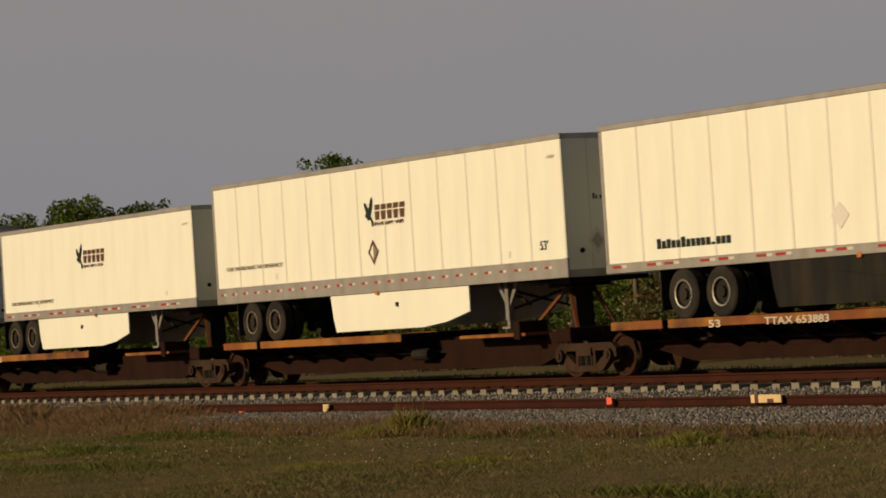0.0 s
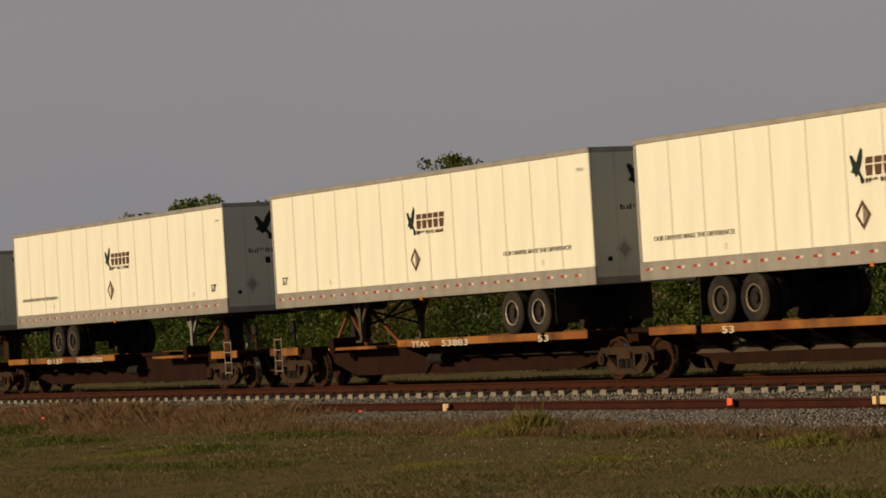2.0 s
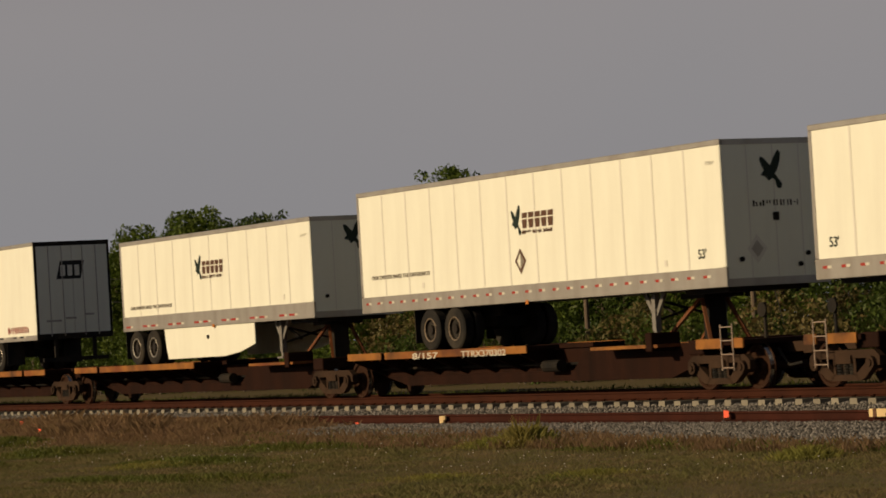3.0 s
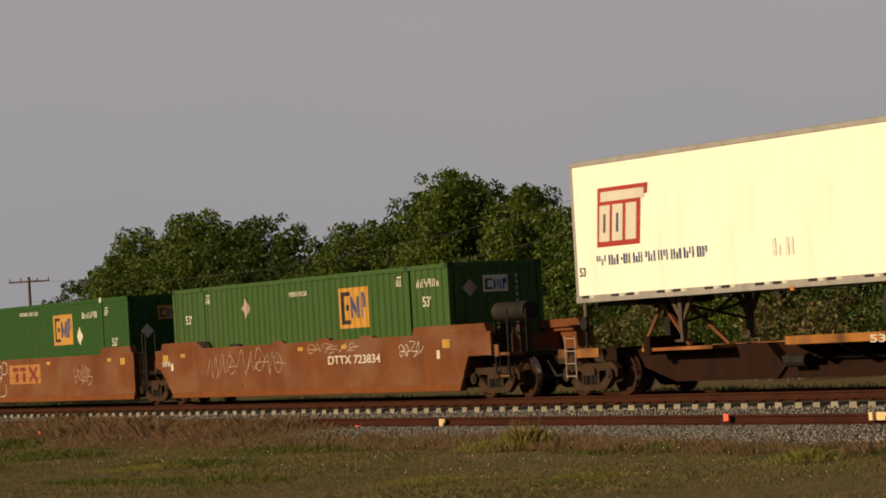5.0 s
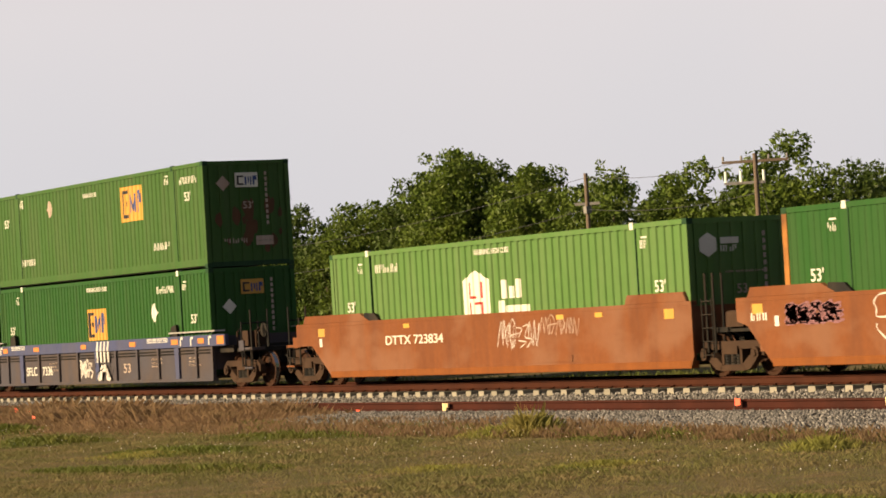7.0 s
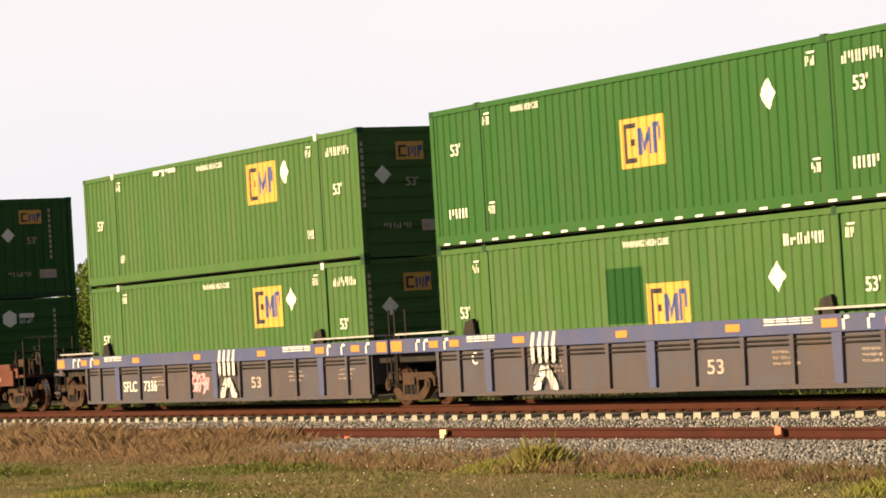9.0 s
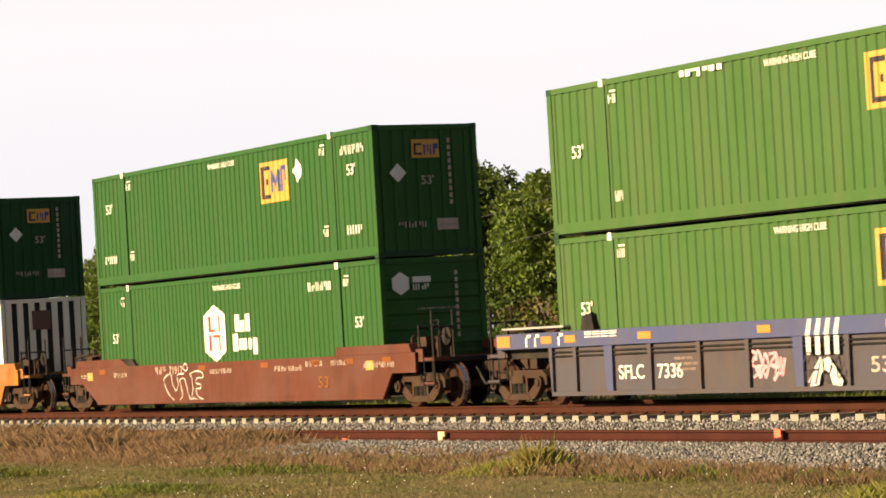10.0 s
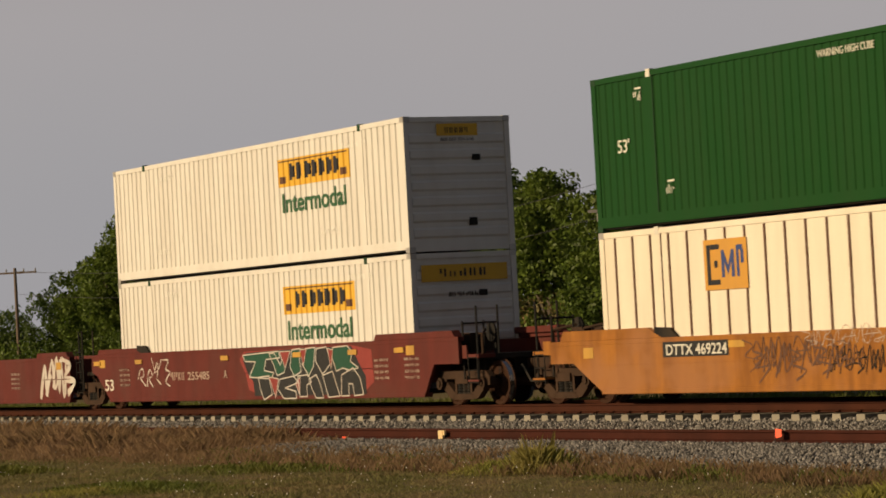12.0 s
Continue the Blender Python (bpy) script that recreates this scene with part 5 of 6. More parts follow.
def ladder(car, x, y, z0, z1, w=0.4, material=M_BLACK, rungs=4):
    g = Geo().cyl((x - w / 2, y, z0), (x - w / 2, y, z1), 0.014, n=6).cyl((x + w / 2, y, z0), (x + w / 2, y, z1), 0.014, n=6)
    for i in range(rungs):
        zz = z0 + 0.06 + i * (z1 - z0 - 0.12) / (rungs - 1)
        g.cyl((x - w / 2, y, zz), (x + w / 2, y, zz), 0.012, n=6)
    part("ladder", g, material, car)

def spine_unit(car, a, b, mirrored, sill=M_SPINE, platform=8.9, mark=None):
    """One platform of a spine car between two trucks at a and b: centre sill, wheel decks with yellow edges, trailer hitch."""
    X = (lambda u: b - u) if mirrored else (lambda u: a + u)
    def rng_x(u0, u1):
        return sorted((X(u0), X(u1)))
    L = b - a
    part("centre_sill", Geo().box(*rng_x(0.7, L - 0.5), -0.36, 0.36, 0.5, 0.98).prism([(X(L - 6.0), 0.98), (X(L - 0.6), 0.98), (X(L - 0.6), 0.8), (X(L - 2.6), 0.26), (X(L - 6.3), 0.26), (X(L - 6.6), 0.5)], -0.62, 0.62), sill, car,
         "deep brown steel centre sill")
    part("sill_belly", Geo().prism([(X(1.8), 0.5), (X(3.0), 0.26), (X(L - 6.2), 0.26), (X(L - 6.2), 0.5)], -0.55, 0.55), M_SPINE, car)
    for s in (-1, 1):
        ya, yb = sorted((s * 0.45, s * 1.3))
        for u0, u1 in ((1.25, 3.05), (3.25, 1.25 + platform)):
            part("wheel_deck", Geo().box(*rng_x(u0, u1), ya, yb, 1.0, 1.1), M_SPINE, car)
            part("deck_edge", Geo().box(*rng_x(u0, u1), *sorted((s * 1.3, s * 1.335)), 0.94, 1.115), M_YDECK, car, "worn yellow deck edge", bevel=0.01)
        n = 7
        for i in range(n):
            u = 1.5 + i * (platform - 0.6) / (n - 1)
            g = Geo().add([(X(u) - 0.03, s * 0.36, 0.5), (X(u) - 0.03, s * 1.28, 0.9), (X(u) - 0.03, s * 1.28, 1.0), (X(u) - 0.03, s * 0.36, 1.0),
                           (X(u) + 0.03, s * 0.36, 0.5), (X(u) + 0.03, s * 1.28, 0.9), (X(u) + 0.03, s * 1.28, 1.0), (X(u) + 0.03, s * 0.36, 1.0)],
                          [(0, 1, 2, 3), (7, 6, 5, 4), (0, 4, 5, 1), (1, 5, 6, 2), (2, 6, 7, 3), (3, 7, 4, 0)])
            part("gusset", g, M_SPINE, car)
    # walkway edge beside the hitch
    for s in (-1, 1):
        part("side_step", Geo().box(*rng_x(L - 4.9, L - 2.2), *sorted((s * 0.62, s * 1.2)), 0.93, 1.0), M_YDECK, car)
    # trailer hitch with two braces
    h = L - 1.75
    part("hitch_post", Geo().box(*rng_x(h - 0.1, h + 0.12), -0.22, 0.22, 0.98, 1.95).box(*rng_x(h - 0.5, h + 0.4), -0.5, 0.5, 1.92, 2.04), M_BLACK, car)
    for s in (-1, 1):
        part("hitch_brace", Geo().bar((X(h - 1.3), s * 0.5, 1.0), (X(h), s * 0.3, 1.95), 0.07, 0.07).bar((X(h + 0.55), s * 0.5, 1.0), (X(h), s * 0.3, 1.95), 0.07, 0.07), M_ORANGE, car, "rust-orange hitch brace")
    part("knee", Geo().box(*rng_x(L - 1.1, L - 0.55), -1.15, 1.15, 0.75, 1.05), M_SPINE, car, bevel=0.02)
    part("side_bracket", Geo().box(*rng_x(L - 2.6, L - 2.35), -1.25, -0.5, 0.85, 1.25), M_SPINE, car, bevel=0.02)
    part("train_pipe", Geo().cyl((a + 0.8, -0.5, 0.7), (b - 0.8, -0.5, 0.62), 0.035, n=6), M_BLACK, car)
    part("brake_reservoir", Geo().cyl((X(L - 7.6), -0.75, 0.62), (X(L - 6.9), -0.75, 0.62), 0.14, n=12), M_BLACK, car)
    if mark:
        for words, x, w in mark:
            lettering(words, x, 0.92, 0.15, M_MARK, car, y=-1.338, width=w)

def spine_end(car, x, s):
    """The end of a spine car over its last truck."""
    part("end_platform", Geo().box(*sorted((x - s * 0.7, x + s * 1.1)), -1.25, 1.25, 0.92, 1.02), M_SPINE, car)
    part("end_edge", Geo().box(*sorted((x - s * 0.6, x + s * 0.35)), -1.29, -1.25, 0.86, 1.06).box(*sorted((x + s * 0.7, x + s * 1.1)), -1.29, -1.25, 0.86, 1.06), M_YDECK, car, "worn yellow end edge")
    ladder(car, x + s * 0.55, -1.3, 0.4, 1.35, 0.42, M_MARKDIM)
    part("hand_brake", Geo().cyl((x + s * 0.95, -0.6, 1.0), (x + s * 0.95, -0.6, 1.75), 0.04, n=8).lathe([(-0.02, 0.1), (-0.02, 0.15), (0.02, 0.15), (0.02, 0.1)], (x + s * 0.95, -0.66, 1.6), 16), M_BLACK, car)
    coupler(car, x + s * 0.75, s)

def scrawl(car, x, z, w, h, lines, material, y, width=0.04, label="sprayed graffiti scrawl"):
    """Sprayed lines: smooth flat ribbons through points given in hundredths of the scrawl's width and height."""
    for k, line in enumerate(lines):
        p = [(x + a / 100 * w, z + b / 100 * h) for a, b in line]
        q = [p[0]] + p + [p[-1]]
        path = []
        for i in range(1, len(q) - 2):
            for j in range(5):
                u = j / 5
                path.append(tuple(0.5 * (2 * q[i][n] + (q[i + 1][n] - q[i - 1][n]) * u + (2 * q[i - 1][n] - 5 * q[i][n] + 4 * q[i + 1][n] - q[i + 2][n]) * u * u
                                         + (3 * q[i][n] - q[i - 1][n] - 3 * q[i + 1][n] + q[i + 2][n]) * u ** 3) for n in (0, 1)))
        path.append(p[-1])
        verts, last = [], len(path) - 1
        for i, c in enumerate(path):
            a, b = path[max(0, i - 1)], path[min(last, i + 1)]
            d = math.hypot(b[0] - a[0], b[1] - a[1]) or 1
            half = width / 2 * (0.75 + 0.25 * math.sin(0.9 * i + k))
            nx, nz = -(b[1] - a[1]) / d * half, (b[0] - a[0]) / d * half
            verts += [(c[0] - nx, y - 0.002 - 0.0003 * k, c[1] - nz), (c[0] + nx, y - 0.002 - 0.0003 * k, c[1] + nz)]
        part("graffiti", Geo().add(verts, [(2 * i, 2 * i + 1, 2 * i + 3, 2 * i + 2) for i in range(last)]), material, car, label)

BENDS = (((0, 20), (20, 95), (35, 10), (55, 90), (70, 5), (95, 80)), ((5, 60), (30, 100), (60, 60), (35, 10), (10, 40), (85, 50)), ((0, 0), (45, 100), (55, 20), (100, 70)), ((10, 90), (65, 80), (20, 45), (95, 30), (40, 0)))
def squiggle(car, x, z, w, h, material, y, seed, loops=5, width=0.035, label="sprayed graffiti scrawl"):
    """A sprayed scrawl: a row of bent strokes, each a little different."""
    r, lines = random.Random(seed), []
    for k in range(loops):
        pick, lift, size = r.choice(BENDS), r.uniform(-8, 8), r.uniform(0.85, 1.15)
        lines.append([((k + (a * 1.7 - 35 + r.uniform(-9, 9)) / 100 * size) * 100 / loops, b * size + lift + r.uniform(-9, 9)) for a, b in pick])
    scrawl(car, x, z, w, h, lines, material, y, width, label)

def end_gear(car, x, s, paint, top):
    """Platform, brake gear, rails and ladder over an outer truck of a well car; s points off the car."""
    part("end_platform", Geo().box(*sorted((x - s * 1.2, x + s * 0.9)), -1.1, 1.1, 0.95, 1.05).box(*sorted((x - s * 1.4, x + s * 0.7)), -0.3, 0.3, 0.62, 0.95), M_BLACK, car)
    g = Geo()
    for yy in (-1.25, -0.75):
        for u in (0.25, 0.85):
            g.cyl((x + s * u, yy, 0.55), (x + s * u, yy, 2.05 if u > 0.5 else 1.75), 0.024, n=6)
    for u in (0.25, 0.85):
        g.cyl((x + s * u, -1.25, 1.7), (x + s * u, -0.75, 1.7), 0.02, n=6)
    part("hand_rail", g, M_BLACK, car)
    part("end_step", Geo().box(*sorted((x + s * 0.15, x + s * 0.95)), -1.3, -0.9, 0.98, 1.06).box(*sorted((x + s * 0.5, x + s * 0.95)), -1.32, -1.0, 0.5, 0.54), paint, car)
    part("step_bracket", Geo().box(*sorted((x + s * 0.2, x + s * 0.5)), -1.32, -1.28, 0.98, 1.25), paint, car)
    ladder(car, x + s * 0.7, -1.3, 0.42, 1.05, 0.38, M_BLACK, 3)
    part("hand_brake", Geo().lathe([(-0.02, 0.02), (-0.02, 0.2), (0.02, 0.2), (0.02, 0.02)], (x + s * 0.3, -0.6, 1.5), 16).cyl((x + s * 0.3, -0.5, 1.0), (x + s * 0.3, -0.5, 1.5), 0.05, n=8), M_BLACK, car)
    big = top > 1.5 and s > 0
    part("brake_cylinder", Geo().cyl((x - s * 0.7, -0.55, 2.0 if big else 1.3), (x + s * (0.75 if big else 0.1), -0.55, 2.0 if big else 1.3), 0.22 if big else 0.2, n=16).box(*sorted((x - s * 0.4, x)), -0.95, -0.75, 1.1, 1.5), M_BLACK if big else M_TRUCK, car)
    if big:
        part("cylinder_stand", Geo().box(x - s * 0.5 - 0.06, x - s * 0.5 + 0.06, -0.7, -0.4, 1.05, 1.75).box(x + s * 0.4 - 0.06, x + s * 0.4 + 0.06, -0.7, -0.4, 1.05, 1.75), M_TRUCK, car)
        part("valve_box", Geo().box(x - s * 0.1 - 0.25, x - s * 0.1 + 0.2, -1.15, -0.85, 1.06, 1.45).cyl((x, -1.0, 1.45), (x, -1.0, 1.62), 0.09, n=10), M_TRUCK, car)
    for u, z0 in ((-0.55, 1.05), (0.62, 1.05)):
        part("pipe", Geo().cyl((x + s * u, -1.0, z0), (x + s * u, -1.0, z0 + 0.42), 0.03, n=8).cyl((x + s * u, -1.0, z0 + 0.42), (x + s * (u - 0.4), -0.7, z0 + 0.5), 0.03, n=8), M_TRUCK, car)
    coupler(car, x + s * 0.85, s)

def well_unit(car, a, b, paint, top, left_outer, right_outer, raised=0.2, edge=M_YREFL, upper=None):
    """One well between trucks at a and b: side sills cut up over outer trucks, raised end caps, floor and end bulkheads."""
    y0, y1 = 1.40, 1.33
    zc = top - (0.42 if top < 1.4 else 0.55)
    if left_outer:
        left = [(a - 0.1, top), (a - 0.1, zc), (a + 0.75, zc), (a + 1.75, 0.25)]
    else:
        left = [(a + 0.6, top), (a + 0.6, zc + 0.1), (a + 0.95, zc), (a + 1.75, 0.25)]
    if right_outer:
        right = [(b - 1.25, 0.25), (b - 0.8, zc), (b + 0.3, zc), (b + 0.3, top)]
    else:
        right = [(b - 1.1, 0.25), (b - 1.0, 0.45), (b - 1.0, top)]
    for s in (-1, 1):
        ya, yb = sorted((s * y0, s * y1))
        part("side_sill", Geo().prism(left + right, ya, yb), paint, car, "tall steel side sill of the well")
        part("top_chord", Geo().box(left[0][0], right[-1][0], *sorted((s * (y0 + 0.004), s * (y1 - 0.08))), top - 0.09, top + 0.006), paint, car, bevel=0.012)
        part("bottom_chord", Geo().box(left[-1][0], right[0][0], *sorted((s * (y0 + 0.012), s * (y1 - 0.12))), 0.2, 0.36 if paint is M_ORANGE else 0.3), M_ORANGE2 if paint is M_ORANGE else paint, car, bevel=0.012)
        part("crease", Geo().box(left[-2][0] + 0.5, right[1][0], *sorted((s * (y0 + 0.006), s * y0)), zc - 0.05, zc - 0.03), paint, car)
        for x0, x1, cut in ((left[0][0] + 0.35, a + 3.9, 1), (b - 3.55, right[-1][0] - 0.2, -1)):
            p = [(x0, top), (x1, top), (x1 - (0.5 if cut > 0 else 0.12), top + raised), (x0 + (0.12 if cut > 0 else 0.1), top + raised)]
            part("end_cap", Geo().prism(p, *sorted((s * (y0 - 0.02), s * (y1 - 0.16)))), paint, car, bevel=0.012)
        if top > 1.5 and right_outer:
            for u in (5.6, 8.3, 11.0, 13.4):
                part("side_tab", Geo().prism([(a + u, top), (a + u + 0.75, top), (a + u + 0.65, top + 0.07), (a + u + 0.08, top + 0.07)], *sorted((s * 1.39, s * 1.3))), M_BLACK if u < 6 else paint, car)
        guide = a + 3.95
        part("container_guide", Geo().prism([(guide - 0.35, top), (guide + 0.45, top), (guide + 0.2, top + 0.18), (guide - 0.3, top + 0.2)], *sorted((s * 1.37, s * 1.31))), M_BLACK, car)
    part("well_floor", Geo().box(a + 1.9, b - 1.4, -1.3, 1.3, 0.26, 0.33), M_BLACK, car)
    part("end_bulkhead", Geo().box(a + 1.2, a + 1.45, -1.3, 1.3, 0.5, top - 0.1), paint, car)
    part("end_bulkhead", Geo().box(b - 1.35, b - 1.1, -1.3, 1.3, 0.5, top - 0.1), paint, car)
    part("body_bolster", Geo().box(a - 0.35, a + 1.3, -0.6, 0.6, 0.62, 0.95), M_BLACK, car)
    part("body_bolster", Geo().box(b - 1.3, b + 0.35, -0.6, 0.6, 0.62, 0.95), M_BLACK, car)
    for x in (a + 1.15, b - 2.0):
        part("reflector", Geo().box(x, x + 0.36, -y0 - 0.006, -y0, top - 0.33, top - 0.13), edge, car, "yellow reflector")

def joint_gear(car, x, paint):
    """What stands over a shared truck between two wells."""
    part("joint_platform", Geo().box(x - 0.9, x + 0.7, -0.95, 0.95, 0.9, 1.0), M_BLACK, car)
    g = Geo()
    for u, yy in ((-0.75, -1.2), (-0.4, -1.25), (-0.75, -0.8)):
        g.cyl((x + u, yy, 0.5), (x + u, yy, 2.1), 0.026, n=6)
    part("hand_rail", g, M_BLACK, car)
    ladder(car, x - 0.62, -1.28, 0.4, 1.6, 0.36, M_BLACK, 5)
    part("hose_bracket", Geo().box(x - 0.3, x + 0.3, -1.05, -0.75, 1.0, 1.25).cyl((x - 0.35, -0.95, 1.25), (x + 0.35, -0.95, 1.25), 0.08, n=8), M_TRUCK, car)

# ---------------------------------------------------------------- spine cars and their trailers
def spine_car(x, trucks, mirrors, label, sills, marks, open_rear=True, open_front=True):
    car = rolling("spine_car", label, "railway car", x, "cars of the train")
    for i, tx in enumerate(trucks):
        truck(car, tx - x)
    for i, (a, b) in enumerate(zip(trucks, trucks[1:])):
        spine_unit(car, a - x, b - x, mirrors[i], sills[i], mark=[(w, q - x, u) for w, q, u in marks.get(i, ())])
    if open_rear:
        spine_end(car, trucks[0] - x, -1)
    if open_front:
        spine_end(car, trucks[-1] - x, 1)
    return car

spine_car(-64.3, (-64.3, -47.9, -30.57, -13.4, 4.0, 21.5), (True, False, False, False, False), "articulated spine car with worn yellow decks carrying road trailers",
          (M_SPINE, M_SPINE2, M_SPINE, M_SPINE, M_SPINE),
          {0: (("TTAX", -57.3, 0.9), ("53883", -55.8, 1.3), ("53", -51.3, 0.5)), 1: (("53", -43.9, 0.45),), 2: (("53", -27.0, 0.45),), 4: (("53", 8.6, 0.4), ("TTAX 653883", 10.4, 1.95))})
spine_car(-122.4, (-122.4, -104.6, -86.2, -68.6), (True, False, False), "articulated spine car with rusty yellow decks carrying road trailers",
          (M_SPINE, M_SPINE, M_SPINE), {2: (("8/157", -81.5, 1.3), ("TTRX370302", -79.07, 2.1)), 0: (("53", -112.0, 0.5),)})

W_T = "tall white van trailer, riveted grey rail"
trailer(5.17, BOX, 5.12, (2.6, 3.85), 13.0, "tall white van trailer with bright wheels and a dark side skirt", "drive", skirt=(5.4, 12.4, 0), skirt_mat=M_BLACK, panels=13, band=0.2, rivets=False, rim=M_RIM)
trailer(-12.4, BOX, 5.11, (1.8, 3.02), 13.1, W_T + " and white side skirt", skirt=(5.85, 12.12, 2.0), logo=0.48)
trailer(-26.25, 12.65, 4.72, (0.68, 1.92), 9.4, "short smooth white van trailer with a white side skirt", skirt=(2.38, 8.42, 1.75), rivets=False, panels=6, band=0.24, logo=0.42)
trailer(-46.89, BOX, 5.11, (2.95, 4.15), 12.95, W_T + " and dark wheels", logo=0.47)
trailer(-64.85, BOX, 5.11, (12.4, 13.6), 4.05, W_T + ", doors facing forward", mirrored=True, rim=M_RIM, logo=0.47)
trailer(-84.05, BOX, 5.11, (3.45, 4.65), 12.75, W_T + " with a white tag below", logo=0.47)
trailer(-99.4, 12.65, 4.72, (0.88, 2.12), 9.8, "short white van trailer, wide grey rail and white side skirt", skirt=(2.9, 8.93, 2.0), rivets=False, panels=10, band=0.42, logo=0.42, rim=M_RIM)
trailer(-122.57, BOX, 5.14, (11.45, 12.65), 3.5, "smooth white van trailer with red company panel, doors forward", "red_panel", mirrored=True, rivets=False, panels=6, band=0.16, rim=M_RIM, floor_z=2.05)

# ---------------------------------------------------------------- well cars
def well_car(x, trucks, paint, top, label, raised=0.2):
    car = rolling("well_car", label, "railway car", x, "cars of the train")
    last = len(trucks) - 2
    for i, tx in enumerate(trucks):
        truck(car, tx - x)
        if 0 < i <= last:
            joint_gear(car, tx - x, paint)
    for i, (a, b) in enumerate(zip(trucks, trucks[1:])):
        well_unit(car, a - x, b - x, paint, top, i == 0, i == last, raised)
    end_gear(car, trucks[0] - x, -1, paint, top)
    end_gear(car, trucks[-1] - x, 1, paint, top)
    return car

YS = -1.403
# orange three-unit car with single containers
o = -185.2
car = well_car(o, (-185.2, -166.1, -146.3, -126.6), M_ORANGE, 1.56, "weathered orange three-unit well car with graffiti on its sides")
for x, w in ((-134.7, 2.9), (-180.45, 2.9)):
    part("number_board", Geo().box(x - 0.1 - o, x + w + 0.1 - o, YS - 0.001, YS + 0.004, 0.93, 1.2), M_ORANGE, car)
    lettering("DTTX 723834", x - o, 0.96, 0.22, M_MARK, car, y=YS - 0.004, width=w)
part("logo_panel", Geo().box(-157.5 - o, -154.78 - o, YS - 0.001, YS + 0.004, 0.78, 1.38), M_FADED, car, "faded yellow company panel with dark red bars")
g = Geo()
for u, w, z0, z1 in ((0.32, 0.5, 1.18, 1.3), (0.55, 0.24, 0.84, 1.12), (0.95, 0.5, 1.18, 1.3), (1.18, 0.24, 0.84, 1.12)):
    g.box(-157.5 - o + u, -157.5 - o + u + w, YS - 0.006, YS - 0.001, z0, z1)
g.bar((-155.75 - o, YS - 0.003, 1.3), (-155.05 - o, YS - 0.003, 0.84), 0.006, 0.15)
g.bar((-155.75 - o, YS - 0.0035, 0.84), (-155.05 - o, YS - 0.0035, 1.3), 0.006, 0.1)
part("logo_shape", g, M_DULLRED, car)
scrawl(car, -161.05 - o, 0.32, 3.42, 1.2, (
    ((14, 62), (3, 63), (3, 75), (1, 85), (6, 96), (16, 97), (20, 85), (20, 57), (18, 41)), ((3, 52), (3, 43), (14, 22), (28, 2), (33, 22), (35, 52), (32, 82), (28, 98), (22, 97), (20, 87)),
    ((36, 87), (41, 92), (47, 82), (44, 67), (38, 61), (47, 68), (54, 71), (53, 57), (49, 47), (50, 32), (55, 13), (50, 6), (40, 10), (33, 22)), ((51, 100), (50, 90), (57, 80), (61, 62), (60, 51), (51, 50)),
    ((61, 100), (71, 100), (81, 87), (84, 72), (81, 52), (78, 45)), ((67, 67), (83, 52)), ((78, 77), (69, 52)), ((76, 70), (76, 45)), ((55, 7), (65, 5), (72, 20), (71, 47), (60, 52)), ((72, 8), (84, 6), (92, 12), (93, 30), (91, 37)),
    ((85, 90), (88, 97), (95, 96), (99, 82), (95, 67), (88, 66), (84, 77), (86, 87))), M_GRAFW, YS)
squiggle(car, -141.9 - o, 0.75, 4.8, 0.65, M_MARKDIM, YS, 2, 8, 0.03)
squiggle(car, -130.74 - o, 1.05, 1.1, 0.35, M_GRAFW, YS, 3, 4, 0.03)
squiggle(car, -135.7 - o, 1.24, 2.8, 0.25, M_MARKDIM, YS, 4, 6, 0.025)
squiggle(car, -174.95 - o, 0.75, 1.7, 0.6, M_GRAFW, YS, 5, 6, 0.03)
squiggle(car, -173.0 - o, 1.0, 1.5, 0.45, M_MARKDIM, YS, 6, 5, 0.025)
for k in range(9):
    squiggle(car, -163.75 - o + 0.02 * (k % 3), 0.98 + 0.042 * k, 1.6, 0.1, M_GRAFV, YS, 90 + k, 4, 0.07, label="faded violet spray")
squiggle(car, -151.9 - o, 0.7, 1.3, 0.6, M_MARKDIM, YS, 8, 4, 0.03)
for x in (-145.2, -165.0):
    bars(x - o, 1.1, 0.6, 0.15, M_MARK, car, y=YS, words=3)
for x in (-143.9, -136.4, -133.9, -154.2, -149.3, -179.5, -172.4, -170.8):
    part("reflector", Geo().box(x - o, x + 0.3 - o, YS - 0.004, YS, 1.34, 1.44), M_YREFL, car)
for x in (-128.9, -144.6, -164.2, -184.0):
    part("tag", Geo().box(x - o, x + 0.14 - o, YS - 0.004, YS, 0.98, 1.18), M_MARK, car, "pale tag")
part("access_plate", Geo().box(-142.0 - o, -139.9 - o, YS - 0.012, YS, 0.42, 0.56), M_ORANGE, car)
part("access_plate", Geo().box(-173.5 - o, -171.8 - o, YS - 0.012, YS, 0.42, 0.56), M_ORANGE, car)
container(-144.5, 0.345, M_GREEN2, "early", "green corrugated container with a striped yellow company panel", pitch=0.33, depth=0.03, end_style="green", marks=dict(HIGH, warn=(7.51, 8.58, 2.48), diamond=(4.78, 2.22), logo=(10.38, 1.5, 1.55, 1.02), low=(), low_code=()), dim_diamond=True)
container(-163.93, 0.345, M_GREEN, "plain", "green container with a fine-ribbed side and yellow company panel", pitch=0.2, depth=0.014, rear_post=M_YDECK, marks=LOW)
container(-183.4, 0.345, M_GREEN4, "hexagon", "light green corrugated container with a white six-sided company panel", pitch=0.3, depth=0.034, marks=dict(LOW, number=(2.41, 3.62, 2.45)))

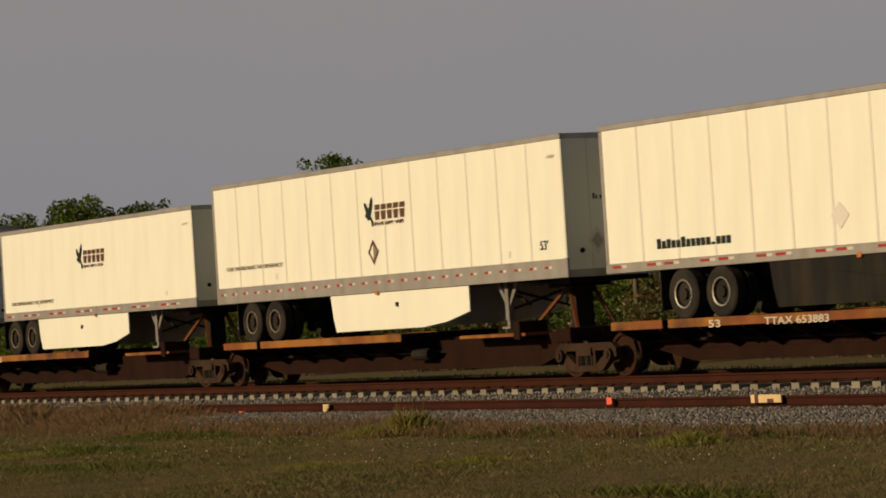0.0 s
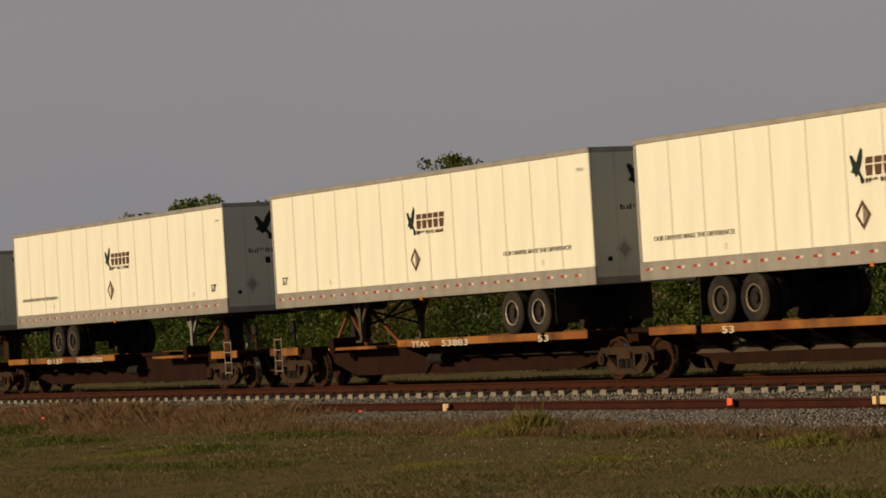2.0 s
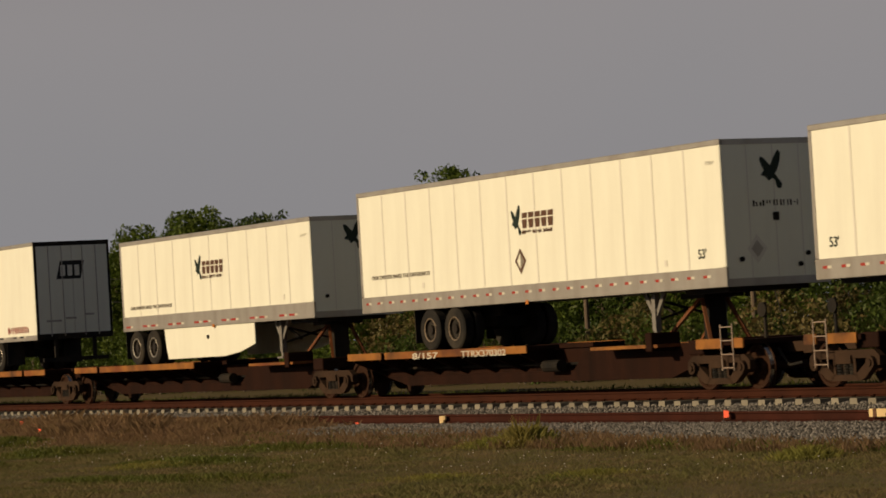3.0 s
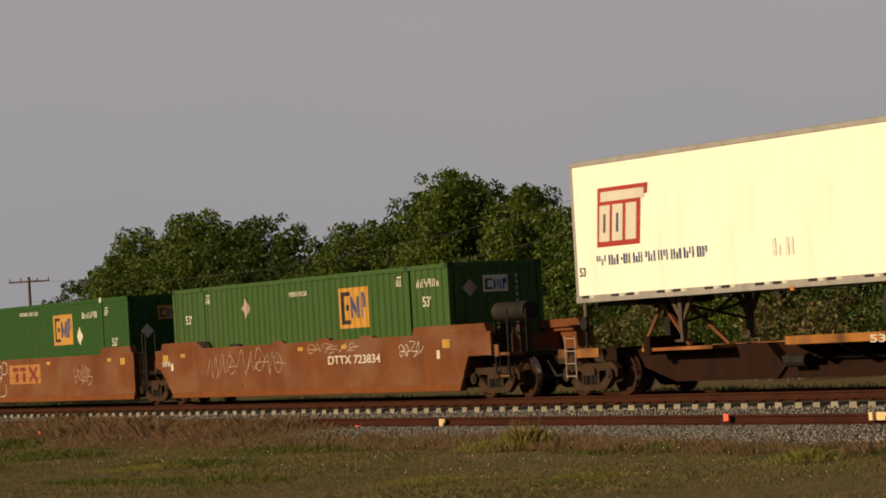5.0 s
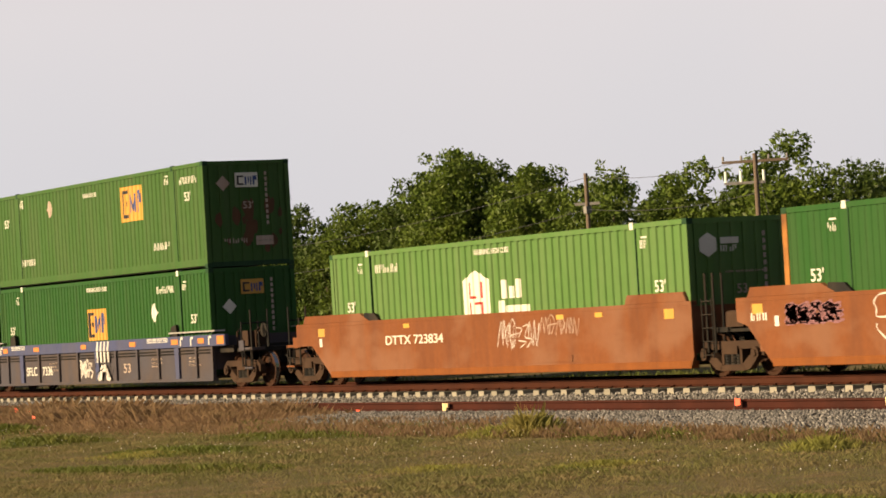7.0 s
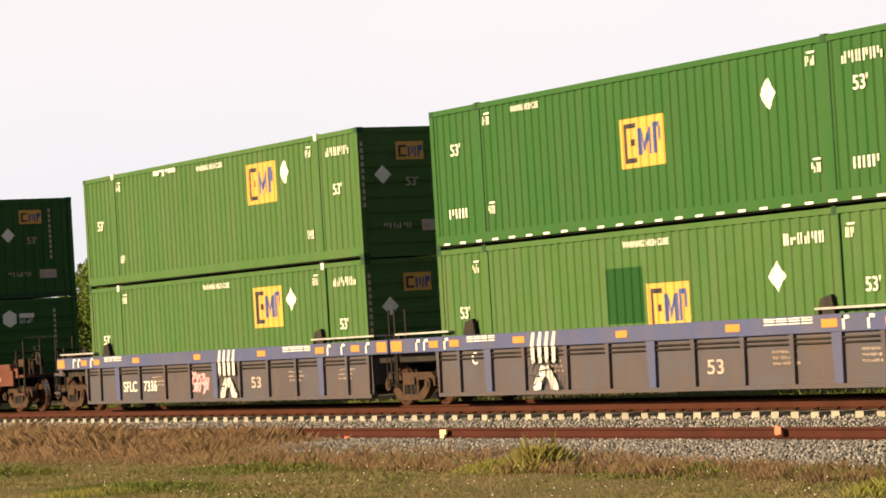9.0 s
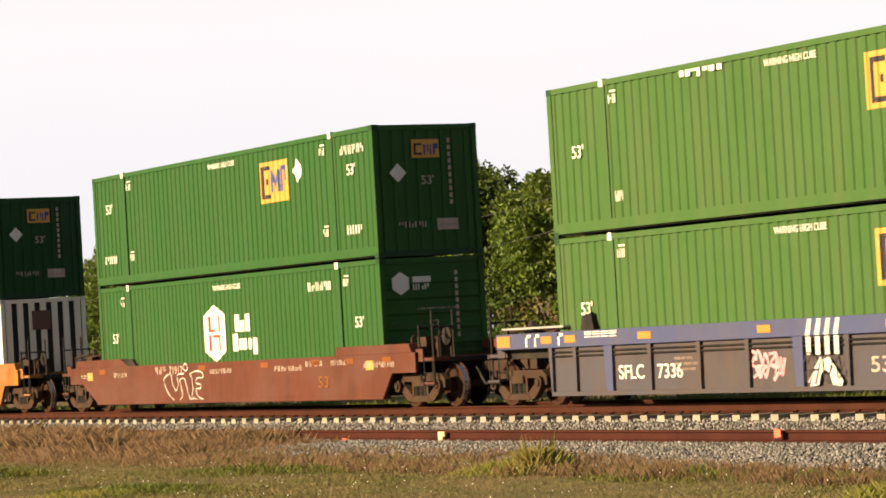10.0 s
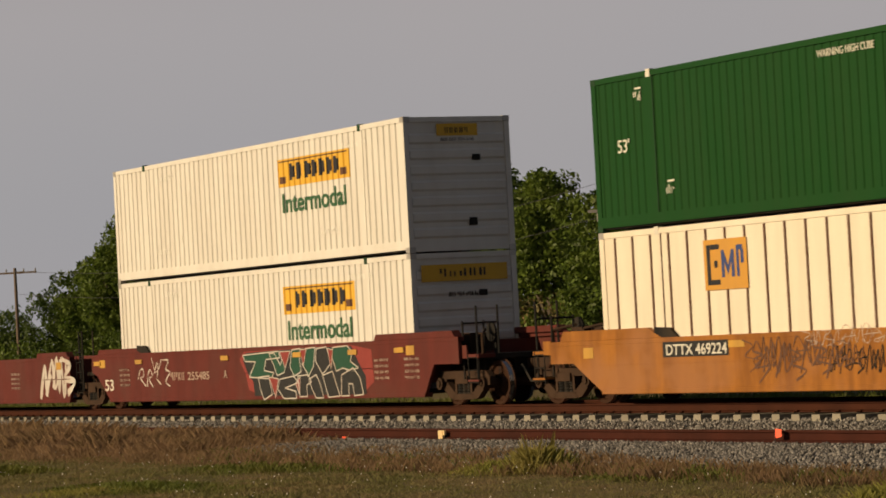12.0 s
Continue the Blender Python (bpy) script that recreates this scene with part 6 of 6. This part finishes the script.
# blue and grey three-unit car with double stacks
o = -248.0
car = rolling("well_car", "blue and grimy grey ribbed three-unit well car with graffiti", "railway car", o, "cars of the train")
STK = (-248.0, -228.3, -208.8, -189.2)
for tx in STK:
    truck(car, tx - o)
for tx in STK[1:-1]:
    joint_gear(car, tx - o, M_BLUE)
end_gear(car, STK[0] - o, -1, M_SLATE, 1.45)
end_gear(car, STK[-1] - o, 1, M_SLATE, 1.45)
for i, (a, b) in enumerate(zip(STK, STK[1:])):
    a, b = a - o, b - o
    for s in (-1, 1):
        yy = lambda p, q: sorted((s * p, s * q))
        part("top_chord", Geo().box(a - 0.35, b - 0.45, *yy(1.43, 1.31), 1.14, 1.45), M_BLUE, car, "blue top chord", bevel=0.012)
        part("side_sheet", Geo().box(a + 1.75, b - 1.35, *yy(1.36, 1.31), 0.24, 1.14), M_SLATE, car, "grimy grey-blue side sheet")
        part("bottom_chord", Geo().box(a + 1.75, b - 1.35, *yy(1.43, 1.26), 0.2, 0.28), M_SLATE, car)
        part("side_pipe", Geo().cyl((a + 1.8, s * 1.39, 1.05), (b - 1.4, s * 1.39, 1.05), 0.018, n=6).cyl((a + 1.8, s * 1.39, 0.97), (b - 1.4, s * 1.39, 0.97), 0.018, n=6), M_BLACK, car)
        for k, u in enumerate((1.77, 2.67, 3.89, 5.34, 6.99, 8.53, 10.06, 11.48, 13.07, 14.58, 15.89, 17.19, 18.25)):
            x = a + u
            wide = k in (2, 6, 10)
            g = Geo().prism([(x - (0.15 if wide else 0.075), 1.14), (x + (0.15 if wide else 0.06), 1.14), (x + (0.12 if wide else 0.03), 0.22), (x - (0.1 if wide else 0.02), 0.22)], *yy(1.425, 1.33))
            part("side_rib", g, M_BLUE if wide else M_SLATE, car)
        part("walk_edge", Geo().box(a - 0.1, a + 2.3, *yy(1.42, 1.1), 1.53, 1.57), M_ALU, car)
        part("walk_edge", Geo().box(b - 4.2, b - 1.1, *yy(1.42, 1.1), 1.53, 1.57), M_ALU, car)
        part("walk_post", Geo().box(a, a + 0.08, *yy(1.40, 1.34), 1.45, 1.53).box(b - 4.1, b - 4.0, *yy(1.40, 1.34), 1.45, 1.53), M_BLACK, car)
        for gx in (a + 2.9, b - 4.15):
            part("container_guide", Geo().prism([(gx, 1.45), (gx + 0.5, 1.45), (gx + 0.42, 1.78), (gx + 0.1, 1.72)], *yy(1.40, 1.32)), M_BLACK, car)
    part("well_floor", Geo().box(a + 1.9, b - 1.4, -1.3, 1.3, 0.26, 0.33), M_BLACK, car)
    part("end_bulkhead", Geo().box(a + 1.7, a + 1.8, -1.3, 1.3, 0.5, 1.4), M_SLATE, car)
    part("end_bulkhead", Geo().box(b - 1.45, b - 1.35, -1.3, 1.3, 0.5, 1.4), M_SLATE, car)
    part("body_bolster", Geo().box(a - 0.35, a + 1.6, -1.2, 1.2, 0.95, 1.14), M_BLACK, car)
    part("body_bolster", Geo().box(b - 1.3, b - 0.4, -1.2, 1.2, 0.95, 1.14), M_BLACK, car)
    y = -1.434
    for x, w2, h in ((a - 0.28, 0.5, 0.22), (a + 1.45, 0.4, 0.14), (a + 2.35, 0.4, 0.14), (a + 5.0, 0.45, 0.13), (a + 8.9, 0.4, 0.13), (a + 12.6, 0.45, 0.13), (b - 4.0, 0.45, 0.14), (b - 2.2, 0.4, 0.14), (b - 0.95, 0.45, 0.22)):
        part("reflector", Geo().box(x, x + w2, y - 0.004, y, 1.3 - h / 2, 1.3 + h / 2), M_OREFL, car, "orange reflector")
    for x in (a + 0.85, a + 1.2, a + 2.1, b - 3.4, b - 2.7, b - 1.5):
        part("jack_mark", Geo().box(x, x + 0.06, y - 0.004, y, 1.18, 1.42).box(x, x + 0.2, y - 0.004, y, 1.36, 1.42), M_MARK, car, "white painted mark")
    for x, w2 in ((a + 3.1, 1.2), (b - 5.7, 1.5)):
        for zz in (1.31, 1.36, 1.40):
            bars(x, zz, w2, 0.022, M_MARK, car, y=y, words=4)
    y = -1.364
    rnd = random.Random(40 + i)
    for x in (a + 6.1, b - 5.6, b - 3.0):
        for k in range(3):
            bars(x, 0.62 + k * 0.1, rnd.uniform(0.6, 0.9), 0.05, M_MARKDIM, car, y=y, words=3)
    lettering("53", b - 7.68, 0.5, 0.27, M_MARKDIM, car, y=y - 0.004, width=0.55)
    gx = (a + 10.25, a + 5.6, a + 10.0)[i]
    # tall sprayed figure: slanted strokes over the chord, a forked shape below
    for k in range(4):
        u = gx + 0.05 + k * 0.27
        strip = Geo().prism([(u, 1.15), (u + 0.14, 1.15), (u + 0.22, 1.43), (u + 0.11, 1.43)], -1.4345, -1.431)
        part("graffiti", strip, M_GRAFW, car, "thick white graffiti stroke")
        strip = Geo().prism([(u + 0.02, 0.82), (u + 0.15, 0.82), (u + 0.16, 1.13), (u + 0.02, 1.13)], y - 0.068, y - 0.064)
        part("graffiti", strip, M_GRAFW, car, "thick white graffiti stroke")
    for side in (-1, 1):
        c = gx + 0.58
        fork = Geo().prism([(c, 0.74), (c + side * 0.12, 0.78), (c + side * 0.3, 0.6), (c + side * 0.5, 0.36), (c + side * 0.45, 0.28), (c + side * 0.2, 0.3), (c + side * 0.12, 0.5), (c, 0.56)][::side], y - 0.068, y - 0.064)
        part("graffiti", fork, M_GRAFW, car, "thick white graffiti stroke")
    squiggle(car, gx + 0.05, 0.3, 1.05, 0.6, M_GRAFK, y - 0.072, 20 + i, 3, 0.035, label="black graffiti outline")
    if i in (0, 2):
        squiggle(car, a + 8.55, 0.4, 1.0, 0.5, M_GRAFP if i == 0 else M_GRAFW, y, 25 + i, 5, 0.08, label="sprayed graffiti tag")
        lettering("SFLC", a + 4.15, 0.5, 0.27, M_MARK, car, y=y - 0.004, width=0.9)
        lettering("7336", a + 5.5, 0.5, 0.27, M_MARK, car, y=y - 0.004, width=0.85)
    if i == 1:
        lettering("C", a + 3.15, 0.85, 0.25, M_MARK, car, y=y - 0.004)
STACKS = ((-206.91, "early", M_GREEN2, dict(HIGH, warn=(7.45, 8.5, 2.5), diamond=(4.7, 2.28), logo=(10.3, 1.56, 1.57, 1.0), low=((2.2, 3.35, 0.74), (12.55, 13.7, 0.74)), low_code=()),
           "plain", M_GREEN, dict(LOW, logo=(7.25, 1.13, 1.45, 0.92)), "green", "faded green", 0.58),
          (-226.51, "mid", M_GREEN, dict(HIGH, warn=(3.4, 4.5, 2.65), diamond=(12.33, 2.08), logo=(7.45, 1.13, 1.5, 0.93)),
           "low", M_GREEN2, dict(LOW, logo=(8.04, 0.92, 1.44, 0.94)), "green", "bright green", 0.58),
          (-246.03, "plain", M_GREEN2, dict(HIGH, size=((1.05, 1.62), (15.05, 1.62)), low=((2.3, 2.6, 0.68), (13.4, 13.75, 0.68)), low_code=()),
           "plain", M_GREEN2, dict(HIGH, size=((1.05, 1.52), (15.0, 1.52)), diamond=(12.3, 2.17), low=(), low_code=()), "ribs", "light green", -1.2))
for x, up_style, up_paint, up_marks, lo_style, lo_paint, lo_marks, end_kind, text_up, column in STACKS:
    container(x, 0.345, lo_paint, lo_style, "green corrugated container in a well car, yellow company panel", pitch=0.29 if lo_paint is M_GREEN2 else 0.24, end_style=end_kind, marks=lo_marks, digits=column)
    c = container(x, 3.255, up_paint, up_style, text_up + " corrugated container on another, yellow company panel", pitch=0.28, end_style=end_kind, marks=up_marks, digits=column,
                  dim_diamond=up_style == "early", rusty=up_style == "early")
scuffs = random.Random(3)
for k in range(7):
    u = 4.75 + k * 0.19
    part("scuff", Geo().box(u, u + scuffs.uniform(0.1, 0.26), -HALF - 0.003, -HALF + 0.001, 6.02 - scuffs.uniform(0.02, 0.16), 6.04), M_MARK, c, "scraped bare patch")

# brown car
o = -271.6
car = well_car(o, (-271.6, -252.2), M_BROWN, 1.18, "brown well car with white graffiti and orange reflectors", 0.2)
bars(-265.85 - o, 0.94, 0.7, 0.19, M_MARKDIM, car, y=YS, words=3)
lettering("71917", -265.0 - o, 0.94, 0.2, M_MARKDIM, car, y=YS - 0.004, width=0.85)
scrawl(car, -265.35 - o, 0.22, 2.45, 0.78, (((4, 84), (0, 70), (10, 30), (30, 5), (45, 20), (42, 55), (40, 70), (52, 76), (60, 30), (66, 10), (72, 40), (70, 80), (66, 90)),
    ((4, 84), (18, 92), (22, 60), (30, 40), (36, 60), (35, 88), (52, 92)), ((66, 90), (80, 98), (96, 94), (98, 78), (84, 76), (82, 60), (92, 56), (90, 44), (80, 42), (84, 20), (98, 6), (88, 2), (74, 14), (66, 4), (50, 6), (30, 3)),
    ((50, 110), (56, 124), (62, 110), (56, 100), (50, 110))), M_GRAFW, YS - 0.001, 0.045)
for x in (-269.6, -263.2, -259.6, -256.9, -255.2, -253.4):
    part("reflector", Geo().box(x - o, x + 0.42 - o, YS - 0.004, YS, 1.0, 1.12), M_ORANGE2, car, "dull orange reflector")
for x, w in ((-270.9, 0.7), (-268.6, 0.9), (-262.5, 1.3), (-258.85, 1.5), (-257.2, 0.9), (-255.9, 0.8), (-254.3, 1.5)):
    bars(x - o, 0.9 + 0.08 * (int(-x) % 2), w, 0.12, M_MARKDIM, car, y=YS, words=4)
lettering("53", -256.6 - o, 0.5, 0.26, M_ORANGE2, car, y=YS - 0.004, width=0.55)
container(-269.65, 0.345, M_GREEN, "hexagon", "green container in a well car with a white six-sided company panel", pitch=0.24, depth=0.022, end_style="ribs", marks=LOW)
container(-269.65, 3.255, M_GREEN, "plain", "green corrugated container stacked on another, yellow company panel", pitch=0.27)

# ochre car
o = -295.0
car = well_car(o, (-295.0, -276.0), M_OCHRE, 1.22, "ochre yellow well car with faded graffiti", 0.2)
part("number_board", Geo().box(-291.05 - o, -288.9 - o, YS - 0.001, YS + 0.004, 0.86, 1.14), M_GRAFK, car, "black number board")
lettering("DTTX 469224", -290.95 - o, 0.9, 0.2, M_MARK, car, y=YS - 0.004, width=2.0)
for k in range(3):
    part("faded_logo", Geo().prism([(-283.0 + k * 0.62 - o, 0.42), (-282.84 + k * 0.62 - o, 0.42), (-282.8 + k * 0.62 - o, 0.98), (-282.96 + k * 0.62 - o, 0.98)], YS - 0.004, YS), M_DULLRED, car, "faded red bars")
squiggle(car, -288.1 - o, 0.45, 2.6, 0.62, M_BROWNMARK, YS - 0.001, 61, 7, 0.05)
squiggle(car, -285.9 - o, 0.5, 1.6, 0.42, M_BLACK, YS - 0.001, 62, 9, 0.03)
squiggle(car, -288.4 - o, 0.6, 3.4, 0.5, M_BROWNMARK, YS - 0.003, 63, 11, 0.03)
squiggle(car, -286.6 - o, 0.95, 2.6, 0.3, M_MARKDIM, YS - 0.004, 64, 9, 0.02)
lettering("53", -278.43 - o, 0.54, 0.24, M_BROWNMARK, car, y=YS - 0.004, width=0.44)
for k in range(3):
    bars(-277.76 - o, 0.58 + k * 0.08, 0.4, 0.045, M_MARKDIM, car, y=YS, words=2)
for x in (-288.9, -281.7, -278.4):
    part("reflector", Geo().box(x - o, x + 0.5 - o, YS - 0.004, YS, 1.0, 1.12), M_YREFL, car)
container(-293.23, 0.345, M_CREAM, "white", "cream white plate-sided container with dark upright posts", end_style="posts")
container(-293.23, 3.255, M_GREEN3, "plain", "dark green container with a lightly ribbed side, yellow company panel", pitch=0.24, depth=0.02, marks=dict(LOW, logo=(10.26, 1.58, 1.48, 0.9), low_code=((2.58, 0.7), (13.56, 0.7))))

# dark red car, with an empty unit behind
o = -319.8
car = well_car(o - 19.6, (o - 19.6, -319.5, -299.1), M_DARKRED, 1.43, "dark red two-unit well car with a large green and red graffiti", 0.14)
o2 = o - 19.6
lettering("53", -318.05 - o2, 0.5, 0.3, M_MARK, car, y=YS - 0.004, width=0.6)
bars(-313.7 - o2, 0.72, 0.9, 0.2, M_MARKDIM, car, y=YS, words=4)
lettering("255485", -312.65 - o2, 0.72, 0.2, M_MARKDIM, car, y=YS - 0.004, width=1.3)
lettering("A", -310.5 - o2, 0.74, 0.2, M_MARKDIM, car, y=YS - 0.004)
scrawl(car, -315.8 - o2, 0.55, 2.1, 0.75, (((0, 30), (8, 60), (16, 62), (18, 40), (8, 36), (14, 20), (24, 6)), ((28, 5), (30, 40), (38, 60), (44, 40), (34, 30), (46, 0)), ((44, 100), (52, 60), (60, 84), (64, 60), (74, 96)),
    ((50, 50), (62, 54), (58, 30), (70, 10)), ((78, 92), (94, 88), (86, 60), (98, 50), (84, 20), (96, 4))), M_GRAFW, YS, 0.05)
def sprayed(pts, depth, fill, outline=0.0):
    """A flat sprayed shape; its points are hundredths of the whole graffiti's width and height."""
    p = [(-309.3 + u / 100 * 6.4 - o2, 0.2 + w / 100 * 1.2) for u, w in pts]
    part("graffiti", Geo().prism(p, YS - depth, YS), fill, car, "sprayed graffiti shape")
    if outline:
        ring = Geo()
        for a, b in zip(p, p[1:] + p[:1]):
            ring.bar((a[0], YS - depth - 0.003, a[1]), (b[0], YS - depth - 0.003, b[1]), 0.002, outline)
        part("graffiti_outline", ring, M_GRAFW, car)
sprayed([(-4, 80), (0, 95), (25, 96), (60, 98), (88, 98), (103, 88), (104, 30), (95, 8), (76, 14), (40, 10), (10, 12), (3, 20), (1, 48)], 0.003, M_GRAFR)
sprayed([(8, 6), (7, 36), (3, 50), (-1, 78), (2, 92), (30, 95), (60, 97), (88, 96), (94, 60), (98, 40), (98, 4), (60, 1), (26, 0)], 0.0045, M_GRAFK)
for k, pts in enumerate(([(31, 92), (40, 92), (35, 60)], [(21, 44), (29, 40), (26, 4)], [(48, 94), (53, 94), (50, 62)], [(70, 94), (74, 90), (72, 55)], [(43, 30), (47, 42), (46, 8)])):
    sprayed(pts, 0.0115 + 0.0005 * k, M_GRAFR, 0.02)
for k, pts in enumerate(([(-1, 88), (30, 93), (31, 80), (19, 78), (17, 57), (25, 52), (23, 40), (4, 45), (10, 74), (1, 76)], [(26, 90), (31, 66), (34, 90), (39, 91), (34, 52), (28, 46), (26, 61), (22, 89)],
                         [(41, 94), (48, 96), (47, 71), (48, 52), (42, 44), (39, 61)], [(52, 95), (60, 97), (58, 61), (54, 44), (49, 66)], [(74, 95), (85, 97), (89, 85), (87, 68), (93, 56), (87, 51), (81, 56), (76, 51), (73, 76)])):
    sprayed(pts, 0.006 + 0.0005 * k, M_GRAFG, 0.028)
sprayed([(61, 94), (69, 97), (72, 66), (65, 46), (60, 71)], 0.0088, M_GRAFK, 0.028)
for k, pts in enumerate(([(12, 44), (21, 46), (23, 10), (16, 0), (13, 22)], [(30, 39), (41, 44), (46, 32), (34, 22), (43, 15), (43, 2), (33, 2), (28, 20)], [(45, 44), (53, 46), (56, 32), (52, 27), (52, 5), (46, 5)],
                         [(54, 37), (60, 46), (63, 27), (65, 2), (59, 2), (56, 20)], [(65, 44), (73, 51), (76, 22), (78, 5), (69, 3)], [(80, 44), (89, 56), (94, 37), (96, 7), (89, 5), (88, 27), (85, 27), (85, 5), (79, 5)])):
    sprayed(pts, 0.0095 + 0.0005 * k, M_GRAFK, 0.028)
squiggle(car, -322.6 - o2, 0.4, 2.2, 0.9, M_GRAFW, YS, 76, 4, 0.2)
for x in (-318.7, -315.9, -310.6, -306.6, -303.8, -301.6):
    part("reflector", Geo().box(x - o2, x + 0.42 - o2, YS - 0.03, YS, 1.16, 1.27), M_YREFL, car, "yellow reflector")
for x in (-302.6, -301.2, -317.0, -325.0):
    for k in range(4):
        bars(x - o2, 0.6 + k * 0.13, 0.7, 0.06, M_MARKDIM, car, y=YS, words=3)
container(-317.04, 0.345, M_CWHITE, "lined", "white fine-ribbed container with a yellow company panel and green lettering", pitch=0.28, depth=0.04, end_style="lined", rail_paint=M_CWHITE)
container(-317.04, 3.255, M_CWHITE, "lined", "white fine-ribbed container stacked on another, with green lettering", pitch=0.28, depth=0.04, end_style="lined", rail_paint=M_CWHITE)

# ---------------------------------------------------------------- sleepers of the main track
for i in range(-105, 46):
    ob = part("sleeper", sleeper_mesh, None, main_track)
    ob.location = (i * 0.61 + 0.16 + ((i * 53) % 11 - 5) * 0.008, 0, -((i * 37) % 7) * 0.002)
    ob = part("rail_clip", clip_mesh, None, main_track)
    ob.location = (i * 0.61 + 0.16, 0, 0)

# ---------------------------------------------------------------- motion of the train
def motions():
    turns = [i * 0.1 for i in range(121)]
    for w, ax in WHEELSETS:
        walk(w, [(t, pose(ax, 0, 0.457, 0, 800 * t, 0)) for t in turns])
    for ob in MOVERS:
        x = ob.location.x
        walk(ob, [(t, pose(x + SPEED * t, 0, 0)) for t in (0.0, 3.0, 6.0, 9.0, 12.0)])


motions()
